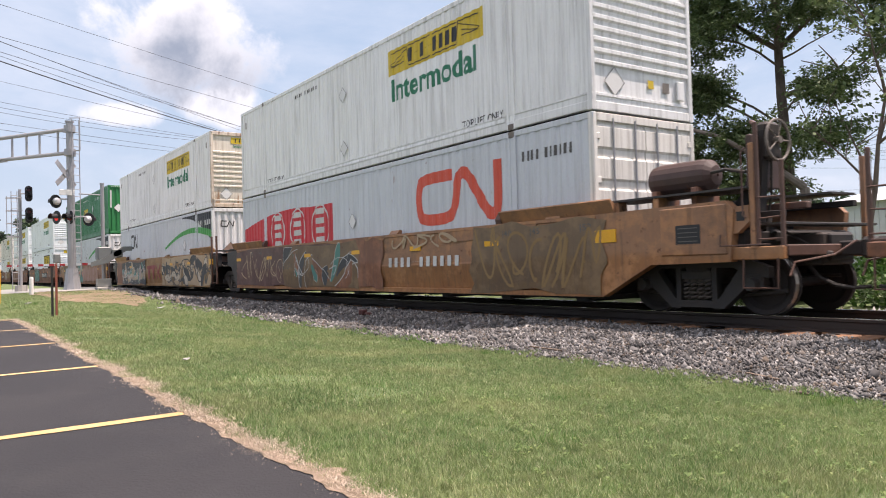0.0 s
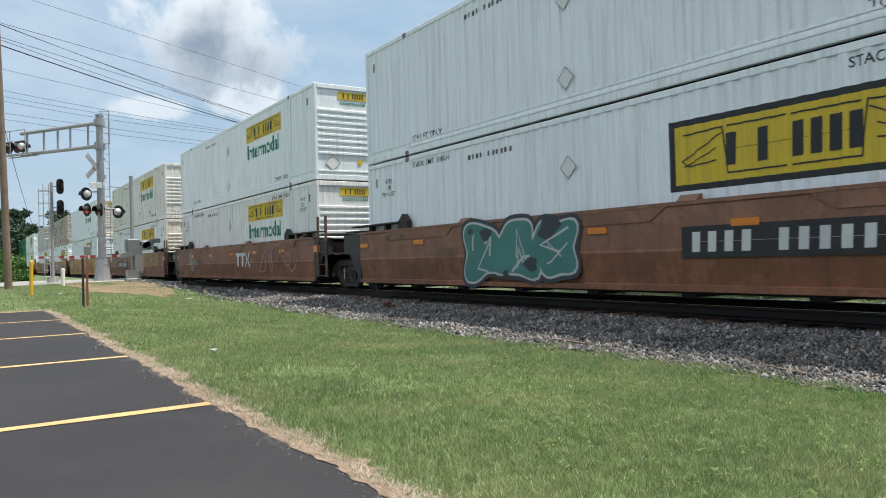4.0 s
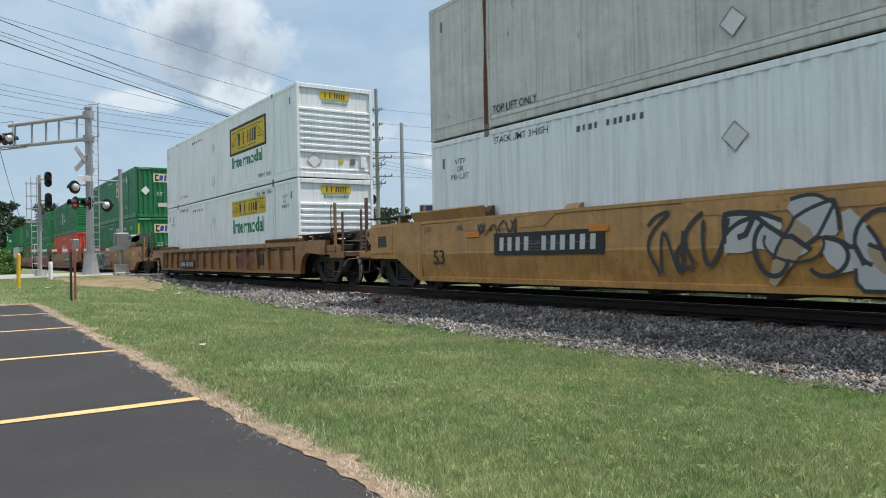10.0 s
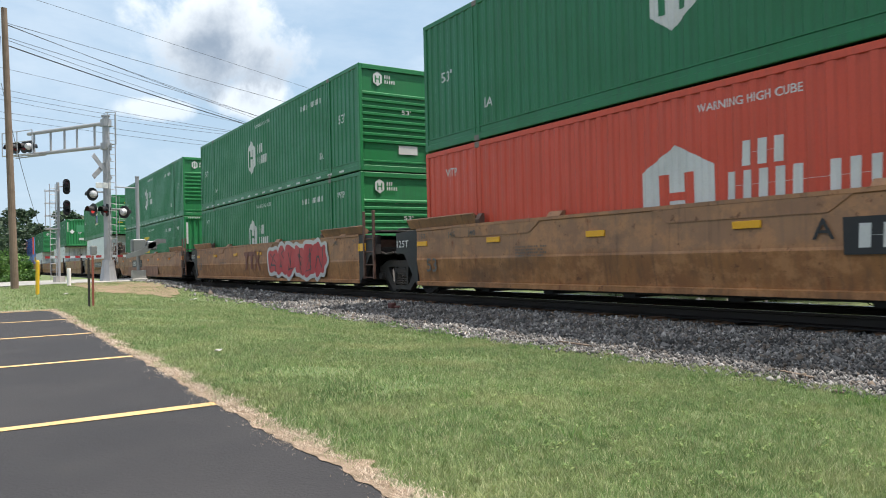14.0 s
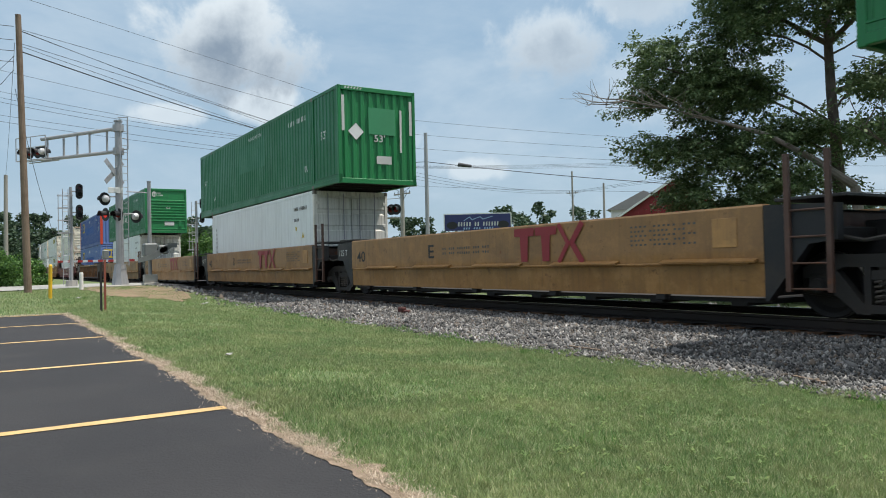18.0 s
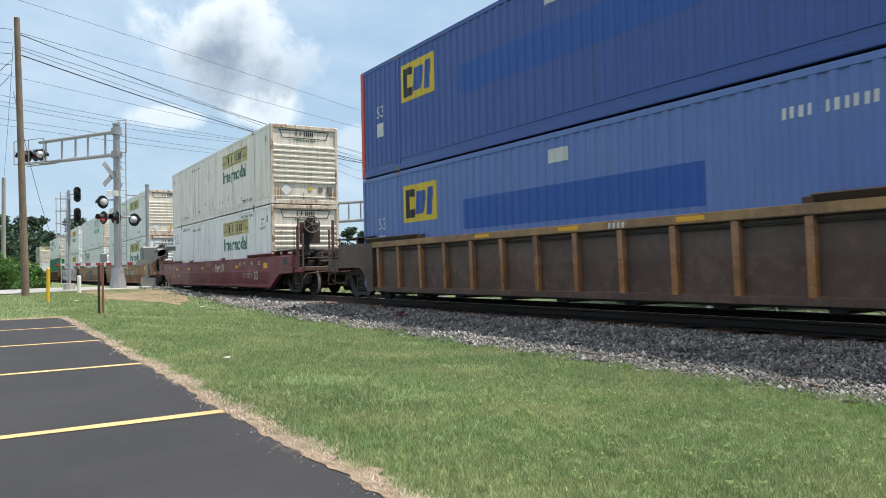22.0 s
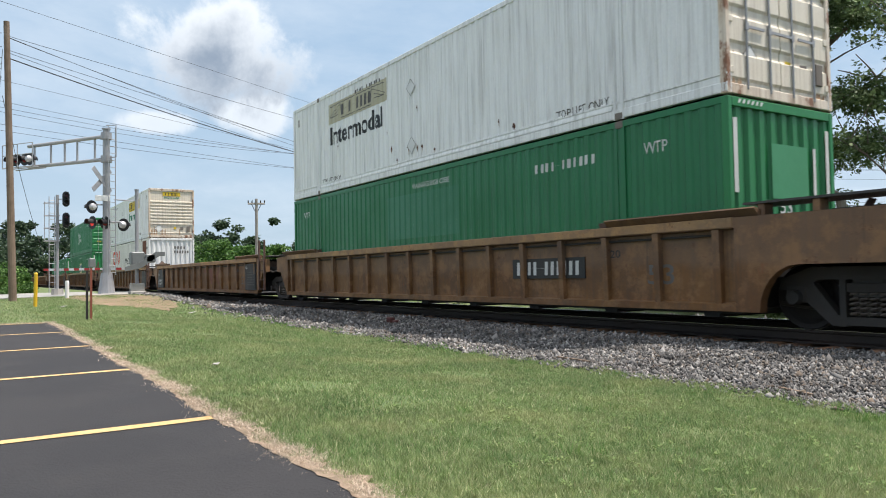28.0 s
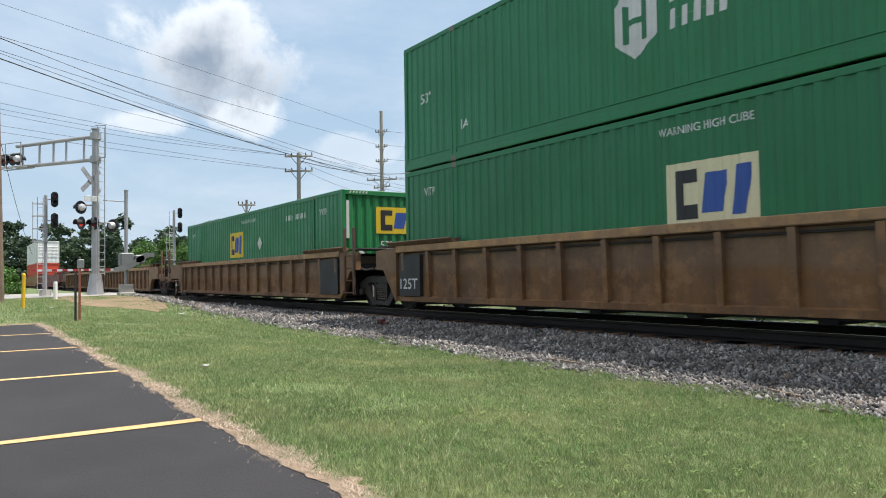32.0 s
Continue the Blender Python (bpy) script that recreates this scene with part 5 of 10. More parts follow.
def white_box(label, x, base, panel=M_YELLOW, ink=M_INK, word=M_INK_GREEN, mat=M_WHITE, boxed=False, low=False, front="ribs", end_sign=True, sign_x=1.72,
              side="corr", rust_spots=0, front_mat=None, rusty_corner=False, seed=1):
    """A white corrugated 53-foot box with a wide carrier sign, its second word below, and small stencils."""
    ob = container(label, mat, x, base, side=side, front=front, front_mat=M_FRONT if front_mat is M_WHITE_OLD else front_mat or mat, rim_mat=M_RUSTED if rusty_corner else None)
    rng = random.Random(seed)
    s0, s1 = sign_x, sign_x + 3.6
    if boxed:
        z0, z1 = 1.45, 2.3
    else:
        z0, z1 = (2.0, 2.58) if low else (1.95, 2.53)
    carrier_sign(ob, s0, s1, z0, z1, panel, ink, boxed)
    if word is not None:
        wz = (z0 - 0.62, z0 - 0.1) if not boxed else (0.88, 1.3)
        words("Intermodal", word, ob, s0 + 0.15, s1 - 0.25, wz[0], wz[1], FACE)
    fresh = ink if ink is M_INK else M_INK_FADED
    if base == HIGH:
        words("TOP LIFT ONLY", fresh, ob, 4.55, 5.85, 0.27, 0.42, FACE)
        words("TOP LIFT ONLY", fresh, ob, -5.85, -4.55, 0.27, 0.42, FACE)
        part("ledge", Build().prism([(-1.297, 0.17), (-1.297, 0.2), (-1.27, 0.33), (-1.25, 0.33), (-1.25, 0.17)], "x", -5.9, 5.9), mat, ob)
    else:
        words("STACK LIMIT 3 HIGH", fresh, ob, 4.3, 5.9, 2.6, 2.73, FACE)
        words("WTP\nOR\nPIN LIFT", M_INK_FADED, ob, 6.7, 7.32, 2.04, 2.46, FACE)
        words("STACK LIMIT 3 HIGH", fresh, ob, -5.85, -4.3, 2.6, 2.73, FACE)
        words("WTP\nOR\nPIN LIFT", M_INK_FADED, ob, -7.32, -6.7, 2.04, 2.46, FACE)
    for px, pz in ((-0.55, 0.62), (-0.55, 2.0)):
        placard(ob, px, pz, 0.2)
    part("stencil", bars(-3.6, -2.1, 2.5, 2.6, FACE, "1111 111111"), M_INK_FADED, ob)
    for px in (7.55, -7.6):
        part("pull_slot", Build().box(px - 0.035, px + 0.035, -1.3, -1.27, 2.3, 2.52, 0.008), M_CAST, ob)
    if rust_spots:
        rust_spots_on(ob, rng, [(rng.uniform(-5.5, 5), rng.choice([rng.uniform(0.35, 0.7), rng.uniform(0.35, 1.5)]), rng.uniform(0.015, 0.05)) for _ in range(rust_spots)])
    xf = 8.0775
    if end_sign and front == "ribs":
        if ink is M_INK and panel is not None and panel is M_YELLOW:
            poly(ob, "end_sign", [(-0.5, 2.46), (0.5, 2.46), (0.5, 2.7), (-0.5, 2.7)], M_YELLOW, "small yellow sign", xf - 0.036, True)
        else:
            line_shape(ob, "end_sign", [(-0.85, 2.42), (0.85, 2.42), (0.95, 2.7), (-0.95, 2.7), (-0.85, 2.42)], 0.03, ink, "thin sign outline", xf - 0.036, True)
        part("emblem", bars(-0.36, 0.36, 2.5, 2.66, xf - 0.032, "1 1 11111", True), ink, ob, "plain dark blocks")
        if word is not None:
            words("Intermodal", word, ob, -0.42, 0.42, 2.31, 2.42, xf - 0.036, True)
        part("stencil", bars(-0.35, 0.4, 2.1, 2.17, xf - 0.028, "1111 111111", True), M_INK_FADED, ob)
    elif front == "doors":
        part("emblem", bars(-0.55, 0.55, 2.42, 2.6, xf - 0.01, "1 1 11111", True), ink, ob, "plain dark blocks")
    placard(ob, -0.72, 0.52, 0.24, xf - 0.034, True, M_SIGNWHITE)
    poly(ob, "decal", [(0.12, 0.5), (0.27, 0.5), (0.27, 0.64), (0.12, 0.64)], M_YELLOW, "small yellow label", xf - 0.03, True)
    poly(ob, "decal", [(0.5, 0.46), (0.68, 0.46), (0.68, 0.64), (0.5, 0.64)], M_CAST, "small dark label", xf - 0.03, True)
    part("document_box", Build().box(xf - 0.03, xf + 0.01, 0.86, 1.05, 0.36, 0.7, 0.012), M_CAST if rusty_corner else mat, ob)
    if rusty_corner:
        b = Build()
        for i in range(9):
            cy = rng.choice([rng.uniform(-1.15, -0.95), rng.uniform(0.95, 1.15), rng.uniform(-1.0, 1.0)])
            top, w = rng.uniform(0.24, 0.55), rng.uniform(0.02, 0.05)
            flat_shape(b, [(cy - w, 0.17), (cy + w, 0.17), (cy + w * 0.6, 0.17 + top * 0.5), (cy + 0.006, 0.17 + top), (cy - 0.006, 0.17 + top), (cy - w * 0.7, 0.17 + top * 0.4)], xf - 0.031 + i * 1e-5, True)
        part("rust_run", b, surface("rust_run", (0.33, 0.2, 0.12), 0.85, second=(0.46, 0.33, 0.22), amount=0.9, scale=6, grain=80), ob, "pale rust runs above the sill")
    return ob


def block_panel(ob, x0, x1, z0, z1, panel, inks=(M_INK, M_INK_BLUE, M_INK_BLUE), end=None, pitch=0.262):
    """A light panel with three plain blocks."""
    if end is None:
        sheet(ob, x0, x1, z0, z1, panel, "light panel with plain blocks", pitch)
        y, e = FACE - 0.004, False
    else:
        poly(ob, "sign_panel", [(x0, z0), (x1, z0), (x1, z1), (x0, z1)], panel, "light panel with plain blocks", end, True)
        y, e = end + 0.003, True
    w, h = x1 - x0, z1 - z0
    for (a, b2, lo, hi), ink in zip(((0.1, 0.34, 0.12, 0.88), (0.39, 0.68, 0.2, 0.8), (0.72, 0.92, 0.14, 0.86)), inks):
        pts = [(x0 + a * w, z0 + lo * h), (x0 + b2 * w, z0 + lo * h), (x0 + b2 * w, z0 + hi * h), (x0 + a * w, z0 + hi * h)]
        X = lambda u: x0 + u * w
        Z = lambda u: z0 + u * h
        q = Build()
        if a == 0.1:
            flat_shape(q, [(X(0.1), Z(0.12)), (X(0.2), Z(0.12)), (X(0.2), Z(0.88)), (X(0.1), Z(0.88))], y, e)
            flat_shape(q, [(X(0.2), Z(0.68)), (X(0.36), Z(0.68)), (X(0.36), Z(0.88)), (X(0.2), Z(0.88))], y, e)
            flat_shape(q, [(X(0.2), Z(0.12)), (X(0.36), Z(0.12)), (X(0.36), Z(0.34)), (X(0.2), Z(0.34))], y, e)
        else:
            flat_shape(q, [(X(a), Z(lo)), (X(b2 - 0.06), Z(lo)), (X(b2), Z(hi - 0.2)), (X(b2), Z(hi)), (X(a + 0.05), Z(hi))], y, e)
        part("emblem", q, ink, ob)


def hexagon_mark(ob, x, z, r, inner, y=FACE, end=False, text=True):
    """A white upright hexagon with a plain barred house in it, and bars beside it."""
    o = 0.003 if end else -0.003
    poly(ob, "emblem", [(x, z - r), (x + 0.86 * r * 0.8, z - 0.5 * r), (x + 0.86 * r * 0.8, z + 0.5 * r), (x, z + r), (x - 0.86 * r * 0.8, z + 0.5 * r), (x - 0.86 * r * 0.8, z - 0.5 * r)], M_INK_WHITE, "white hexagon emblem", y, end)
    b = Build()
    for u in (-0.3, 0.3):
        flat_shape(b, [(x + (u - 0.09) * r, z - 0.55 * r), (x + (u + 0.09) * r, z - 0.55 * r), (x + (u + 0.09) * r, z + 0.4 * r), (x + (u - 0.09) * r, z + 0.45 * r)], y + o, end)
    flat_shape(b, [(x - 0.3 * r, z - 0.1 * r), (x + 0.3 * r, z - 0.1 * r), (x + 0.3 * r, z + 0.05 * r), (x - 0.3 * r, z + 0.05 * r)], y + o * 1.4, end)
    part("emblem_bar", b, inner, ob)
    if text:
        part("emblem_text", bars(x + r * 1.0, x + r * 2.0, z + 0.1 * r, z + 0.62 * r, y, "111", end), M_INK_WHITE, ob, "plain white bars")
        part("emblem_text", bars(x + r * 1.0, x + r * 2.75, z - 0.55 * r, z - 0.08 * r, y, "11111", end), M_INK_WHITE, ob, "plain white bars")


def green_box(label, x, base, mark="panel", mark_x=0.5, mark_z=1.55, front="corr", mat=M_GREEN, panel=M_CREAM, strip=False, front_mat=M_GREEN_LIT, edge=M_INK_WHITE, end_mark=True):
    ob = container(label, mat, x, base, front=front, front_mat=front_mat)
    xf = 8.0775
    if mark == "panel":
        block_panel(ob, mark_x - 0.76, mark_x + 0.76, mark_z - 0.47, mark_z + 0.47, panel)
        placard(ob, mark_x + 2.6, mark_z - 0.05 if base == LOW else mark_z + 0.35, 0.24, mat=M_INK_WHITE)
        if end_mark:
            block_panel(ob, -0.28, 0.52, 2.05, 2.55, panel, end=xf - 0.018)
    elif mark == "hexagon":
        hexagon_mark(ob, -1.0, 1.5, 0.62, mat)
        hexagon_mark(ob, -0.72, 2.52, 0.2, front_mat, xf - 0.02, True)
    elif mark == "house":
        poly(ob, "emblem", [(-1.66, 0.95), (-0.34, 0.95), (-0.34, 1.75), (-1.0, 2.1), (-1.66, 1.75)], M_INK_WHITE, "white house emblem")
        b = Build()
        for u0, u1, v0, v1 in ((-1.32, -1.14, 0.98, 1.68), (-0.86, -0.68, 0.98, 1.68), (-1.14, -0.86, 1.28, 1.4)):
            flat_shape(b, [(u0, v0), (u1, v0), (u1, v1), (u0, v1)], FACE - 0.003)
        part("emblem_bar", b, mat, ob)
        part("emblem_text", bars(0.06, 0.78, 1.66, 2.0, FACE, "111"), M_INK_WHITE, ob, "plain white bars")
        part("emblem_text", bars(-0.18, 2.0, 1.2, 1.6, FACE, "11111 111"), M_INK_WHITE, ob, "plain white bars")
        hexagon_mark(ob, 0.1, 2.05, 0.34, front_mat, xf - 0.018, True)
    elif mark == "buffed":
        sheet(ob, -1.8, 1.4, 1.35, 2.4, surface("buffed_green", (0.035, 0.17, 0.09), 0.5, second=(0.03, 0.14, 0.075)), "paler repainted patch", name="repainted_patch")
        # end patch lighter than the side's: its sunlight put in the colour
        poly(ob, "repainted_patch", [(-0.3, 1.5), (0.6, 1.5), (0.6, 2.3), (-0.3, 2.3)], surface("buffed_green_end", (0.05, 0.24, 0.11), 0.5), "paler repainted patch", xf - 0.015, True)
    words("53'", M_INK_WHITE, ob, 6.75, 7.25, 0.4, 0.68, FACE) if base == LOW else words("53'", M_INK_WHITE, ob, 6.7, 7.15, 1.45, 1.7, FACE)
    words("53'", M_INK_WHITE, ob, -7.35, -6.95, 0.4, 0.62, FACE) if base == LOW else words("53'", M_INK_WHITE, ob, -7.35, -6.95, 1.45, 1.68, FACE)
    words("WARNING HIGH CUBE", M_INK_WHITE, ob, -0.6, 1.0, 2.5, 2.62, FACE)
    part("stencil", bars(3.9, 5.5, 2.3, 2.46, FACE, "1111 111111"), M_INK_WHITE, ob)
    if base == LOW:
        words("WTP", M_INK_WHITE, ob, 6.55, 7.0, 2.28, 2.46, FACE)
        words("WTP", M_INK_WHITE, ob, -7.25, -6.85, 2.28, 2.46, FACE)
    else:
        words("IA", M_INK_WHITE, ob, 5.35, 5.62, 0.62, 0.82, FACE)
        words("IA", M_INK_WHITE, ob, -5.75, -5.5, 0.62, 0.82, FACE)
    if strip:
        for i in range(18):
            a = -7.2 + i * 0.82
            part("reflector", Build().box(a, a + 0.3, -1.3, -1.295, 0.07, 0.125), M_INK_WHITE, ob, "white reflective strip")
    if front == "corr" and mark != "house":
        for s in (-1, 1):
            poly(ob, "edge_strip", [(s * 1.13 - 0.045, 1.55), (s * 1.13 + 0.045, 1.55), (s * 1.13 + 0.045, 2.6), (s * 1.13 - 0.045, 2.6)], edge, "upright reflective strip", xf - 0.012, True)
        words("53'", M_INK_WHITE, ob, -0.12, 0.24, 1.28, 1.5, xf - 0.02, True)
        poly(ob, "decal", [(-0.05, 0.62), (0.45, 0.62), (0.45, 0.86), (-0.05, 0.86)], M_INK_WHITE, "white weight label", xf - 0.02, True)
        placard(ob, -0.72, 1.55 if base == HIGH else 1.0, 0.26, xf - 0.02, True, M_SIGNWHITE)
        part("stencil", bars(0.72, 0.86, 1.0, 2.3, xf - 0.02, "1", True), M_INK_WHITE, ob)
        b = Build()
        for i in range(6):
            flat_shape(b, [(-1.1 + i * 0.1, 2.8), (-1.05 + i * 0.1, 2.8), (-1.02 + i * 0.1, 2.86), (-1.07 + i * 0.1, 2.86)], xf + 0.022, True)
        tagged(part("hazard_dash", b, M_INK_WHITE, ob), "row of small white dashes", kind="stuff")
    elif front == "ribs":
        words("53'", M_INK_WHITE, ob, 0.0, 0.3, 1.6, 1.72, xf - 0.0, True)
        poly(ob, "decal", [(-0.1, 0.5), (0.5, 0.5), (0.5, 0.74), (-0.1, 0.74)], M_INK_WHITE, "white weight label", xf - 0.03, True)
        words("WARNING HIGH CUBE", M_INK_WHITE, ob, -0.35, 0.75, 2.06, 2.12, xf - 0.026, True)
        part("document_box", Build().box(xf - 0.03, xf + 0.01, 0.8, 0.98, 0.42, 0.76, 0.012), front_mat, ob)
    elif front == "doors":
        rng = random.Random(4)
        for i in range(9):
            yy, zz = rng.choice([-0.75, -0.3, 0.3, 0.7]), 0.35 + i * 0.24
            poly(ob, "decal", [(yy - 0.17, zz), (yy + 0.17, zz), (yy + 0.17, zz + rng.uniform(0.07, 0.2)), (yy - 0.17, zz + 0.1)], rng.choice([M_INK_WHITE, M_INK_WHITE, M_YELLOW]), "white label", xf - 0.012, True)
    return ob


def loop_mark(ob, x0, x1, z0, z1, mat, w):
    """A continuous band: a closed rounded ring that runs on into a wave."""
    W, H = x1 - x0, z1 - z0
    p = lambda u, v: (x0 + u * W, z0 + v * H)
    pts = [p(0.43, 0.92), p(0.12, 0.92), p(0.04, 0.8), p(0.04, 0.2), p(0.12, 0.08), p(0.4, 0.08), p(0.48, 0.2), p(0.52, 0.8), p(0.57, 0.93), p(0.64, 0.88), p(0.84, 0.12), p(0.9, 0.06), p(0.95, 0.16), p(0.95, 0.95)]
    for _ in range(2):
        pts = pts[:1] + [tuple(a + (b - a) * k for a, b in zip(u, v)) for u, v in zip(pts, pts[1:]) for k in (0.25, 0.75)] + pts[-1:]
    line_shape(ob, "emblem", pts, w, mat, "continuous band emblem")


def swoosh_low(label, x):
    """Pale grey box whose front half turns black over a green arc."""
    ob = container(label, M_PALEGREY, x, LOW, front="corr", front_mat=M_WHITE)
    arc = [(1.2 + 6.75 * t, 1.25 + 0.98 * math.sin(math.pi * (0.1 + 0.62 * t)) - 0.08 * t) for t in (i / 22 for i in range(23))]
    field(ob, 4.05, 7.98, lambda u: 2.72 - 1.1 * ((u - 4.05) / 3.93) ** 2.2, lambda u: 2.784, M_NAVY, "black painted field")
    b = Build().add([(a, FACE - 0.004, z + k * (0.05 + 0.09 * i / 22)) for i, (a, z) in enumerate(arc) for k in (-1, 1)], [(2 * i, 2 * i + 2, 2 * i + 3, 2 * i + 1) for i in range(22)])
    part("arc_stripe", b, M_LEAFGREEN, ob, "bright green arc")
    loop_mark(ob, -5.6, -4.1, 1.78, 2.5, M_INK, 0.13)
    part("stencil", bars(6.3, 7.8, 2.3, 2.5, FACE - 0.002, "1111 111111"), M_INK_WHITE, ob)
    placard(ob, 4.35, 1.62, 0.22)
    xf = 8.0775
    loopb = [( -0.75, 2.4), (-0.95, 2.4), (-0.95, 2.2), (-0.72, 2.2), (-0.62, 2.4), (-0.5, 2.2), (-0.45, 2.4)]
    line_shape(ob, "emblem", loopb, 0.04, M_INK, "small band emblem", xf - 0.018, True)
    part("stencil", bars(0.15, 0.75, 2.25, 2.42, xf - 0.018, "1111", True), M_INK_FADED, ob)
    part("stencil", bars(0.15, 0.95, 1.98, 2.15, xf - 0.018, "111111", True), M_INK_FADED, ob)
    placard(ob, -0.6, 1.3, 0.3, xf - 0.018, True, surface("placard_brown", (0.3, 0.2, 0.15), 0.6))
    return ob


# ---- bogies and well cars ----
R_WHEEL = 0.43


def bogie(parent, x):
    def bolster():
        b = Build().box(-0.2, 0.2, -1.05, 1.05, 0.42, 0.72, 0.03)
        b.tube((0, 0, 0.7), (0, 0, 0.86), 0.22, n=14)
        for s in (-1, 1):
            b.pipe([(-1.2, s * 0.62, 0.5), (1.2, s * 0.62, 0.5)], 0.03)
        return b
    top = part("bogie", cached("bogie|b", bolster, M_TRUCK), None, parent, "black cast-iron freight bogie")
    top.matrix_basis = pose(x, 0, 0)
    for s in (-1, 1):
        def frame_side():
            b = Build()
            y0, y1 = sorted((s * 0.93, s * 1.07))
            for poly_ in ([(-1.12, 0.52), (-1.12, 0.66), (-0.7, 0.82), (0.7, 0.82), (1.12, 0.66), (1.12, 0.52), (0.78, 0.56), (0.6, 0.66), (-0.6, 0.66), (-0.78, 0.56)],
                          [(-0.98, 0.56), (-0.88, 0.68), (-0.72, 0.68), (-0.36, 0.22), (-0.27, 0.22), (-0.27, 0.08), (-0.44, 0.09)],
                          [(0.98, 0.56), (0.44, 0.09), (0.27, 0.08), (0.27, 0.22), (0.36, 0.22), (0.72, 0.68), (0.88, 0.68)],
                          [(-0.36, 0.1), (0.36, 0.1), (0.4, 0.2), (-0.4, 0.2)],
                          [(-0.34, 0.2), (-0.26, 0.2), (-0.26, 0.68), (-0.34, 0.68)], [(0.26, 0.2), (0.34, 0.2), (0.34, 0.68), (0.26, 0.68)]):
                b.prism(poly_, "y", y0, y1)
            for cx in (-0.9, 0.9):
                b.box(cx - 0.14, cx + 0.14, y0 - 0.01, y1 + 0.01, 0.36, 0.58, 0.02)
            return b
        part("side_frame", cached(f"side_frame|{s}", frame_side, M_TRUCK), None, top, "cast side frame with two openings")

        def coil(cx):
            b = Build()
            n, m = 30, 5
            verts = []
            for i in range(n + 1):
                a = i * 1.05
                for j in range(m):
                    u = j * math.tau / m
                    r = 0.06 + 0.017 * math.cos(u)
                    verts.append((cx + r * math.cos(a), s * 1.0 + r * math.sin(a), 0.2 + 0.3 * i / n + 0.017 * math.sin(u)))
            return b.add(verts, [(i * m + j, i * m + (j + 1) % m, (i + 1) * m + (j + 1) % m, (i + 1) * m + j) for i in range(n) for j in range(m)])
        for cx in (-0.18, -0.06, 0.06, 0.18) if s < 0 else ():
            part("coil_spring", cached(f"coil_spring|{s}|{cx}", lambda: coil(cx), M_SPRING), None, top)
        if s < 0:
            part("brake_rod", cached(f"brake_rod|{s}", lambda: Build().pipe([(-1.25, -0.84, 0.34), (-0.5, -0.86, 0.27), (0.5, -0.86, 0.27), (1.25, -0.84, 0.34)], 0.035), M_TRUCK), None, top)
            part("spring_seat", cached(f"spring_seat|{s}", lambda: Build().box(-0.25, 0.25, s * 1.0 - 0.07, s * 1.0 + 0.07, 0.5, 0.62, 0.01), M_TRUCK), None, top)
    for cx in (-0.9, 0.9):
        part("axle", cached(f"axle|{cx}", lambda: Build().tube((cx, -1.1, R_WHEEL), (cx, 1.1, R_WHEEL), 0.075, n=12), M_WHEEL), None, top)
        for s in (-1, 1):
            def wheel():
                b = Build()
                prof = [(0.0, -0.02), (0.12, -0.05), (0.13, -0.01), (0.3, 0.0), (0.36, -0.045), (R_WHEEL - 0.012, -0.06), (R_WHEEL, -0.05), (R_WHEEL + 0.002, 0.045), (R_WHEEL + 0.026, 0.06), (R_WHEEL + 0.02, 0.08), (0.36, 0.075), (0.3, 0.03), (0.12, 0.05), (0.0, 0.05)]
                b.disc_turned([(r, -s * -y if s > 0 else y) for r, y in prof] if s < 0 else [(r, -y) for r, y in prof], (cx, s * 0.752, R_WHEEL), 30)
                return b
            w = part("wheel", cached(f"wheel|{cx}|{s}", wheel, M_WHEEL), None, top, "steel wheel with a worn bright rim")
            if s < 0:
                part("wheel_tread", cached(f"wheel_tread|{cx}|{s}", lambda: Build().disc_turned([(R_WHEEL + 0.001, -0.045), (R_WHEEL + 0.0045, -0.04), (R_WHEEL + 0.0045, 0.03), (R_WHEEL + 0.001, 0.04)], (cx, s * 0.752, R_WHEEL), 30), M_TREAD), None, top)
            if s < 0:
                part("bearing_cap", cached(f"bearing_cap|{cx}|{s}", lambda: Build().tube((cx, s * 1.06, R_WHEEL), (cx, s * 1.17, R_WHEEL), 0.1, 0.085, n=14), M_TRUCK), None, top)
    return top


SIDE = -1.5035        # plane of markings on a well's near side


def span(a, b):
    return (a, b) if a < b else (b, a)


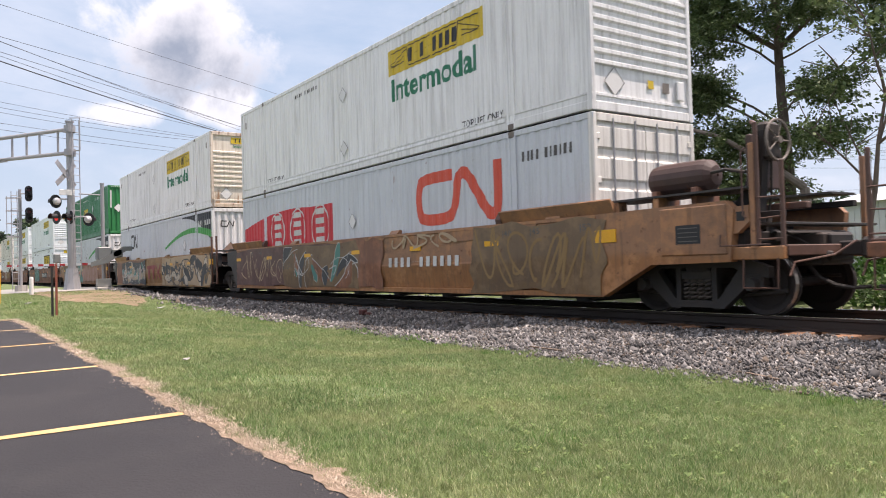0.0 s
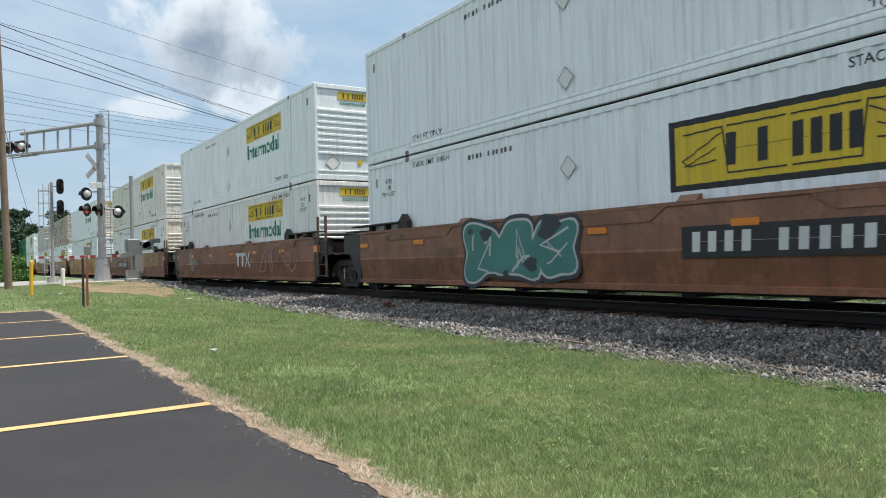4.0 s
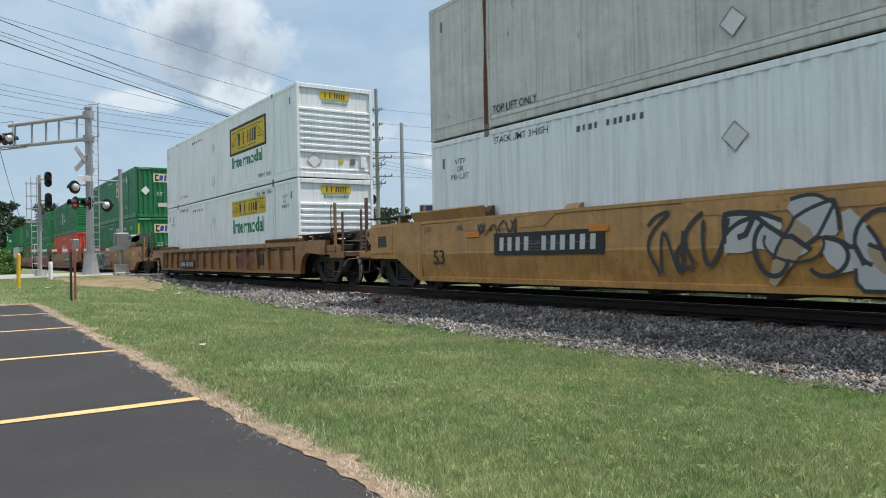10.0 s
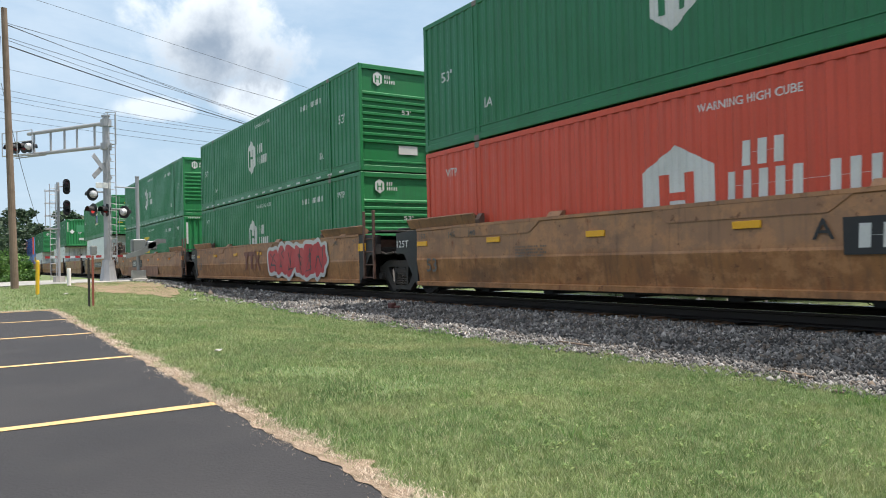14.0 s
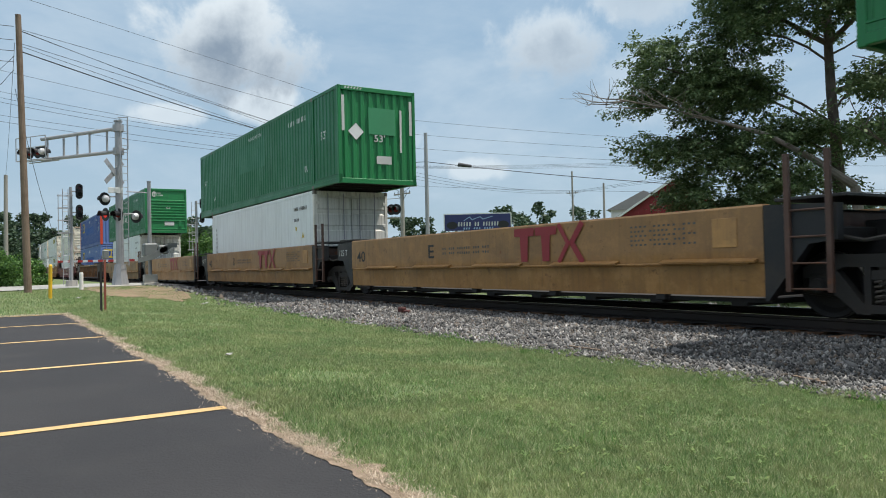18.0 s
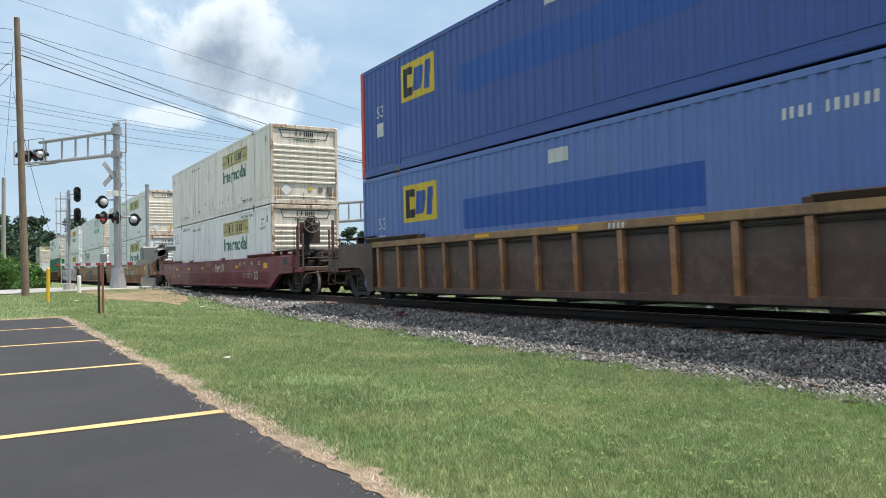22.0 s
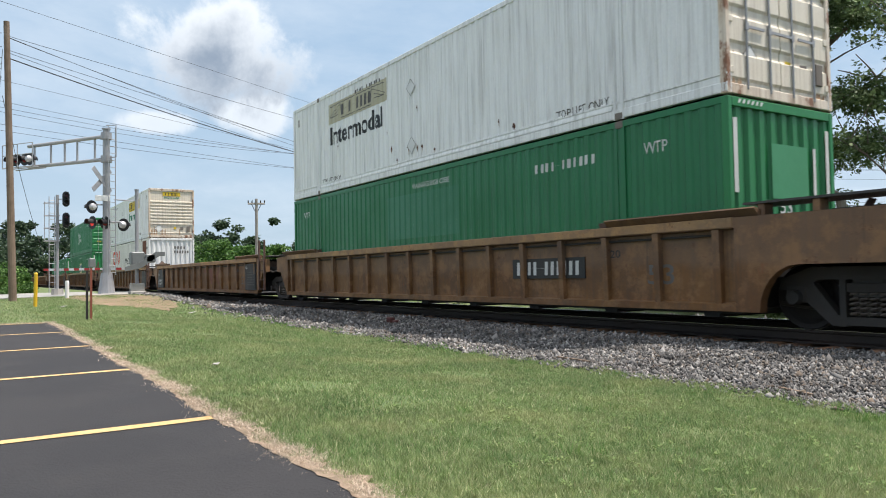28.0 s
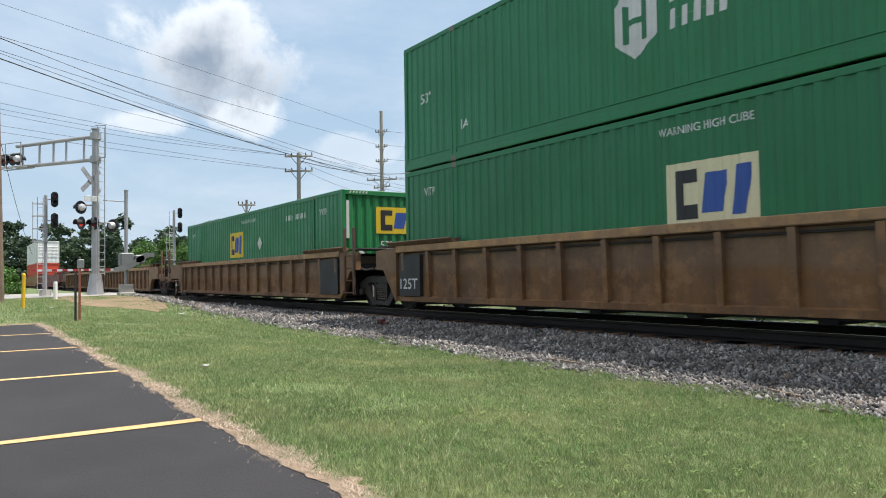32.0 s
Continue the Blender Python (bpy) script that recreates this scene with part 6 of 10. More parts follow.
def coupler_end(car, mat, key, e, half, top, style):
    """The open platform over an end bogie: sill, deck, boxes, walkway, posts, grab rails, steps and coupler."""
    def P(name, make, m=M_UNDER, label="", at=None):
        o = part(name, cached(f"{name}{key}|{e}|{at}", make, m), None, car, label)
        return o

    def box(u0, u1, y0, y1, z0, z1, ch=0.0):
        a, b = span(e * (half + u0), e * (half + u1))
        return Build().box(a, b, y0, y1, z0, z1, ch)
    X = lambda u: e * (half + u)
    P("centre_sill", lambda: box(0.1, 3.05, -0.3, 0.3, 0.72, 1.08, 0.02), M_UNDER, "dark centre sill")
    P("end_deck", lambda: box(0.2, 2.45, -1.3, 1.3, 1.1, 1.16, 0.01), M_UNDER, "dark end platform")
    P("deck_beam", lambda: box(1.35, 1.65, -1.28, 1.28, 1.16, 1.3, 0.015), M_UNDER, "", 1)
    P("deck_beam", lambda: box(2.3, 2.5, -1.35, 1.35, 0.86, 1.14, 0.02), M_UNDER, "", 2)
    P("end_sill_beam", lambda: box(2.95, 3.08, -1.36, 1.36, 0.8, 0.94, 0.012), M_RAILPOST)
    P("crossover_step", lambda: box(2.55, 2.95, -1.2, 1.2, 1.2, 1.235, 0.006), M_GRATE, "grey grating step across the end")
    for k, (u0, u1, v, z) in enumerate(((0.15, 2.9, -1.12, 1.3), (0.15, 2.95, -0.62, 1.42), (0.2, 2.7, 1.1, 1.5))):
        P("deck_channel", lambda: box(u0, u1, v - 0.06, v + 0.06, z, z + 0.09, 0.01), M_RAILPOST if k == 1 else M_UNDER, "", (3, k))
    P("draft_box", lambda: box(2.2, 3.0, -0.42, 0.42, 0.66, 1.1, 0.03), M_TRUCK, "dark draft gear box")
    P("slack_adjuster", lambda: Build().tube((X(0.6), -0.55, 1.24), (X(2.1), -0.6, 1.24), 0.06, n=10).tube((X(2.1), -0.6, 1.24), (X(2.7), -0.62, 1.22), 0.025, n=8), M_RAILPOST)
    P("brake_lever", lambda: Build().prism([(X(1.2), 1.16), (X(1.32), 1.16), (X(1.6), 1.62), (X(1.52), 1.64)], "y", -1.0, -0.96), M_RAILPOST)
    P("angle_cock", lambda: Build().tube((X(2.75), -0.62, 0.88), (X(3.12), -0.4, 0.8), 0.045, n=8), M_TRUCK)
    P("brake_cylinder", lambda: Build().tube((X(0.9), 0.35, 1.4), (X(1.75), 0.35, 1.4), 0.17, n=14), M_TRUCK)
    P("valve_box", lambda: box(1.85, 2.2, -0.75, -0.35, 1.16, 1.45, 0.03), M_TRUCK)
    P("air_pipe", lambda: Build().pipe([(X(0.3), -0.95, 1.22), (X(1.3), -0.95, 1.22), (X(1.6), -0.8, 1.36), (X(2.4), -0.8, 1.3), (X(2.9), -0.45, 0.9)], 0.02), M_TRUCK)
    P("coupler_shank", lambda: box(3.0, 3.4, -0.09, 0.09, 0.78, 0.98, 0.02), M_TRUCK)
    P("coupler_head", lambda: box(3.35, 3.56, -0.16, 0.14, 0.74, 1.02, 0.04), M_TRUCK, "iron knuckle coupler")
    P("air_hose", lambda: Build().pipe([(X(2.7), -0.35, 0.75), (X(2.9), -0.34, 0.5), (X(3.1), -0.32, 0.4), (X(3.3), -0.26, 0.36), (X(3.5), -0.2, 0.38)], 0.028), M_TRUCK)
    P("uncoupling_lever", lambda: Build().pipe([(X(3.3), -0.12, 0.98), (X(3.15), -0.4, 0.8), (X(3.12), -1.3, 0.72), (X(3.12), -1.42, 0.55)], 0.015), M_RAILPOST)
    for s in (-1, 1):
        Y = lambda v: s * v
        def ybox(u0, u1, v0, v1, z0, z1, ch=0.0):
            a, b = span(s * v0, s * v1)
            return box(u0, u1, a, b, z0, z1, ch)
        if s > 0:
            P("walkway", lambda: ybox(0.1, 2.55, 0.72, 1.42, top + 0.16, top + 0.19), M_GRATE, "dark grating walkway", s)
            P("end_post", lambda: ybox(2.63, 2.7, 1.39, 1.46, 0.9, 2.26, 0.008), mat if e > 0 else M_RAILPOST, "upright post", s)
            P("platform_sill", lambda: ybox(2.3, 3.06, 1.34, 1.44, 0.76, 0.93, 0.012), mat, "", s)
            continue
        if style in ("smooth", "forty"):
            P("end_box", lambda: ybox(1.25, 2.32, 1.335, 1.512, 0.84, top - 0.02, 0.015), mat, "raised end box", s)
            P("gusset", lambda: Build().prism([(X(2.3), top - 0.08), (X(2.62), top - 0.06), (X(2.62), top - 0.28), (X(2.45), top - 0.42), (X(2.3), top - 0.42)], "y", *span(Y(1.36), Y(1.46))), mat, "", s)
            # black plate stands for the hole's shade; the gusset isn't cut
            P("gusset_hole", lambda: ybox(2.44, 2.56, 1.455, 1.463, top - 0.26, top - 0.14), M_INK, "", s)
            if s < 0:
                P("data_plate", lambda: ybox(1.52, 1.92, 1.51, 1.517, 1.0, 1.26), M_INK, "black data plate with white lines", s)
                P("data_line", lambda: (lambda b: [flat_shape(b, [span_x(X(1.56), X(1.88), k)[0], span_x(X(1.56), X(1.88), k)[1], span_x(X(1.56), X(1.88), k)[2], span_x(X(1.56), X(1.88), k)[3]], -1.521) for k in range(4)] and b)(Build()), M_INK_FADED, "", s)
        else:
            P("end_box", lambda: ybox(2.1, 3.0, 1.36, 1.44, 0.86, 1.12, 0.012), mat, "low side plate of the platform", s)
        for k, u in enumerate((0.3, 1.05)):
            P("walkway_bracket", lambda: ybox(u, u + 0.1, 1.2, 1.4, top, top + 0.16, 0.01), mat, "", (s, k))
        P("walkway", lambda: ybox(0.1, 2.55, 0.72, 1.42, top + 0.16, top + 0.19), M_GRATE, "dark grating walkway", s)
        P("platform_sill", lambda: ybox(2.3, 3.06, 1.34, 1.44, 0.76, 0.93, 0.012), mat, "", s)
        P("end_post", lambda: ybox(2.63, 2.7, 1.39, 1.46, 0.9, 2.26, 0.008), mat if e > 0 else M_RAILPOST, "upright post", s)
        P("end_post", lambda: ybox(3.01, 3.06, 1.36, 1.41, 0.78, 2.0, 0.006), M_RAILPOST, "", (s, 2))
        P("grab_rail", lambda: Build().pipe([(X(2.6), Y(1.5), 1.3), (X(2.56), Y(1.5), 1.34), (X(2.56), Y(1.5), 2.15), (X(2.6), Y(1.48), 2.2)], 0.012), M_RAILPOST, "", s)
        P("grab_rail", lambda: Build().pipe([(X(2.72), Y(1.43), 1.28), (X(3.02), Y(1.4), 1.3)], 0.012), M_RAILPOST, "", (s, 2))
        P("grab_rail", lambda: Build().pipe([(X(2.25), Y(1.54), 1.1), (X(2.25), Y(1.56), 0.95), (X(2.95), Y(1.54), 0.95)], 0.012), M_RAILPOST, "", (s, 3))
        for k, z in enumerate((1.02, 1.55)):
            P("end_rung", lambda: Build().pipe([(X(2.68), Y(1.44), z), (X(3.04), Y(1.41), z)], 0.012), M_RAILPOST, "", (s, 5 + k))
        P("side_step", lambda: Build().pipe([(X(2.5), Y(1.43), 0.78), (X(2.5), Y(1.45), 0.4), (X(2.98), Y(1.45), 0.4), (X(2.98), Y(1.43), 0.78)], 0.015), M_RAILPOST, "bent steel step", s)


def span_x(a, b, k):
    z = 1.03 + 0.06 * k
    return [(a, z), (b, z), (b, z + 0.012), (a, z + 0.012)]


def brake_gear(car, key, half, tank_on=True):
    def P(name, make, m=M_TRUCK, label="", at=0):
        return part(name, cached(f"{name}{key}|{at}", make, m), None, car, label)
    cx, cy, cz = half + 2.75, -0.95, 2.32

    def rim():
        g = Build()
        n, m = 24, 6
        verts = [(cx + 0.02 * math.sin(v), cy + (0.27 + 0.02 * math.cos(v)) * math.cos(u), cz + (0.27 + 0.02 * math.cos(v)) * math.sin(u)) for u in (i * math.tau / n for i in range(n)) for v in (j * math.tau / m for j in range(m))]
        g.add(verts, [(i * m + j, i * m + (j + 1) % m, ((i + 1) % n) * m + (j + 1) % m, ((i + 1) % n) * m + j) for i in range(n) for j in range(m)])
        for i in range(5):
            a = i * math.tau / 5
            g.tube((cx, cy, cz), (cx, cy + 0.27 * math.cos(a), cz + 0.27 * math.sin(a)), 0.012, n=6)
        return g.tube((cx - 0.06, cy, cz), (cx + 0.04, cy, cz), 0.05, n=10)
    P("brake_wheel", rim, M_CAST, "worn hand-brake wheel")
    P("brake_housing", lambda: Build().box(cx - 0.22, cx - 0.05, cy - 0.16, cy + 0.16, cz - 0.25, cz + 0.25, 0.04))
    P("brake_stand", lambda: Build().prism([(half + 1.95, 1.16), (half + 2.55, 1.16), (half + 2.66, 2.45), (half + 2.54, 2.45), (half + 2.36, 1.75)], "y", -1.12, -0.98), M_UNDER, "tall dark brake stand")
    P("stand_plate", lambda: Build().box(half + 2.5, half + 2.58, -1.3, -0.6, 1.7, 2.4, 0.015), W_TANK)
    P("stand_rail", lambda: Build().pipe([(half + 2.72, -1.42, 0.95), (half + 2.72, -1.42, 2.5), (half + 2.6, -1.3, 2.55)], 0.03), M_RAILPOST)

    if not tank_on:
        return

    def tank():
        g = Build()
        prof = [(0.02, 0.0), (0.14, 0.02), (0.23, 0.1), (0.25, 0.2), (0.25, 0.95), (0.23, 1.05), (0.14, 1.13), (0.02, 1.15)]
        n = 18
        verts = [(half + 0.62 + u, -0.85 + r * math.cos(a), 1.98 + r * math.sin(a)) for r, u in prof for a in (i * math.tau / n for i in range(n))]
        return g.add(verts, [(k * n + i, k * n + (i + 1) % n, (k + 1) * n + (i + 1) % n, (k + 1) * n + i) for k in range(len(prof) - 1) for i in range(n)])
    P("air_tank", tank, W_TANK, "rust-brown air tank")
    for k, u in enumerate((0.8, 1.5)):
        P("tank_saddle", lambda: Build().box(half + u, half + u + 0.1, -1.12, -0.58, 1.16, 1.82, 0.01), W_BROWN, "", k)
    P("tank_pipe", lambda: Build().pipe([(half + 1.6, -0.95, 2.0), (half + 2.0, -1.0, 2.02), (half + 2.3, -1.0, 1.95)], 0.025))
    P("chain", lambda: Build().pipe([(cx - 0.1, cy, cz - 0.25), (cx - 0.15, cy + 0.05, 1.6), (cx - 0.3, cy + 0.1, 1.1)], 0.018))


def well(label, x, style, mat, front, rear, half=8.25, pitch=19.52, brake=False, chord="box", rib=1.06, low_side=False):
    """One unit of a well car. front and rear: 'joint' (a shared bogie) or 'coupler' (an own bogie and a coupler)."""
    car = thing("well_car", label, "rail car", TRAIN_GROUP)
    MOVERS.append((car, x, YC, RAIL))
    key = f"|{style}|{half}|{chord}|{rib}|{low_side}"
    top = {"smooth": 1.53, "forty": 1.5, "ribbed": 1.5, "lowrib": 1.27}[style] - (0.2 if low_side else 0.0)
    low = 0.24 if style != "lowrib" else 0.3
    for s in (-1, 1):
        Y = lambda v: s * -v     # v is negative outwards

        def side():
            b = Build()
            if style == "smooth":
                prof = [(1.34, low), (1.494, low), (1.494, low + 0.085), (1.43, low + 0.1), (1.496, 0.82), (1.486, 0.86), (1.478, top - 0.07), (1.497, top - 0.055), (1.497, top), (1.34, top)]
            elif style == "forty":
                prof = [(1.34, low + 0.05), (1.46, low + 0.05), (1.47, 0.66), (1.47, 0.72), (1.485, 0.74), (1.485, top - 0.03), (1.47, top), (1.34, top)]
            else:
                prof = [(1.3, low), (1.46, low), (1.46, low + 0.1), (1.38, low + 0.12), (1.38, top - 0.16), (1.49, top - 0.14), (1.49, top), (1.3, top)]
            return b.prism([(s * a, z) for a, z in prof], "x", -half, half)
        sill = part("side_sill", cached(f"side_sill{key}|{s}", side, mat), None, car, "side of the well")
        if style in ("ribbed", "lowrib"):
            n = int((2 * half - 0.6) / rib)
            for i in range(n + 1):
                cx = -half + 0.3 + i * (2 * half - 0.6) / n
                def post():
                    b = Build()
                    b.prism([(s * 1.37, low + 0.06), (s * 1.455, low + 0.06), (s * 1.488, top - 0.15), (s * 1.37, top - 0.15)], "x", -0.055, 0.055)
                    return b
                o = part("side_post", cached(f"side_post{key}|{s}|{mat.name}", post, W_RUST if mat is W_DARKRIB else mat), None, sill)
                o.matrix_basis = pose(cx, 0, 0)
            if s < 0:
                part("top_chord", cached(f"top_chord{key}", lambda: Build().box(-half + 0.02, half - 0.02, -1.498, -1.3, top - 0.135, top + 0.006, 0.01), W_CHORD), None, car, "worn ochre top chord")
            if s < 0:
                part("pipe", cached(f"pipe{key}", lambda: Build().pipe([(-half + 0.4, -1.405, top - 0.22), (half - 0.4, -1.405, top - 0.22)], 0.018), M_TRUCK), None, car)
        if style == "smooth" and s < 0:
            for i, cx in enumerate((-5.4, 0.2, 5.4)):
                part("stiffener", cached(f"stiffener{key}|{i}", lambda: Build().prism([(cx - 1.5, top - 0.06), (cx - 1.2, top - 0.26), (cx + 1.2, top - 0.26), (cx + 1.5, top - 0.06)], "y", -1.494, -1.48), mat), None, car)
                part("edge_flap", cached(f"edge_flap{key}|{i}", lambda: Build().prism([(-1.36, top), (-1.5, top), (-1.42, top + 0.09), (-1.36, top + 0.09)], "x", cx + 1.7, cx + 2.05), mat), None, car)
        if style == "forty" and s < 0:
            part("pipe", cached(f"pipe{key}", lambda: Build().pipe([(-half + 0.2, -1.52, 0.73), (half - 0.2, -1.52, 0.73)], 0.02), mat), None, car, "air pipe along the side")
            for i in range(5):
                cx = -half + 1.0 + i * 2.5
                part("ledge", cached(f"ledge{key}|{i}", lambda: Build().prism([(-1.485, 0.76), (-1.58, 0.74), (-1.58, 0.76), (-1.485, 0.8)], "x", cx, cx + 1.6), mat), None, car)
                part("foot_block", cached(f"foot_block{key}|{i}", lambda: Build().box(cx - 0.2, cx - 0.02, -1.45, -1.3, 0.2, 0.3, 0.01), M_UNDER), None, car)
        for e, kind in ((1, front), (-1, rear)):
            X = lambda v: e * v
            a, b_ = sorted((s * 1.34, s * 1.49))
            if kind == "coupler":
                def nose():
                    g = Build()
                    pts = [(half, low), (half + 0.1, low), (half + 1.05, 0.72), (half + 2.35, 0.74), (half + 2.42, top - 0.1), (half + 2.3, top + 0.02), (half, top)]
                    if style in ("ribbed", "lowrib"):
                        arch = [(half + 0.35 + 0.55 * (1 - math.cos(u)), low + 0.62 * math.sin(u)) for u in (i * math.pi / 2 / 6 for i in range(7))]
                        pts = [(half, low)] + arch + [(half + 2.1, 0.86), (half + 2.15, top), (half, top)]
                    return g.prism([(X(u), z) for u, z in pts], "y", a, b_ - 0.02 * s if s > 0 else b_)
                part("end_panel", cached(f"end_panel{key}|c|{s}|{e}", nose, mat), None, car)
            else:
                jm = W_BLACK if style != "ribbed" else mat
                def cheek():
                    g = Build()
                    pts = [(half, low), (half + 0.05, low), (half + 0.62, 0.96), (half + 0.98, 1.0), (half + 0.98, top - 0.06), (half, top - 0.02)]
                    return g.prism([(X(u), z) for u, z in pts], "y", a + (0.012 if s < 0 else 0), b_ - (0.012 if s > 0 else 0))
                part("end_panel", cached(f"end_panel{key}|j|{s}|{e}", cheek, jm), None, car, "black end panel over the shared bogie" if jm is W_BLACK else "")
            if style in ("smooth", "ribbed", "lowrib"):
                hgt = 0.1 if low_side or style != "smooth" else 0.2
                c0, c1 = sorted((s * 1.33, s * 1.475))
                if chord == "box" or style != "smooth":
                    g0, g1 = span(X(half - 2.35), X(half + 0.35))
                    part("guide", cached(f"guide{key}|{s}|{e}", lambda: Build().prism([(s * 1.33, top), (s * 1.44, top), (s * 1.545, top + hgt), (s * 1.53, top + hgt + 0.02), (s * 1.34, top + 0.07)], "x", g0, g1), mat), None, car, "flared container guide")
                    if s < 0:
                        k0, k1 = span(X(half - 2.5), X(half - 2.35))
                        part("guide_stop", cached(f"guide_stop{key}|{e}", lambda: Build().prism([(-1.36, top), (-1.48, top), (-1.5, top + 0.08), (-1.42, top + hgt), (-1.36, top + hgt)], "x", k0, k1), M_RAILPOST), None, car, "rusty stop")
                else:
                    part("guide", cached(f"guide{key}|{s}|{e}|p", lambda: Build().box(min(X(half - 2.1), X(half + 0.4)), max(X(half - 2.1), X(half + 0.4)), c0 - 0.05, c1 + 0.05, top + 0.13, top + 0.17, 0.008).prism([(X(half - 2.4), top), (X(half - 2.4), top + 0.17), (X(half - 2.2), top + 0.34), (X(half - 2.0), top + 0.17), (X(half - 2.0), top)], "y", c0, c1)
                                                                         .box(min(X(half - 1.4), X(half - 1.3)), max(X(half - 1.4), X(half - 1.3)), c0, c1, top, top + 0.14).box(min(X(half - 0.6), X(half - 0.5)), max(X(half - 0.6), X(half - 0.5)), c0, c1, top, top + 0.14), M_TRUCK), None, car, "dark guide plate on brackets")

    def floor():
        pts = [(half, 0.26), (-half, 0.26), (-half, 0.2)]
        for i in range(9):
            cx = -half + 0.5 + i * (2 * half - 1) / 8
            pts += [(cx - 0.13, 0.2), (cx - 0.12, 0.15), (cx + 0.12, 0.15), (cx + 0.13, 0.2)]
        return Build().prism(pts + [(half, 0.2)], "y", -1.34, 1.34)
    part("well_floor", cached(f"well_floor{key}", floor, M_UNDER), None, car)
    for e, kind in ((1, front), (-1, rear)):
        X = lambda v: e * v
        bx = sorted((X(half - 0.02), X(half + 0.1)))
        part("bulkhead", cached(f"bulkhead{key}|{e}", lambda: Build().box(bx[0], bx[1], -1.33, 1.33, 0.3, top - 0.05), M_UNDER), None, car)
        if kind == "coupler":
            coupler_end(car, mat, key, e, half, top, style)
            bogie(car, X(half + 1.5))
        else:
            if e > 0:
                bogie(car, pitch / 2)
                stile = cached("stile|a", lambda: Build().box(-0.035, 0.035, -1.53, -1.47, 0.36, 2.1, 0.006), M_RAILPOST)
                rung = cached("rung|a", lambda: Build().pipe([(-0.27, -1.5, 0), (0.27, -1.5, 0)], 0.014), M_RAILPOST)
                lad = part("ladder", stile, None, car, "rusty ladder rising above the side")
                lad.matrix_basis = pose(half + 0.36, 0, 0)
                part("stile", stile, None, lad).matrix_basis = pose(0.54, 0, 0)
                for z in (0.4, 0.72, 1.05, 1.38):
                    part("rung", rung, None, lad).matrix_basis = pose(0.27, 0, z)
            part("joint", cached(f"joint{key}|{e}|{pitch}", lambda: Build().box(min(X(half + 0.1), X(pitch / 2 - 0.02)), max(X(half + 0.1), X(pitch / 2 - 0.02)), -0.45, 0.45, 0.8, 1.25, 0.03).box(min(X(half + 0.1), X(half + 0.9)), max(X(half + 0.1), X(half + 0.9)), -1.3, 1.3, 0.98, 1.16, 0.02), M_UNDER), None, car, "dark articulated joint")
        if kind == "joint":
            part("end_deck", cached(f"end_deck{key}|{e}|j", lambda: Build().box(min(X(half + 0.1), X(half + 1.05)), max(X(half + 0.1), X(half + 1.05)), -1.38, 1.38, top + 0.02, top + 0.06, 0.006), M_GRATE), None, car, "dark crossover deck")
            part("air_hose", cached(f"air_hose{key}|{e}|j", lambda: Build().pipe([(X(half + 0.2), -1.3, 1.25), (X(half + 0.7), -1.34, 1.1), (X(half + 1.2), -1.3, 0.98), (X(half + 1.45), -1.24, 1.02)], 0.026), M_TRUCK), None, car)
            part("cross_beam", cached(f"cross_beam{key}|{e}|j", lambda: Build().box(min(X(half + 0.55), X(half + 0.75)), max(X(half + 0.55), X(half + 0.75)), -1.36, 1.36, 1.1, 1.36, 0.02), M_RAILPOST), None, car)
    if brake:
        brake_gear(car, key, half, tank_on=style == "smooth" and not low_side)
    return car


def car_marks(car, mat_r=M_REFLECT, xs=(8.45, 5.63, 3.0, 0.3, -2.5, -5.3, -8.0), z=1.18, number=None, number_mat=M_INK_WHITE, backing=None, size53=None, joint_text=None, stencils=True):
    for i, px in enumerate(xs):
        w, h = (0.42, 0.2) if i == 0 else (0.42, 0.1)
        part("reflector", Build().box(px - w / 2, px + w / 2, SIDE - 0.004, SIDE + 0.03, z - h / 2, z + h / 2, 0.003), mat_r, car, "reflective patch")
    if number:
        x0, x1, z0, z1 = number
        if backing is not None:
            part("number_field", Build().box(x0 - 0.12, x1 + 0.12, SIDE - 0.003, SIDE + 0.03, z0 - 0.08, z1 + 0.08), backing, car, "dark field behind the number")
        part("number_mark", bars(x0, x1, z0, z1, SIDE - 0.005, "1111 111111"), number_mat, car, "plain bars")
    if size53:
        x0, z0, ink = size53
        words("53", ink, car, x0, x0 + 0.42, z0, z0 + 0.3, SIDE - 0.004)
    if joint_text:
        words(joint_text, M_INK_WHITE, car, *((-9.15, -8.6) if len(joint_text) > 3 else (-9.1, -8.7)), 1.12, 1.28, SIDE - 0.004 + 0.0)
    if stencils:
        rng = random.Random(int(abs(z * 1000)) + len(xs))
        for px, tx in ((7.95, "|53"), (6.75, "|45"), (6.0, "|40"), (-8.05, "|53"), (-6.85, "|45"), (-6.1, "|40")):
            words(tx, M_INK_FADED, car, px - 0.03, px + 0.21, 1.26, 1.4, SIDE - 0.004)
        for i in range(4):
            part("stencil", bars(-4.6, -3.7 - 0.1 * (i % 2), 1.0 - i * 0.055, 1.03 - i * 0.055, SIDE - 0.004, "11111 11111 111"), M_INK_FADED, car)


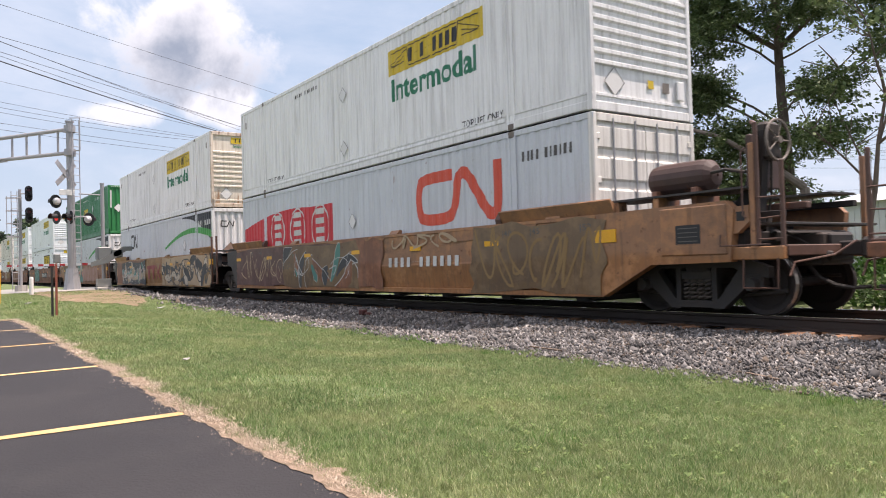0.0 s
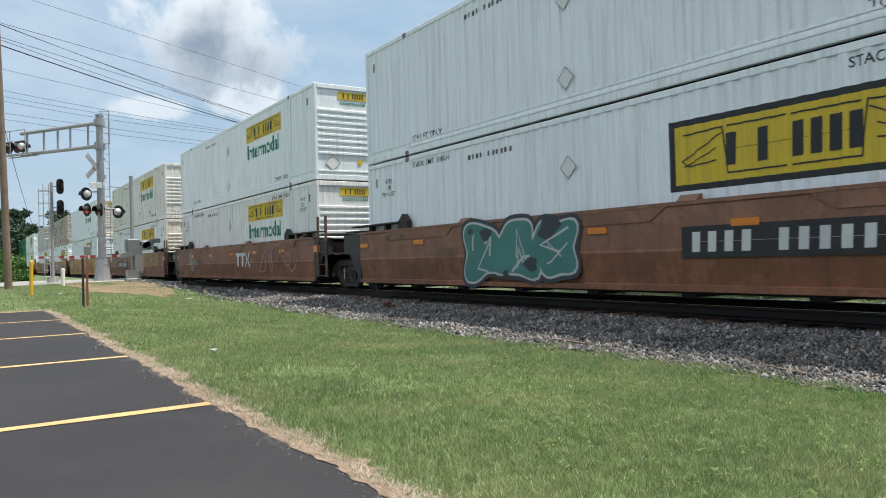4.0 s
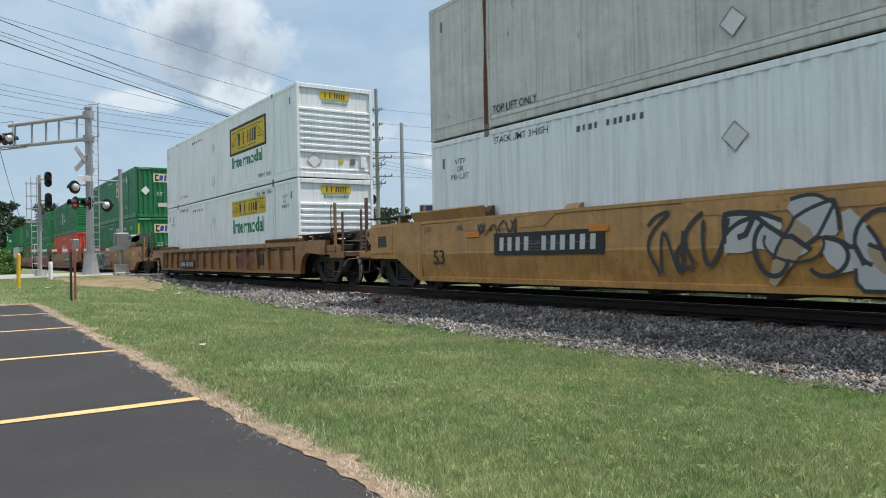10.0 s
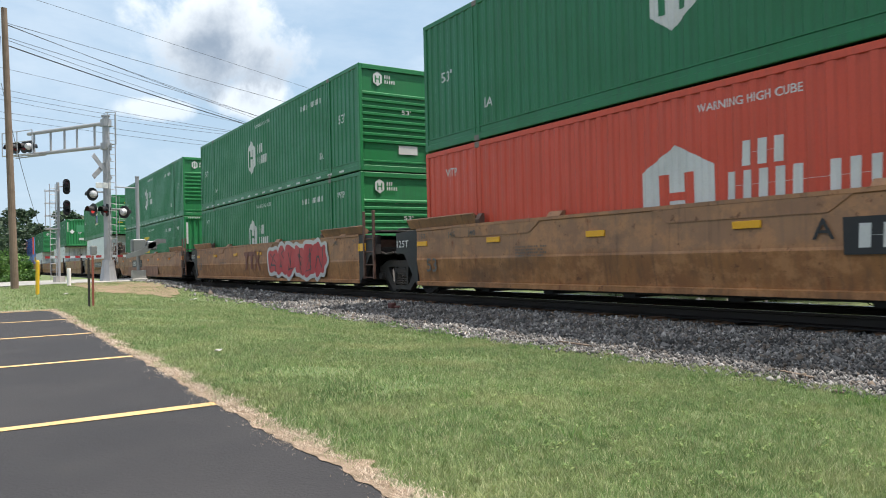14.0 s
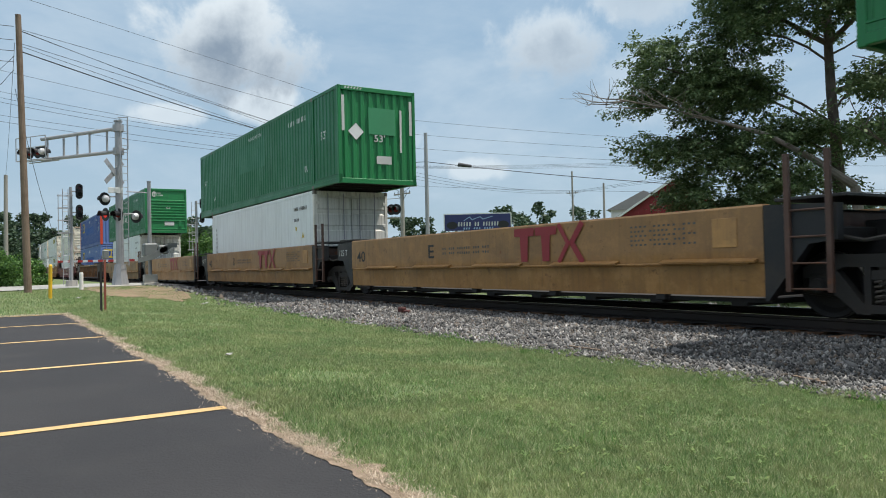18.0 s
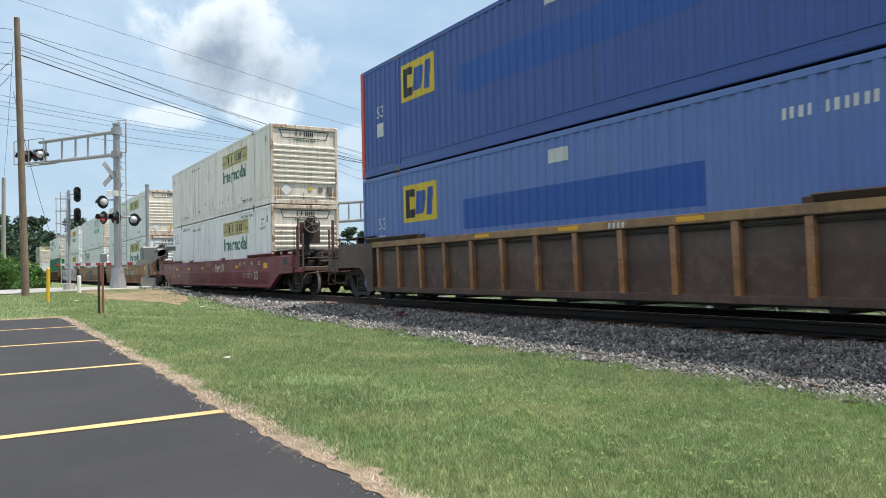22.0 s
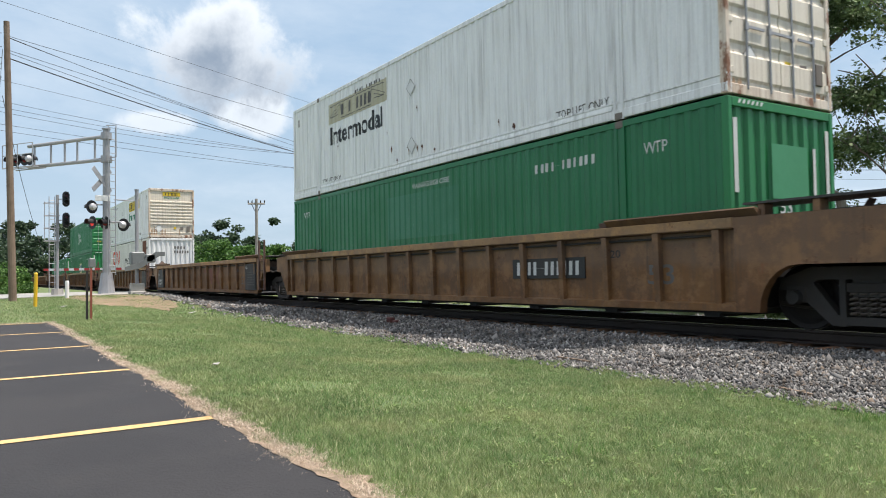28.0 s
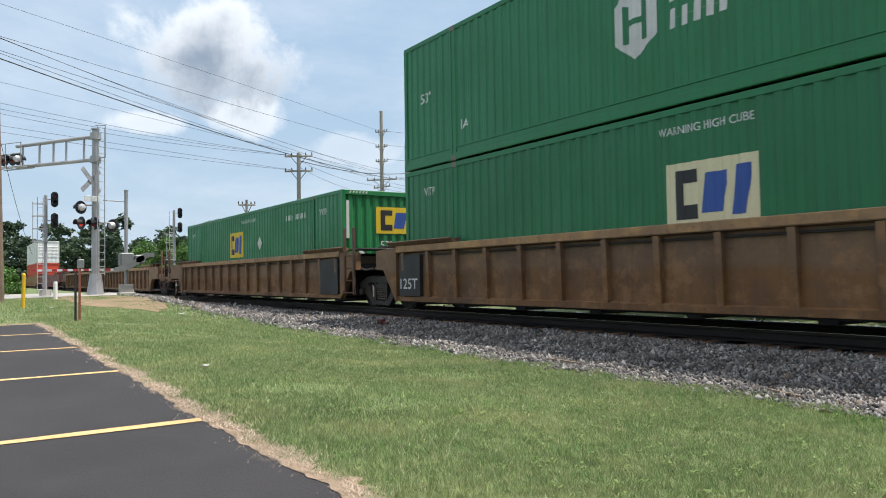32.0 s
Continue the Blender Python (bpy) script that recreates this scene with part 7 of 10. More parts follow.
def arrow_mark(car, x0, x1, z0, z1, mat, y=SIDE - 0.004):
    """Two capped plain blocks and a double chevron."""
    W, H = x1 - x0, z1 - z0
    for u in (0.0, 0.33):
        X = lambda v: x0 + (u + v) * W
        part("emblem", flat_shape(Build(), [(X(0.0), z1 - 0.24 * H), (X(0.09), z1 - 0.24 * H), (X(0.105), z0), (X(0.205), z0), (X(0.22), z1 - 0.24 * H), (X(0.31), z1 - 0.24 * H), (X(0.31), z1), (X(0.0), z1)], y), mat, car, "capped plain block")
    part("emblem", stroke(Build(), [(x0 + 0.68 * W, z1), (x0 + 0.8 * W, (z0 + z1) / 2), (x0 + 0.68 * W, z0)], 0.1 * H + 0.03, y), mat, car, "chevron")
    part("emblem", stroke(Build(), [(x0 + 0.98 * W, z1), (x0 + 0.85 * W, (z0 + z1) / 2), (x0 + 0.98 * W, z0)], 0.14 * H + 0.03, y), mat, car, "chevron")


def mural(car, x0, x1, z0, z1, fill, outline, n=5, seed=1, halo=None, accents=(), lines=None):
    """Sprayed lettering that cannot be read: swelling shapes with an outline, a halo and inner strokes."""
    rng = random.Random(seed)
    w = (x1 - x0) / n
    inner = Build()
    for i in range(n):
        cx, cz = x0 + (i + 0.5) * w, (z0 + z1) / 2 + rng.uniform(-0.04, 0.04)
        rx, rz = w * rng.uniform(0.54, 0.68), (z1 - z0) * rng.uniform(0.43, 0.5)
        ph, k1, k2 = rng.uniform(0, 6), rng.choice([2, 3]), rng.choice([4, 5, 7])
        a1, a2 = rng.uniform(0.05, 0.16), rng.uniform(0.03, 0.1)
        def ring(grow):
            pts = []
            for j in range(40):
                a = j * math.tau / 40
                m = (abs(math.cos(a)) ** 4 + abs(math.sin(a)) ** 4) ** -0.25
                r = m * (0.86 + a1 * math.sin(k1 * a + ph) + a2 * math.sin(k2 * a + 2 * ph))
                pts.append((cx + (rx * r + grow) * math.cos(a), min(max(cz + (rz * r + grow) * math.sin(a), z0 - grow), z1 + grow)))
            return pts
        y = SIDE - 0.003 - 0.0005 * i
        if halo is not None:
            part("sprayed_halo", flat_shape(Build(), ring(0.13), y), halo, car)
        rim = part("sprayed_outline", flat_shape(Build(), ring(0.05), y - 0.003), outline, car, "sprayed sign, not legible")
        part("sprayed_fill", flat_shape(Build(), ring(0.0), y - 0.006), fill, rim)
        for j in range(3):
            u = [(cx + rx * rng.uniform(-0.6, 0.6), cz + rz * rng.uniform(-0.75, 0.75)) for _ in range(3)]
            stroke(inner, u, rng.uniform(0.025, 0.06), y - 0.009)
    tagged(part("sprayed_stroke", inner, lines or outline, car), kind="stuff")
    for k, (am, count) in enumerate(accents):
        b = Build()
        for i in range(count):
            cx, cz, r = rng.uniform(x0, x1), rng.uniform(z0 + 0.1, z1 - 0.1), rng.uniform(0.05, 0.2)
            flat_shape(b, [(cx + r * (1 + 0.3 * math.sin(3 * a + i)) * math.cos(a) * 1.4, min(max(cz + r * math.sin(a), z0), z1)) for a in (j * math.tau / 14 for j in range(14))], SIDE - 0.0125 - 0.0003 * i - 0.004 * k)
        tagged(part("sprayed_accent", b, am, car), kind="stuff")


def tag(car, x0, x1, z0, z1, mat, seed=1, n=4, w=0.025):
    rng = random.Random(seed)
    step = (x1 - x0) / n
    high = z1 - z0
    for i in range(n):
        cx, cz = x0 + step * (i + 0.5), (z0 + z1) / 2 + rng.uniform(-0.15, 0.15) * high
        f1, f2 = rng.choice([1, 1, 2]), rng.choice([1, 2, 3])
        p1, p2, slant = rng.uniform(0, 6), rng.uniform(0, 6), rng.uniform(-0.2, 0.35)
        a, c = step * rng.uniform(0.35, 0.62), high * rng.uniform(0.25, 0.46)
        pts = []
        for j in range(23):
            t = j / 22 * rng.choice([1.0]) * 4.6
            z = c * math.cos(f2 * t * 0.8 + p2)
            pts.append((cx + a * math.sin(f1 * t + p1) + slant * z + step * 0.08 * t, min(max(cz + z, z0), z1)))
        part("sprayed_tag", stroke(Build(), pts, w * rng.uniform(0.8, 1.2), SIDE - 0.004 - 0.0006 * (i % 6)), mat, car, "sprayed scrawl, not legible")


COATS = {}


def patch(car, x0, x1, z0, z1, mat, seed=1, rough=0.06):
    rng = random.Random(seed)
    COATS[car.name] = COATS.get(car.name, 0) + 1
    pts = []
    for (a, c), (d, e) in zip(((x0, z0), (x1, z0), (x1, z1), (x0, z1)), ((x1, z0), (x1, z1), (x0, z1), (x0, z0))):
        for i in range(6):
            pts.append((a + (d - a) * i / 6 + rng.uniform(-rough, rough), c + (e - c) * i / 6 + rng.uniform(-rough, rough) * 0.7))
    part("overpaint", flat_shape(Build(), pts, SIDE - 0.0014 - 0.0002 * COATS[car.name]), mat, car, "patch of overpaint")



def bubbles(car, x0, x1, z0, z1, fill, line):
    """Dark rounded sprayed letters: tall fingers over fat drops, each with a thin pale outline."""
    k = 0
    for row, rz, rx, n in ((0.73, 0.27, 0.07, 5), (0.33, 0.33, 0.135, 4)):
        for i in range(n):
            u = (0.07 + 0.165 * i) if n == 5 else (0.14 + 0.243 * i)
            v = row + 0.03 * math.sin(i * 2.1 + n)
            pts = []
            for j in range(24):
                a = j * math.tau / 24
                q = abs(math.cos(a)) ** 0.8 * math.copysign(1, math.cos(a))
                pts.append((x0 + (x1 - x0) * (u + rx * q + 0.02 * math.sin(a)), z0 + (z1 - z0) * (v + rz * math.sin(a) * (1 + 0.08 * math.cos(i * 3 + a)))))
            y = SIDE - 0.0024 - 0.00012 * k
            k += 1
            blob = part("sprayed_letter", flat_shape(Build(), pts, y), fill, car, "dark rounded sprayed letter")
            part("sprayed_line", stroke(Build(), pts + pts[:1], 0.018, y - 0.00006), line, blob)


def wild(car, x0, x1, z0, z1, base, colours, line, seed=1, n=16, w=0.03):
    """A dense sprayed piece that cannot be read: a ragged field, curved blades and flowing outlines."""
    rng = random.Random(seed)
    if base is not None:
        patch(car, x0, x1, z0, z1, base, seed + 1, 0.09)
    span_, high = x1 - x0, z1 - z0
    for i in range(n):
        cx, cz = x0 + (i + 0.5) * span_ / n + rng.uniform(-0.1, 0.1), z0 + high * rng.uniform(0.25, 0.75)
        turn, length, fat = rng.uniform(-1.3, 1.3), rng.uniform(0.3, 0.75) * high, rng.uniform(0.08, 0.2) * high
        bow = rng.uniform(-0.5, 0.5)
        pts, steps = [], 9
        for side in (1, -1):
            for j in (range(steps + 1) if side > 0 else range(steps, -1, -1)):
                t = j / steps
                u = (t - 0.5) * 2 * length * 0.75
                v = bow * (1 - (2 * t - 1) ** 2) * length * 0.6 + side * fat * math.sin(math.pi * min(1, t * 0.85 + 0.1)) * (1.25 if t > 0.6 else 0.9)
                px, pz = cx + u * math.cos(turn) - v * math.sin(turn), cz + u * math.sin(turn) + v * math.cos(turn)
                pts.append((min(max(px, x0), x1), min(max(pz, z0), z1)))
        y = SIDE - 0.0024 - 0.0001 * (i % 12)
        p = part("sprayed_blade", flat_shape(Build(), pts, y), colours[i % len(colours)], car)
        edge = pts[:steps + 1] if i % 3 else pts[2:steps + 6]
        part("sprayed_line", stroke(Build(), edge, w * rng.uniform(0.6, 1.2), y - 0.00005), line, p)
    for i in range(n // 3):
        cx, cz = rng.uniform(x0 + 0.3, x1 - 0.3), z0 + high * rng.uniform(0.3, 0.7)
        a0, turn, rx, rz = rng.uniform(0, 6), rng.choice([-1, 1]), rng.uniform(0.2, 0.6), high * rng.uniform(0.15, 0.4)
        pts = [(min(max(cx + rx * math.cos(a0 + turn * j * 0.26) * (1 - j * 0.02), x0), x1), min(max(cz + rz * math.sin(a0 + turn * j * 0.26), z0), z1)) for j in range(15)]
        part("sprayed_line", stroke(Build(), pts, w * rng.uniform(0.5, 1.0), SIDE - 0.0039), line, car)
# ---- the consist: unit centres along the train at the clip's start ----
def make_train():
    J, C = "joint", "coupler"
    # ahead of the first stack: only the car's end shows, boxes added for shadow
    c = well("brown well car carrying two stacked containers", 7.2, "smooth", W_BROWN, J, C)
    white_box("white container with a yellow carrier sign, added out of view", 7.2, HIGH)
    white_box("white container with a yellow carrier sign, added out of view", 7.2, LOW, low=True)

    x = -16.4
    c = well("rusty brown well car covered with faded sprayed lettering", x, "smooth", W_RUST, C, J, brake=True)
    car_marks(c, number=(1.83, 4.66, 0.79, 1.0))
    patch(c, -8.2, -0.5, 0.34, 1.46, A_PLUM, 3, 0.06)
    patch(c, -0.4, 1.6, 0.34, 1.46, W_BROWN, 5, 0.1)
    wild(c, -4.2, 0.4, 0.3, 1.45, W_OLIVE, (A_DARK, W_OLIVE, A_TEAL, W_BROWN), A_SILVER, 5, 14, 0.022)
    tag(c, -7.8, -4.4, 0.4, 1.4, A_SAND, 61, 8, 0.025)
    patch(c, 5.0, 8.4, 0.32, 1.5, W_OLIVE, 4, 0.12)
    tag(c, 5.2, 8.3, 0.4, 1.45, A_TAN, 6, 7, 0.05)
    tag(c, 2.0, 4.4, 1.15, 1.5, A_SAND, 7, 5, 0.04)
    white_box("white container with yellow carrier sign and green lettering", x, HIGH, seed=2)
    ob = container("pale grey container with a red band emblem and red field", M_PALEGREY, x, LOW, front="doors", front_mat=M_WHITE_OLD)
    loop_mark(ob, 2.75, 5.75, 1.36, 2.42, M_INK_RED, 0.24)
    field(ob, -8.0, -1.35, lambda u: 0.25, lambda u: 1.55 + 0.72 * math.sin(min(1, ((u + 8.0) / 0.475 + 3) / 14) * math.pi * 0.62), M_CRIMSON, "crimson painted field")
    for k in range(3):
        cx = -5.1 + k * 1.5
        b = Build()
        stroke(b, [(cx + 0.52 * math.cos(a), 1.62 + 0.62 * math.sin(a)) for a in (j * math.tau / 20 for j in range(21))], 0.05, FACE - 0.004)
        for j in range(4):
            flat_shape(b, [(cx - 0.28, 1.2 + j * 0.26), (cx + 0.28, 1.2 + j * 0.26), (cx + 0.24, 1.36 + j * 0.26), (cx - 0.24, 1.36 + j * 0.26)], FACE - 0.004)
        part("roundel", b, M_INK_WHITE, ob, "white barred roundel")
    part("stencil", bars(6.3, 7.6, 2.3, 2.48, FACE, "1111 111111"), M_INK_FADED, ob)
    placard(ob, -0.2, 1.65)
    placard(ob, -0.75, 1.0, 0.28, 8.08, True, M_SIGNWHITE)
    for yy in (0.05, 0.55):
        poly(ob, "decal", [(yy, 1.0), (yy + 0.4, 1.0), (yy + 0.4, 1.15), (yy, 1.15)], M_INK_RED, "red label", 8.075, True)

    x = -35.89
    c = well("ochre well car covered with black and sand sprayed lettering", x, "smooth", W_ORANGE, J, J)
    patch(c, -8.0, -1.6, 0.28, 1.45, W_BROWN, 8, 0.1)
    wild(c, -6.8, -1.65, 0.3, 1.42, A_DARK, (A_SAND, A_TEAL, A_DARK, A_PATCH, A_SAND), A_SILVER, 9, 30, 0.022)
    wild(c, 1.45, 8.4, 0.28, 1.46, A_SAND, (A_DARK, A_CREAMY, A_DARK, A_SAND, A_TAN), A_DARK, 10, 40, 0.05)
    arrow_mark(c, -1.3, 1.2, 0.55, 1.18, M_MARK_RED)
    car_marks(c, xs=(8.45, 5.63, 3.0, -4.8), joint_text="125-T")
    white_box("white container with yellow carrier sign, rust on its front", x, HIGH, mat=M_WHITE, front_mat=M_WHITE_OLD, rusty_corner=True, seed=3)
    swoosh_low("pale grey container with black field and green arc", x)

    x = -55.4
    c = well("rusty brown well car with olive and pink sprayed lettering", x, "smooth", W_RUST, J, C)
    patch(c, -8.3, 0.2, 0.3, 1.48, W_OLIVE, 11, 0.08)
    wild(c, -8.2, -1.2, 0.34, 1.5, None, (W_OLIVE, W_GREYTAN, W_OLIVE, W_GREYTAN, W_BROWN), A_DARK, 12, 34, 0.03)
    wild(c, -2.0, 0.2, 0.34, 1.48, A_TEAL, (A_TEAL, A_RED, A_SAND), A_CREAMY, 13, 8, 0.035)
    mural(c, 0.3, 5.5, 0.3, 1.42, A_PINK, W_RUST, 5, 14)
    tag(c, 5.6, 7.6, 0.4, 1.3, A_PINK, 15, 5, 0.035)
    car_marks(c, number=(-4.4, -1.85, 0.75, 1.08), backing=M_INK, joint_text="125T")
    green_box("green container with a cream panel of blocks", x, HIGH, "panel", 0.5, 1.52, mat=M_GREEN, panel=M_YELLOW)
    ob = swoosh_low("pale grey container with black field, green arc and rust spots", x)
    rng = random.Random(5)
    rust_spots_on(ob, rng, [(rng.uniform(-3.9, 0.8), rng.uniform(1.25, 2.45), rng.uniform(0.02, 0.055)) for _ in range(36)])

    x = -79.07
    c = well("dark brown well car with a teal sprayed figure", x, "smooth", W_BROWN, C, J, chord="plate")
    car_marks(c, M_REFLECT_O, number=(2.1, 5.0, 0.8, 1.08), backing=W_BLACK)
    mural(c, -3.4, -0.2, 0.32, 1.5, A_TEAL, A_SILVER, 3, 17, halo=A_DARK, accents=((A_DARK, 6),))
    tag(c, 6.6, 7.8, 0.7, 0.95, A_SILVER, 18, 4, 0.02)
    white_box("white container with yellow carrier sign and green lettering", x, HIGH, mat=M_WHITE_NEW, seed=4)
    white_box("white container with a black-bordered yellow carrier sign", x, LOW, mat=M_WHITE_NEW, boxed=True, word=None, seed=5)

    x = -98.58
    c = well("dark brown well car with pale sprayed scrawls", x, "smooth", W_BROWN, J, J, chord="plate")
    car_marks(c, M_REFLECT_O, joint_text="125T")
    arrow_mark(c, 0.9, 2.5, 0.7, 1.2, M_INK_WHITE)
    tag(c, -6.2, -4.8, 0.55, 1.45, A_SILVER, 19, 5, 0.03)
    tag(c, -8.0, -7.3, 0.4, 1.4, A_PINK, 20, 3, 0.03)
    tag(c, 3.5, 6.8, 0.5, 1.4, A_PINK, 21, 6, 0.03)
    white_box("white container with yellow carrier sign and green lettering", x, HIGH, mat=M_WHITE_NEW, seed=6)
    white_box("white container with yellow carrier sign and green lettering", x, LOW, low=True, seed=7)

    x = -118.1
    c = well("brown well car with pale overpainted patches", x, "smooth", W_BROWN, J, C, chord="plate")
    patch(c, 0.84, 3.44, 0.48, 1.5, A_PATCH, 22, 0.12)
    tag(c, 1.0, 3.2, 0.6, 1.4, A_WHITE, 23, 8, 0.02)
    patch(c, 3.5, 5.7, 0.74, 1.5, A_TAN, 24, 0.03)
    patch(c, 6.0, 7.35, 0.8, 1.5, A_TAN, 25, 0.03)
    car_marks(c, M_REFLECT_O, number=(-4.6, -1.7, 0.8, 1.06), number_mat=M_INK_WHITE, backing=W_BLACK)
    white_box("off-white container with yellow carrier sign and rust spots", x, HIGH, mat=M_WHITE_OLD, rust_spots=26, seed=8)
    white_box("white container with yellow carrier sign and green lettering", x, LOW, low=True, mat=M_WHITE, front_mat=M_WHITE_OLD, seed=9)

    x = -141.79
    c = well("yellow well car with thin black sprayed figures", x, "smooth", W_YELLOW, C, J)
    car_marks(c, number=(2.7, 4.8, 0.88, 1.1), backing=M_INK, size53=(-7.7, 0.62, M_INK), joint_text="125-T")
    tag(c, 5.4, 6.7, 0.45, 1.35, A_DARK, 26, 6, 0.03)
    tag(c, -5.6, -4.2, 0.75, 1.25, A_DARK, 27, 5, 0.035)
    tag(c, -3.9, -1.2, 0.3, 1.45, A_DARK, 28, 4, 0.035)
    white_box("white container with yellow carrier sign and green lettering", x, HIGH, mat=M_WHITE_NEW, front_mat=M_WHITE_OLD, rust_spots=4, seed=10)
    white_box("white container with a faded carrier sign", x, LOW, low=True, panel=M_YELLOW_PALE, word=surface("faded_mint", (0.42, 0.6, 0.52), 0.5), mat=M_WHITE_NEW, seed=11)

    x = -161.3
    c = well("yellow well car with pink and lilac sprayed lettering", x, "smooth", W_YELLOW, J, J)
    wild(c, 1.0, 4.3, 0.32, 1.38, A_PINK, (A_PINK, A_LILAC), A_LILAC, 29, 10, 0.04)
    tag(c, 4.6, 6.0, 0.45, 1.4, A_DARK, 30, 5, 0.04)
    wild(c, -4.6, -1.4, 0.3, 1.36, A_LILAC, (A_LILAC, A_LILAC, A_PINK), surface("spray_violet", (0.24, 0.19, 0.34), 0.5), 31, 9, 0.03)
    arrow_mark(c, -1.34, 0.8, 0.62, 1.22, M_INK_WHITE)
    tag(c, -7.6, -6.6, 0.8, 1.3, A_DARK, 32, 5, 0.03)
    car_marks(c, M_REFLECT_O, xs=(7.9, -2.3, -5.3), size53=(-7.85, 0.62, M_INK), joint_text="125-T")
    ob = container("rust-streaked grey container with faded red emblem", M_TAN_RUST, x, HIGH, front="doors", front_mat=M_TAN_RUST)
    loop_mark(ob, -4.5, -1.9, 1.3, 2.2, M_MARK_FADE, 0.16)
    for k, (a, z) in enumerate(((1.6, 1.75), (2.6, 1.85), (-4.6, 0.75), (-1.6, 0.85), (2.4, 1.1))):
        part("stencil", bars(a, a + 1.6, z, z + 0.24, FACE, "11 1111 11"), M_INK_FADED, ob)
    loopb = [(-0.35, 2.05), (-0.75, 2.05), (-0.75, 1.7), (-0.25, 1.7), (0.2, 2.1), (0.55, 1.65), (0.7, 2.1)]
    line_shape(ob, "emblem", loopb, 0.1, M_INK_RED, "red band emblem", 8.085, True)
    for zz in (2.5, 2.25, 1.35, 1.1, 0.6):
        part("stencil", bars(0.1, 0.8, zz, zz + 0.12, 8.083, "11111", True), M_INK_WHITE, ob)
        part("stencil", bars(-0.85, -0.3, zz - 0.15, zz - 0.03, 8.083, "1111", True), M_INK_WHITE, ob)
    b = Build()
    rng = random.Random(9)
    for i in range(60):
        cx = rng.uniform(-8, 8)
        cz = rng.choice([rng.uniform(0.25, 0.6), rng.uniform(2.3, 2.75), rng.uniform(0.3, 2.6)])
        w, l = rng.uniform(0.03, 0.12), rng.uniform(0.15, 0.5)
        flat_shape(b, [(cx - w, cz), (cx - w * 0.4, cz - l), (cx + w * 0.5, cz - l * 0.8), (cx + w, cz), (cx, cz + w)], FACE - 0.001 - i * 1e-5)
    part("rust_patch", b, surface("rust_patch", (0.1, 0.036, 0.016), 0.85, second=(0.2, 0.08, 0.03), grain=80), ob, "long rust streaks")
    white_box("clean white container with a black-bordered yellow sign", x, LOW, mat=M_WHITE_NEW, boxed=True, word=None, seed=12)

    x = -180.77
    c = well("yellow well car with white and brown sprayed lettering", x, "smooth", W_YELLOW, J, C)
    wild(c, -0.6, 5.2, 0.3, 1.47, None, (A_SILVER, A_WHITE, A_SILVER, A_SAND), A_DARK, 33, 20, 0.07)
    tag(c, -2.0, -0.7, 0.35, 1.4, A_DARK, 34, 4, 0.05)
    tag(c, -6.2, -5.0, 1.15, 1.42, A_DARK, 35, 4, 0.035)
    car_marks(c, M_REFLECT_O, xs=(7.9, 2.6, -2.9, -6.3), number=(-5.5, -2.9, 0.85, 1.1), backing=M_INK, size53=(-7.75, 0.6, M_INK))
    ob = white_box("weathered white plate-sided container with rusted posts", x, HIGH, mat=M_PLATE, side="plate", word=None, front="corr", end_sign=False, rusty_corner=True, seed=13)
    poly(ob, "end_sign", [(-0.75, 2.3), (0.95, 2.3), (0.95, 2.6), (-0.75, 2.6)], M_YELLOW, "yellow end sign", 8.06, True)
    part("emblem", bars(-0.35, 0.5, 2.36, 2.54, 8.063, "1 1 11111", True), M_INK, ob, "plain dark blocks")
    for px in (-6.05, 6.05):
        poly(ob, "rust_patch", [(px - 0.07, 0.1), (px + 0.07, 0.1), (px + 0.06, 1.1), (px + 0.02, 1.6), (px + 0.06, 2.7), (px - 0.06, 2.7), (px - 0.02, 1.7), (px - 0.07, 1.0)], surface("rust_patch", (0.1, 0.036, 0.016), 0.85), "rusted post", -1.3045)
    white_box("white container with yellow carrier sign and green lettering", x, LOW, low=True, mat=M_WHITE_NEW, seed=14)

    x = -204.41
    c = well("low ochre ribbed well car with faded marks", x, "lowrib", W_AMBER, C, C)
    car_marks(c, xs=(), number=(-4.95, -2.9, 0.5, 0.68), backing=W_BLACK, size53=(-1.9, 0.5, M_INK_FADED), stencils=False)
    arrow_mark(c, 2.8, 4.35, 0.48, 0.98, M_MARK_FADE)
    part("data_plate", Build().box(4.7, 5.3, -1.405, -1.385, 0.55, 0.95), W_BLACK, c, "black data plate")
    white_box("white container with a black-bordered yellow sign and green lettering", x, HIGH, mat=M_WHITE_NEW, boxed=True, seed=15)
    white_box("white container with yellow carrier sign and green lettering", x, LOW, low=True, mat=M_WHITE_NEW, seed=16)

    x = -228.04
    c = well("amber well car with black and teal sprayed lettering", x, "smooth", W_AMBER, C, C)
    mural(c, -4.3, -1.0, 0.28, 1.42, A_DARK, A_SILVER, 5, 36, halo=A_TEAL)
    patch(c, -0.95, 1.15, 0.5, 1.2, A_PINK, 37, 0.02)
    arrow_mark(c, -0.85, 1.05, 0.55, 1.1, M_MARK_RED)
    tag(c, 5.9, 7.1, 1.1, 1.4, A_SILVER, 38, 5, 0.02)
    car_marks(c, size53=(6.4, 0.72, M_INK_FADED))
    part("number_field", Build().box(-7.4, -3.9, SIDE - 0.006, SIDE + 0.02, 0.66, 0.98), W_BLACK, c, "black number field")
    part("number_mark", bars(-7.2, -4.1, 0.72, 0.92, SIDE - 0.009, "1111 111111"), M_SIGNWHITE, c, "plain bars")
    green_box("green container with a cream panel of blocks", x, HIGH, "panel", 3.18, 1.98, front_mat=M_GREEN, edge=M_INK)
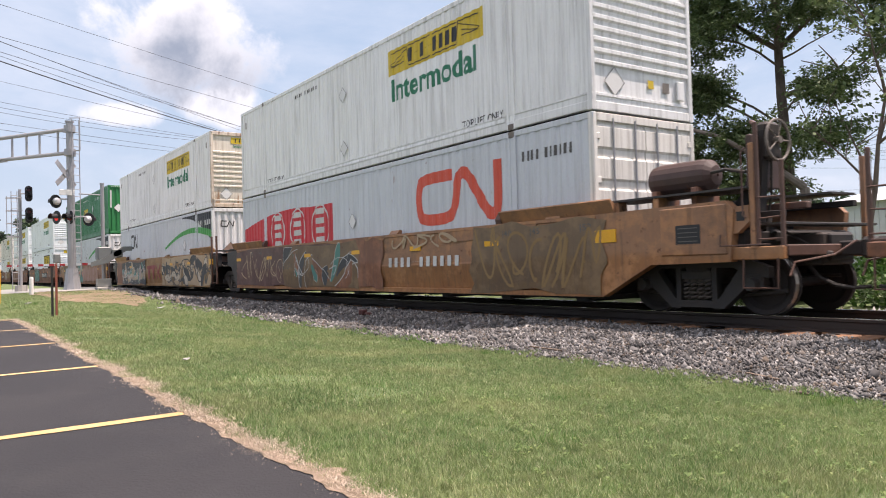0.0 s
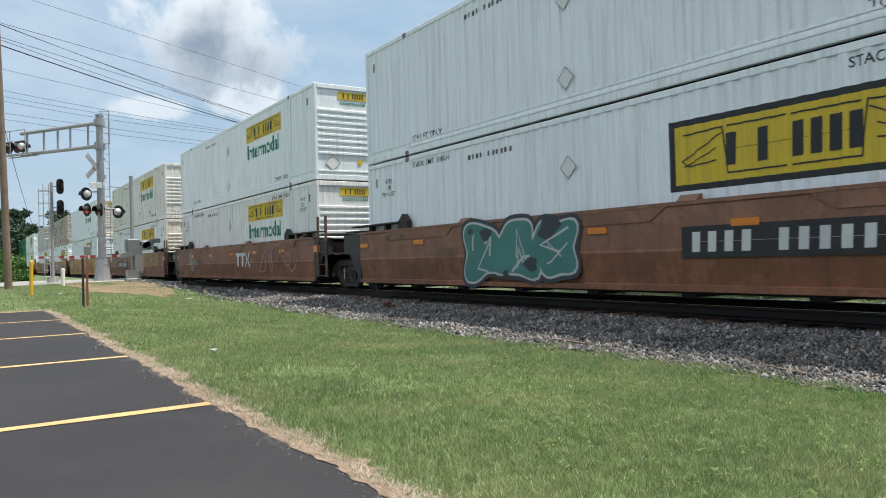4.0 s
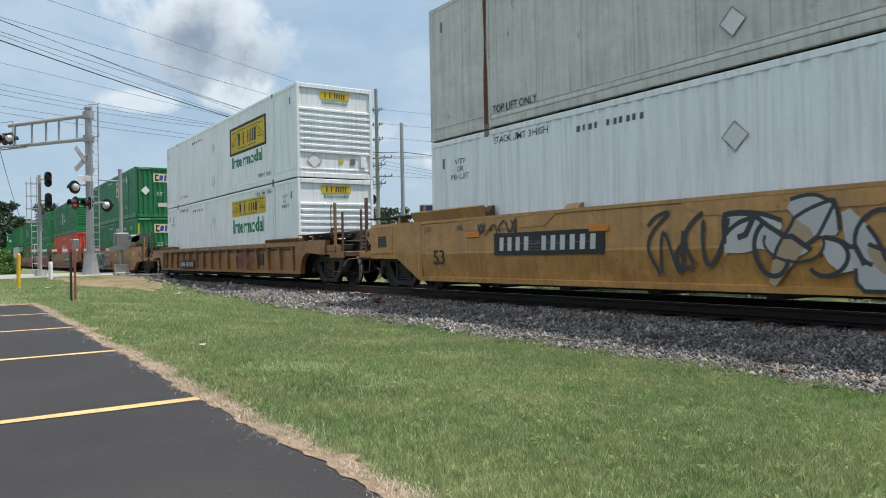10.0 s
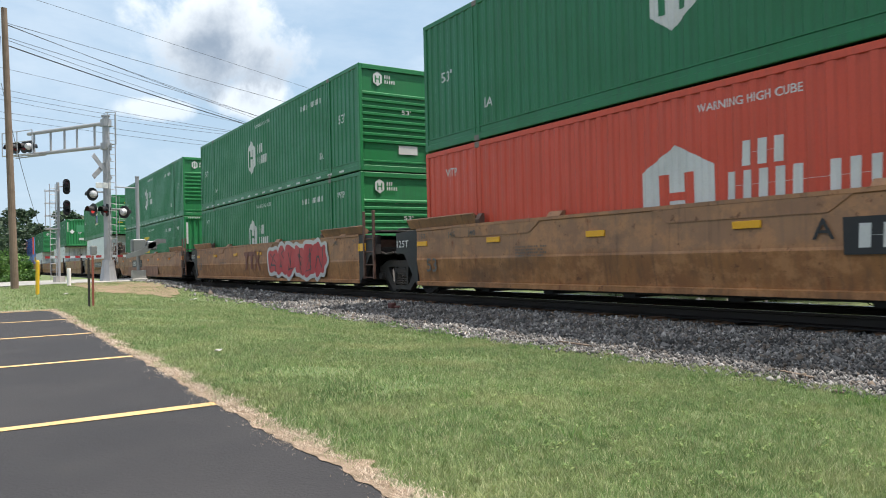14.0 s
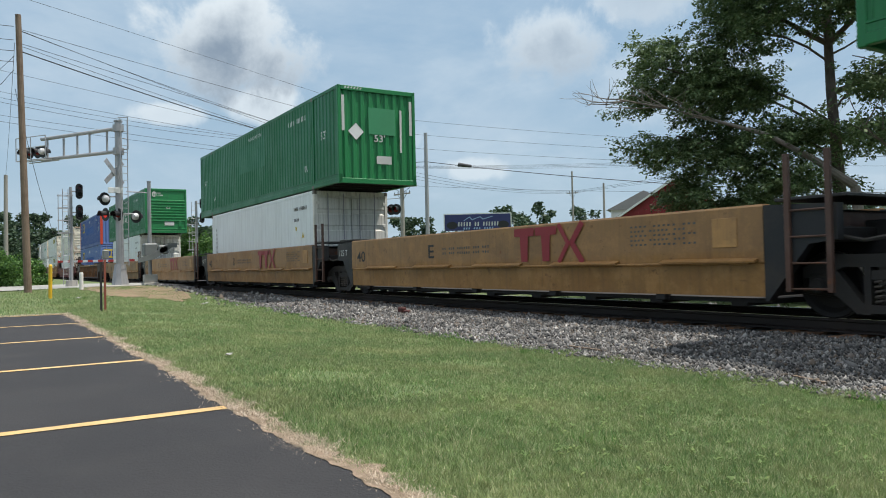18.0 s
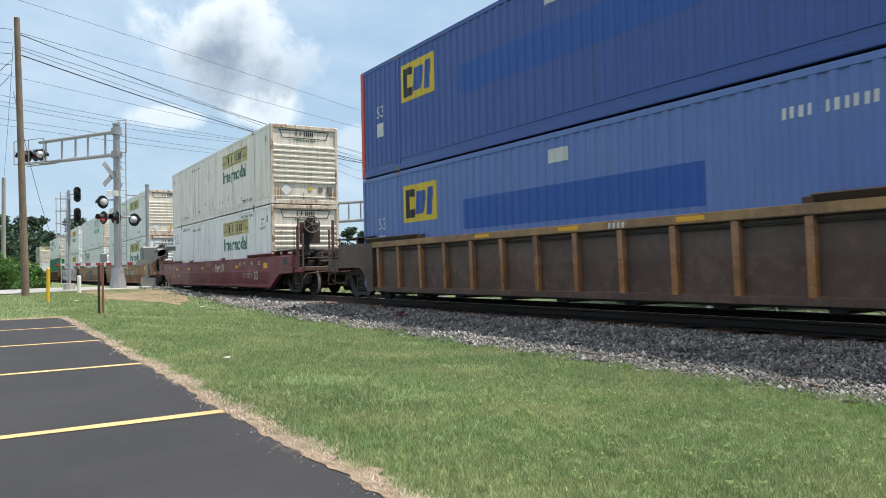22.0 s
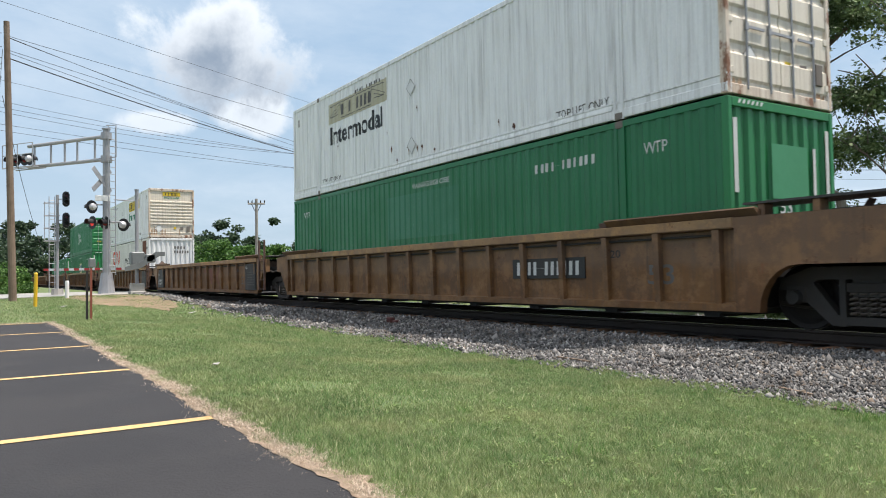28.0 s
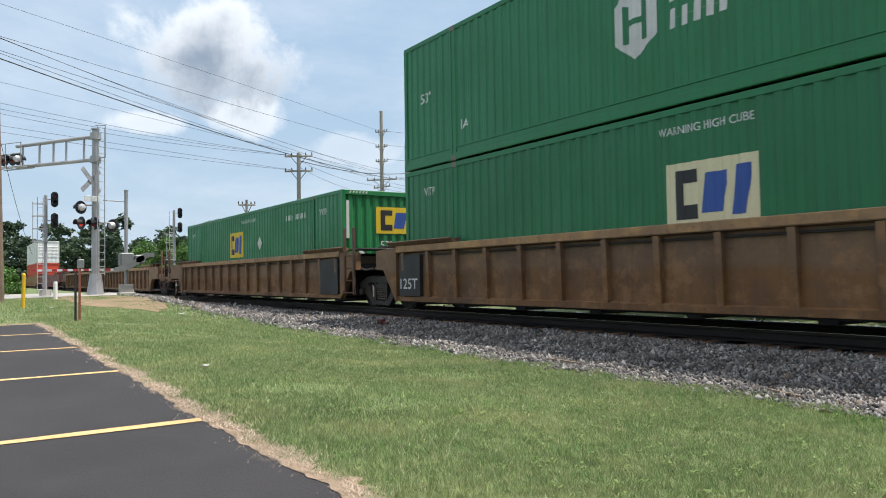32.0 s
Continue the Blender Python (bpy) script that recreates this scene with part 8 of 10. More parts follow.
    green_box("green container with yellow edge strips and cream panel", x, LOW, "panel", 2.93, 2.0, edge=M_YELLOW)

    x = -251.71
    c = well("orange-brown well car with paler upper sides", x, "smooth", W_RUST, C, J)
    car_marks(c, number=(1.7, 4.7, 0.84, 1.12), backing=W_BLACK, size53=(-7.8, 0.55, M_INK_FADED), joint_text="125T")
    words("A", M_INK, c, 1.2, 1.48, 0.95, 1.2, SIDE - 0.004)
    green_box("green container with a white hexagon emblem", x, HIGH, "hexagon", front="ribs")
    green_box("orange-red container with a white house emblem", x, LOW, "house", mat=M_RED, front_mat=M_RED)

    x = -271.22
    c = well("ochre well car with red sprayed lettering", x, "smooth", W_RUST, J, J)
    mural(c, 1.4, 6.1, 0.33, 1.45, A_RED, A_SILVER, 6, 40, halo=A_SILVER, lines=A_DARK)
    arrow_mark(c, -1.4, 0.4, 0.62, 1.25, M_MARK_FADE)
    car_marks(c, joint_text="125T", size53=(-7.8, 0.6, M_INK_FADED))
    green_box("green container with hexagon emblem and reflective strip", x, HIGH, "hexagon", front="ribs", strip=True)
    green_box("green container with a white hexagon emblem", x, LOW, "hexagon", front="ribs")

    x = -290.72
    c = well("brown well car with worn orange paint", x, "smooth", W_RUST, J, C)
    car_marks(c, M_REFLECT_O, number=(-4.4, -1.6, 0.85, 1.12), backing=W_BLACK, size53=(-7.8, 0.62, M_INK_FADED))
    patch(c, -6.0, 3.0, 0.28, 0.8, W_BROWN, 41, 0.06)
    green_box("green container with hexagon emblem and reflective strip", x, HIGH, "hexagon", front="ribs", strip=True)
    green_box("green container with a yellow panel of blocks", x, LOW, "panel", -1.0, 1.75, panel=M_YELLOW)

    # five short units, two of them empty
    shorts = ((-312.22, "coupler", "joint", "box"), (-327.82, "joint", "joint", None), (-343.42, "joint", "joint", "box"), (-358.73, "joint", "joint", None), (-374.04, "joint", "coupler", "box"))
    letters = ("A", "E", "D", "C", "B")
    for k, (x, f, r, load) in enumerate(shorts):
        c = well("ochre well car for forty-foot boxes" + ("" if load else ", empty"), x, "forty", W_ORANGE, f, r, half=6.34, pitch=15.46, brake=(k == 0))
        if k in (0, 4):
            n0 = 0.25 if k == 0 else -3.2
            part("number_field", Build().box(n0 - 0.12, n0 + 3.3, SIDE - 0.003, SIDE + 0.05, 0.82, 1.22), W_BLACK, c, "black number field")
            part("number_mark", bars(n0, n0 + 3.18, 0.88, 1.16, SIDE - 0.006, "1111 111111"), M_INK_WHITE, c, "plain bars")
        else:
            arrow_mark(c, 1.05, 2.95, 0.82, 1.44, M_MARK_RED)
        words("40", M_INK, c, -6.0, -5.5, 0.92, 1.2, SIDE + 0.012)
        words(letters[k], M_INK, c, -2.2, -1.95, 0.95, 1.25, SIDE + 0.012)
        for i in range(5):
            part("stencil", bars(4.0, 5.3 - 0.2 * (i % 2), 1.3 - 0.07 * i, 1.33 - 0.07 * i, SIDE + 0.012, "1111 11111 111"), M_INK_FADED, c)
        for i in range(2):
            part("stencil", bars(-1.6, 0.2, 1.12 - 0.1 * i, 1.17 - 0.1 * i, SIDE + 0.012, "11 111 111111 111 111"), M_INK_FADED, c)
        if r == "joint":
            words("125 T", M_INK_WHITE, c, -7.2, -6.65, 1.1, 1.27, SIDE + 0.024)
        for px in (5.75,):
            part("reflector", Build().box(px - 0.2, px + 0.2, SIDE + 0.008, SIDE + 0.04, 0.95, 1.35, 0.003), W_YELLOW, c, "paler repainted patch")
        if load:
            rf = container("white smooth-sided refrigerated container", M_REEFER, x, LOW, side="smooth", front="reefer" if k == 0 else "doors", length=FORTY, posts=False, front_mat=M_REEFER if k == 0 else M_WHITE_OLD)
            if k < 4:
                part("stencil_column", bars(-5.45, -5.27, 1.15, 2.3, FACE, "1"), M_REEFER, rf)
                for i in range(6):
                    part("stencil", bars(-5.44, -5.28, 1.2 + i * 0.19, 1.32 + i * 0.19, FACE - 0.001, "1"), M_INK_FADED, rf)
            else:
                for i in range(3):
                    part("stencil", bars(-5.2, -5.0, 1.3 + i * 0.4, 1.55 + i * 0.4, FACE - 0.001, "1"), M_MARK_RED, rf)
            part("stencil", bars(4.3, 5.5, 2.35, 2.47, FACE, "1111 111111"), M_INK_FADED, rf)
            part("stencil", bars(4.3, 4.8, 2.0, 2.1, FACE, "1111"), M_INK_FADED, rf)
            poly(rf, "warning_sign", [(5.0, 1.45), (5.22, 1.45), (5.11, 1.64)], M_YELLOW, "yellow warning triangle")
            poly(rf, "decal", [(4.45, 1.7), (4.56, 1.7), (4.56, 1.83), (4.45, 1.83)], M_YELLOW, "yellow label")
            if k == 0:
                green_box("bright green container with cream panel and doors", x, HIGH, "panel", -0.15, 1.55, front="doors", mat=M_GREEN_LIT)
            elif k == 2:
                green_box("green container with white edge strips", x, HIGH, "buffed")
            else:
                green_box("green container with a white hexagon emblem", x, HIGH, "hexagon", front="ribs")

    x = -395.75
    c = well("dark ribbed well car, heavily soiled", x, "ribbed", W_DARKRIB, C, C, half=7.2)
    car_marks(c, xs=(), stencils=False)
    part("decal", bars(1.35, 1.75, 1.38, 1.47, SIDE - 0.004, "1111"), M_INK_WHITE, c, "pale label on the top chord")
    for px in (3.0, 0.4, -2.2):
        part("reflector", Build().box(px - 0.25, px + 0.25, SIDE - 0.003, SIDE + 0.03, 1.4, 1.47, 0.003), M_REFLECT, c, "reflective patch")
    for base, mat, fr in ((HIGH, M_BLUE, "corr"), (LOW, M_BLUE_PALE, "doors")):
        # front ends of both boxes take the paler blue
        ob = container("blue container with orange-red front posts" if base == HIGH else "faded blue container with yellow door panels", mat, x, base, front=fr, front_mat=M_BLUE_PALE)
        block_panel(ob, -5.85, -4.28, 1.63 if base == HIGH else 1.6, 2.55 if base == HIGH else 2.5, M_YELLOW, (M_INK, M_INK_BLUE, M_INK_BLUE))
        sheet(ob, -3.2, 3.1, 1.3, 1.95, M_BLUE_PATCH, "deep blue repainted band", name="repainted_band")
        poly(ob, "decal", [(-0.35, 2.35), (0.2, 2.35), (0.2, 2.6), (-0.35, 2.6)], M_INK_WHITE, "white label")
        part("stencil", bars(4.3, 5.6, 2.3, 2.45, FACE, "1111 111111"), M_INK_WHITE, ob)
        words("53", M_INK_WHITE, ob, 6.7, 7.1, 1.9, 2.2, FACE)
        words("53", M_INK_WHITE, ob, -7.2, -6.8, 1.5, 1.8, FACE)
        poly(ob, "decal", [(6.7, 1.3), (7.1, 1.3), (7.1, 1.7), (6.7, 1.7)], M_INK_WHITE, "white label")
        poly(ob, "decal", [(-7.2, 1.0), (-6.8, 1.0), (-6.8, 1.35), (-7.2, 1.35)], M_INK_WHITE, "white label")
        if base == HIGH:
            for s in (-1, 1):
                part("painted_post", Build().box(8.0, 8.085, s * 1.2 - 0.1, s * 1.2 + 0.1, 0.02, 2.88, 0.01), M_RED, ob, "orange-red post")
                part("painted_post", Build().box(s * 8.0 - 0.085, s * 8.0 + 0.085, -1.302, -1.25, 0.02, 2.88, 0.01), M_RED, ob, "orange-red post")
            words("53", M_INK_WHITE, ob, -0.25, 0.25, 2.1, 2.45, 8.07, True)
            for zz in (1.75, 0.85):
                poly(ob, "decal", [(-0.2, zz), (0.35, zz), (0.35, zz + 0.28), (-0.2, zz + 0.28)], M_INK_WHITE, "white label", 8.065, True)
        else:
            for s in (-0.6, 0.6):
                block_panel(ob, s - 0.42, s + 0.42, 1.75, 2.5, M_YELLOW, end=8.078)
                poly(ob, "decal", [(s - 0.1, 1.0), (s + 0.3, 1.0), (s + 0.3, 1.3), (s - 0.1, 1.3)], M_INK_WHITE, "white label", 8.078, True)

    pale = dict(panel=M_YELLOW_PALE, ink=M_INK, word=surface("dull_green_word", (0.05, 0.14, 0.1), 0.55, second=(0.08, 0.17, 0.13)))
    bare = dict(panel=None, ink=M_INK_FADED, word=M_INK_TEAL)
    x = -419.38
    c = well("maroon well car with white stencils", x, "smooth", W_MAROON, C, C, brake=True, low_side=True)
    car_marks(c, z=1.02, xs=(7.9, 4.4, 1.6, -1.0, -3.6, -6.2), size53=(6.6, 0.52, M_INK_WHITE), stencils=False)
    tag(c, 0.9, 2.6, 0.8, 1.2, A_WHITE, 50, 6, 0.03)
    for px, tx in ((7.1, "53"), (6.2, "48"), (5.3, "45"), (4.7, "40")):
        words(tx, M_INK_WHITE, c, px, px + 0.24, 1.06, 1.2, SIDE - 0.004)
    for i in range(4):
        part("stencil", bars(5.2, 6.4, 0.74 - 0.05 * i, 0.765 - 0.05 * i, SIDE - 0.004, "1111 111 11"), M_INK_WHITE, c)
    for px, tx in ((-8.05, "53"), (-7.3, "48"), (-6.9, "45"), (-6.1, "40")):
        words(tx, M_INK_WHITE, c, px, px + 0.22, 1.04, 1.18, SIDE - 0.004)
    for i in range(4):
        part("stencil", bars(-7.35, -6.6, 0.74 - 0.05 * i, 0.765 - 0.05 * i, SIDE - 0.004, "1111 111 11"), M_YELLOW_PALE, c)
        part("stencil", bars(-6.2, -5.6, 0.74 - 0.05 * i, 0.765 - 0.05 * i, SIDE - 0.004, "111 11 11"), M_INK_WHITE, c)
    white_box("aged white container with faded yellow sign and rust", x, HIGH, mat=M_WHITE_OLD, rusty_corner=True, rust_spots=14, seed=17, front_mat=M_WHITE_OLD, **pale)
    white_box("white container with a faded yellow carrier sign", x, LOW, low=True, mat=M_WHITE, front_mat=M_WHITE_OLD, rusty_corner=True, seed=18, **pale)

    x = -443.05
    c = well("rusty ochre well car with a hand-brake wheel", x, "smooth", W_RUST, C, J, brake=True)
    car_marks(c, number=(1.55, 4.5, 0.78, 1.04), backing=None, size53=(-7.7, 0.55, M_INK), joint_text="125T")
    bubbles(c, -5.0, -2.75, 0.36, 1.44, A_DARK, A_SILVER)
    tag(c, -2.45, -1.0, 0.95, 1.35, A_SILVER, 54, 4, 0.02)
    tag(c, -2.0, -1.3, 0.66, 0.88, A_SILVER, 55, 2, 0.018)
    tag(c, -6.1, -5.2, 0.9, 1.15, A_SILVER, 56, 4, 0.015)
    white_box("white container with a faded yellow sign", x, HIGH, panel=M_YELLOW_PALE, word=None, mat=M_WHITE, front_mat=M_WHITE_OLD, rusty_corner=True, seed=19)
    white_box("white container with an outlined sign and green lettering", x, LOW, low=True, mat=M_WHITE, rusty_corner=True, seed=20, **pale)

    x = -462.54
    c = well("rusty ochre well car with dark sprayed lettering", x, "smooth", W_RUST, J, J)
    car_marks(c, size53=(-7.7, 0.55, M_INK_FADED), joint_text="125T")
    mural(c, -0.8, 1.75, 0.33, 1.42, A_DARK, A_TEAL, 3, 55, lines=A_SILVER)
    tag(c, -5.6, -3.8, 0.6, 1.2, A_SILVER, 56, 5, 0.03)
    part("reflector", Build().box(8.26, 8.5, SIDE - 0.006, SIDE + 0.03, 1.2, 1.4).box(8.26, 8.5, SIDE - 0.006, SIDE + 0.03, 0.8, 1.0), M_REFLECT, c, "yellow square patches")
    white_box("white container with outlined sign, green lettering and rust", x, HIGH, mat=M_WHITE, front_mat=M_WHITE_OLD, rusty_corner=True, rust_spots=30, seed=21, **bare)
    white_box("white container with outlined sign and doors forward", x, LOW, low=True, mat=M_WHITE, front="doors", sign_x=-5.4, seed=22, **bare)

    x = -482.01
    c = well("ochre well car under white sprayed lettering", x, "smooth", W_RUST, J, C)
    wild(c, -7.3, 7.2, 0.28, 1.5, A_WHITE, (A_WHITE, A_SILVER, A_DARK, A_WHITE), A_DARK, 57, 30, 0.06)
    patch(c, -8.2, -7.1, 0.5, 1.45, A_SKY, 58, 0.1)
    car_marks(c, xs=(8.45, -5.3), stencils=False)
    white_box("white container with yellow carrier sign and green lettering", x, HIGH, mat=M_WHITE, seed=23)
    white_box("white container with yellow carrier sign and green lettering", x, LOW, low=True, mat=M_WHITE, seed=24)

    x = -505.39
    c = well("rusty brown ribbed well car", x, "ribbed", W_RIBBED, C, J, pitch=19.55)
    part("number_field", Build().box(3.35, 5.3, -1.402, -1.38, 0.7, 1.06), W_BLACK, c, "black number field")
    part("number_mark", bars(3.45, 5.2, 0.76, 1.0, -1.405, "1111 111111"), M_INK_WHITE, c, "plain bars")
    words("53", M_INK_FADED, c, 6.65, 7.15, 0.6, 0.9, -1.384)
    words("20", M_INK, c, 5.98, 6.2, 1.02, 1.14, -1.492)
    white_box("aged white container with a pale sign and doors forward", x, HIGH, mat=M_WHITE, front="doors", front_mat=M_WHITE_OLD, sign_x=-5.35, rust_spots=12, rusty_corner=True, seed=25, panel=surface("pale_sign", (0.45, 0.42, 0.3), 0.55), ink=M_INK_FADED, word=M_INK)
    green_box("green container with a paler repainted patch", x, LOW, "buffed")

    x = -524.93
    c = well("rusty brown ribbed well car, empty", x, "ribbed", W_RIBBED, J, J, pitch=19.55)
    arrow_mark(c, 0.95, 3.25, 0.55, 1.2, M_MARK_FADE, -1.384)
    for s0, tx in ((-8.0, "125T"),):
        part("number_field", Build().box(-8.1, -6.8, -1.475, -1.37, 0.36, 1.3), W_BLACK, c, "black panel")
        words(tx, M_INK_WHITE, c, -7.85, -6.98, 0.52, 0.78, -1.479)
        words("53", M_INK_WHITE, c, -7.95, -7.7, 0.98, 1.1, -1.479)
    part("number_field", Build().box(6.95, 8.1, -1.475, -1.37, 0.36, 1.3), W_BLACK, c, "black panel")
    words("53", M_INK_FADED, c, 6.2, 6.62, 0.55, 0.85, -1.384)
    words("48", M_INK_WHITE, c, 7.0, 7.2, 1.12, 1.22, -1.479)
    for i in range(6):
        part("stencil", bars(7.15, 7.95, 0.98 - i * 0.09, 1.02 - i * 0.09, -1.479, "111 1111 11"), M_INK_FADED, c)
    words("20", M_INK, c, 5.98, 6.2, 1.02, 1.14, -1.492)

    x = -544.46
    c = well("rusty brown ribbed well car", x, "ribbed", W_RIBBED, J, C, pitch=19.55)
    part("number_field", Build().box(-5.55, -3.65, -1.402, -1.38, 0.7, 1.04), W_BLACK, c, "black number field")
    part("number_mark", bars(-5.4, -3.78, 0.76, 0.98, -1.405, "1111 111111"), M_INK_WHITE, c, "plain bars")
    part("number_field", Build().box(6.95, 8.1, -1.475, -1.37, 0.36, 1.3), W_BLACK, c, "black panel")
    words("53", M_INK_FADED, c, 6.2, 6.62, 0.55, 0.85, -1.384)
    for i in range(6):
        part("stencil", bars(7.15, 7.95, 0.98 - i * 0.09, 1.02 - i * 0.09, -1.479, "111 1111 11"), M_INK_FADED, c)
    white_box("white container with yellow sign and rusty front", x, HIGH, mat=M_WHITE, front_mat=M_WHITE_OLD, rusty_corner=True, seed=26)
    ob = container("pale container with a red band emblem and slogan", M_WHITE_OLD, x, LOW, front="corr", front_mat=M_WHITE)
    loop_mark(ob, -4.55, -1.9, 1.58, 2.45, M_INK_RED, 0.2)
    words("We Deliver!", M_INK, ob, 0.3, 3.4, 1.5, 1.9, FACE)
    words("53 ft", M_INK, ob, -7.2, -6.7, 1.75, 2.0, FACE)
    words("XHC", M_INK, ob, -7.15, -6.75, 1.35, 1.6, FACE)
    words("WTP", M_INK, ob, -6.75, -6.4, 2.3, 2.46, FACE)
    sheet(ob, 6.2, 7.3, 0.2, 2.78, surface("rusted_panel", (0.17, 0.062, 0.028), 0.8, second=(0.1, 0.045, 0.03), grain=60, amount=0.9, scale=3), "rusted side panel", name="rusted_panel")
    placard(ob, 5.3, 1.55)
    part("stencil", bars(7.4, 7.85, 2.25, 2.4, FACE, "1111"), M_INK_FADED, ob)
    placard(ob, -0.55, 1.25, 0.3, 8.06, True, surface("placard_brown", (0.3, 0.2, 0.15), 0.6))
    part("stencil", bars(0.1, 0.8, 2.25, 2.42, 8.06, "1111", True), M_INK_FADED, ob)
    part("stencil", bars(0.1, 1.0, 2.0, 2.16, 8.06, "111111", True), M_INK_FADED, ob)

    x = -567.96
    c = well("brown ribbed well car with a yellow sill", x, "ribbed", W_RIBBED, C, J, pitch=19.55)
    part("number_field", Build().box(-8.1, -7.2, -1.475, -1.37, 0.36, 1.3), W_BLACK, c, "black panel")
    words("125T", M_INK_WHITE, c, -8.05, -7.3, 0.52, 0.76, -1.479)
    green_box("green container with hexagon emblem and doors forward", x, HIGH, "hexagon", front="doors")
    green_box("green container with a cream panel of blocks", x, LOW, "panel", 0.3, 1.6)

    x = -587.51
    c = well("brown ribbed well car with rusty posts", x, "ribbed", W_RIBBED, J, C, pitch=19.55)
    part("number_field", Build().box(6.95, 8.1, -1.475, -1.37, 0.36, 1.3), W_BLACK, c, "black panel")
    ob = green_box("green container with a yellow panel of blocks", x, LOW, "panel", -1.1, 1.75, panel=M_YELLOW, end_mark=False)
    block_panel(ob, -0.25, 1.2, 1.7, 2.45, M_YELLOW, end=8.06)
    # the tail of empties and a last stack
    for x in (-611.0, -630.5):
        well("brown ribbed well car, empty", x, "ribbed", W_RIBBED, C if x > -620 else J, J if x > -620 else C, pitch=19.5)
    x = -654.0
    well("maroon well car with white stencils", x, "smooth", W_MAROON, C, C)
    x = -678.7
    well("ochre well car at the tail", x, "smooth", W_ORANGE, C, C)
    container("rust-red container on the tail car", M_RED, x, LOW, front="ribs")
    container("white container with a ribbed front on top", M_WHITE, x, HIGH, front="ribs")


PAINTED = {"lettering", "emblem", "emblem_bar", "emblem_text", "emblem_outline", "stencil", "roundel", "arc_stripe", "rust_run", "rust_patch", "decal", "sign_border", "warning_sign", "repainted_band"}


def drape(pitch=0.262):
    """Lays paint and lettering into the corrugations of the boxes' near sides."""
    done = {}
    for box, *_ in MOVERS:
        if not box.name.startswith("shipping_container") or box.name in FLAT_SIDED:
            continue
        for ob in list(box.children_recursive):
            if ob.type != "MESH" or ob.name.split(".")[0] not in PAINTED:
                continue
            local = ob.matrix_basis
            key = (ob.data.name, tuple(round(v, 4) for row in local for v in row))
            if key in done:
                if done[key] is not None:
                    ob.data, ob.matrix_basis = done[key], Matrix.Identity(4)
                continue
            co = [local @ v.co for v in ob.data.vertices]
            if not co or max(v.y for v in co) > -1.29 or min(v.y for v in co) < -1.315:
                done[key] = None
                continue
            b = bmesh.new()
            b.from_mesh(ob.data)
            b.transform(local)
            lo, hi = min(v.x for v in co), max(v.x for v in co)
            for k in range(math.floor(lo / pitch), math.ceil(hi / pitch) + 1):
                for e in (0.0, 0.36, 0.5, 0.86):
                    x = (k + e) * pitch
                    if lo < x < hi:
                        bmesh.ops.bisect_plane(b, geom=b.verts[:] + b.edges[:] + b.faces[:], plane_co=(x, 0, 0), plane_no=(1, 0, 0))
            for v in b.verts:
                v.co.y += 0.0055 + DEPTH * wave(v.co.x + 1e-6, pitch)
            me = bpy.data.meshes.new(ob.data.name)
            b.to_mesh(me)
            b.free()
            me.materials.append(ob.data.materials[0])
            done[key] = me
            ob.data, ob.matrix_basis = me, Matrix.Identity(4)


make_train()
drape()

# ---- the crossing: cantilever, signals, gate ----
def flasher(ob, p, way, lens, name="flasher"):
    """A round flashing lamp with its black backing disc and visor; way is where it faces."""
    p, way = Vector(p), Vector(way).normalized()
    q = way.to_track_quat("Y", "Z").to_matrix().to_4x4()
    b = Build()
    b.disc_turned([(0.0, -0.01), (0.29, -0.01), (0.3, 0.0), (0.29, 0.01), (0.0, 0.01)], (0, 0, 0), 24)
    head = part(name, b, M_SIGNALBLACK, ob, "round black backing disc")
    head.matrix_basis = Matrix.Translation(p) @ q
    part("lens", Build().disc_turned([(0.0, 0.05), (0.1, 0.045), (0.155, 0.012)], (0, 0, 0), 20), lens, head, "round lamp lens")
    part("lamp_housing", Build().disc_turned([(0.0, -0.22), (0.1, -0.2), (0.16, -0.1), (0.165, -0.011)], (0, 0, 0), 20), M_LENS_BACK, head, "silver lamp housing")
    v = Build()
    n = 12
    verts = [(0.165 * math.cos(a), y, 0.165 * math.sin(a)) for a in (math.radians(-20 + 220 * i / n) for i in range(n + 1)) for y in (0.01, 0.3)]
    v.add(verts, [(2 * i, 2 * i + 1, 2 * i + 3, 2 * i + 2) for i in range(n)])
    part("visor", v, M_SIGNALBLACK, head, "black tube visor")
    return head


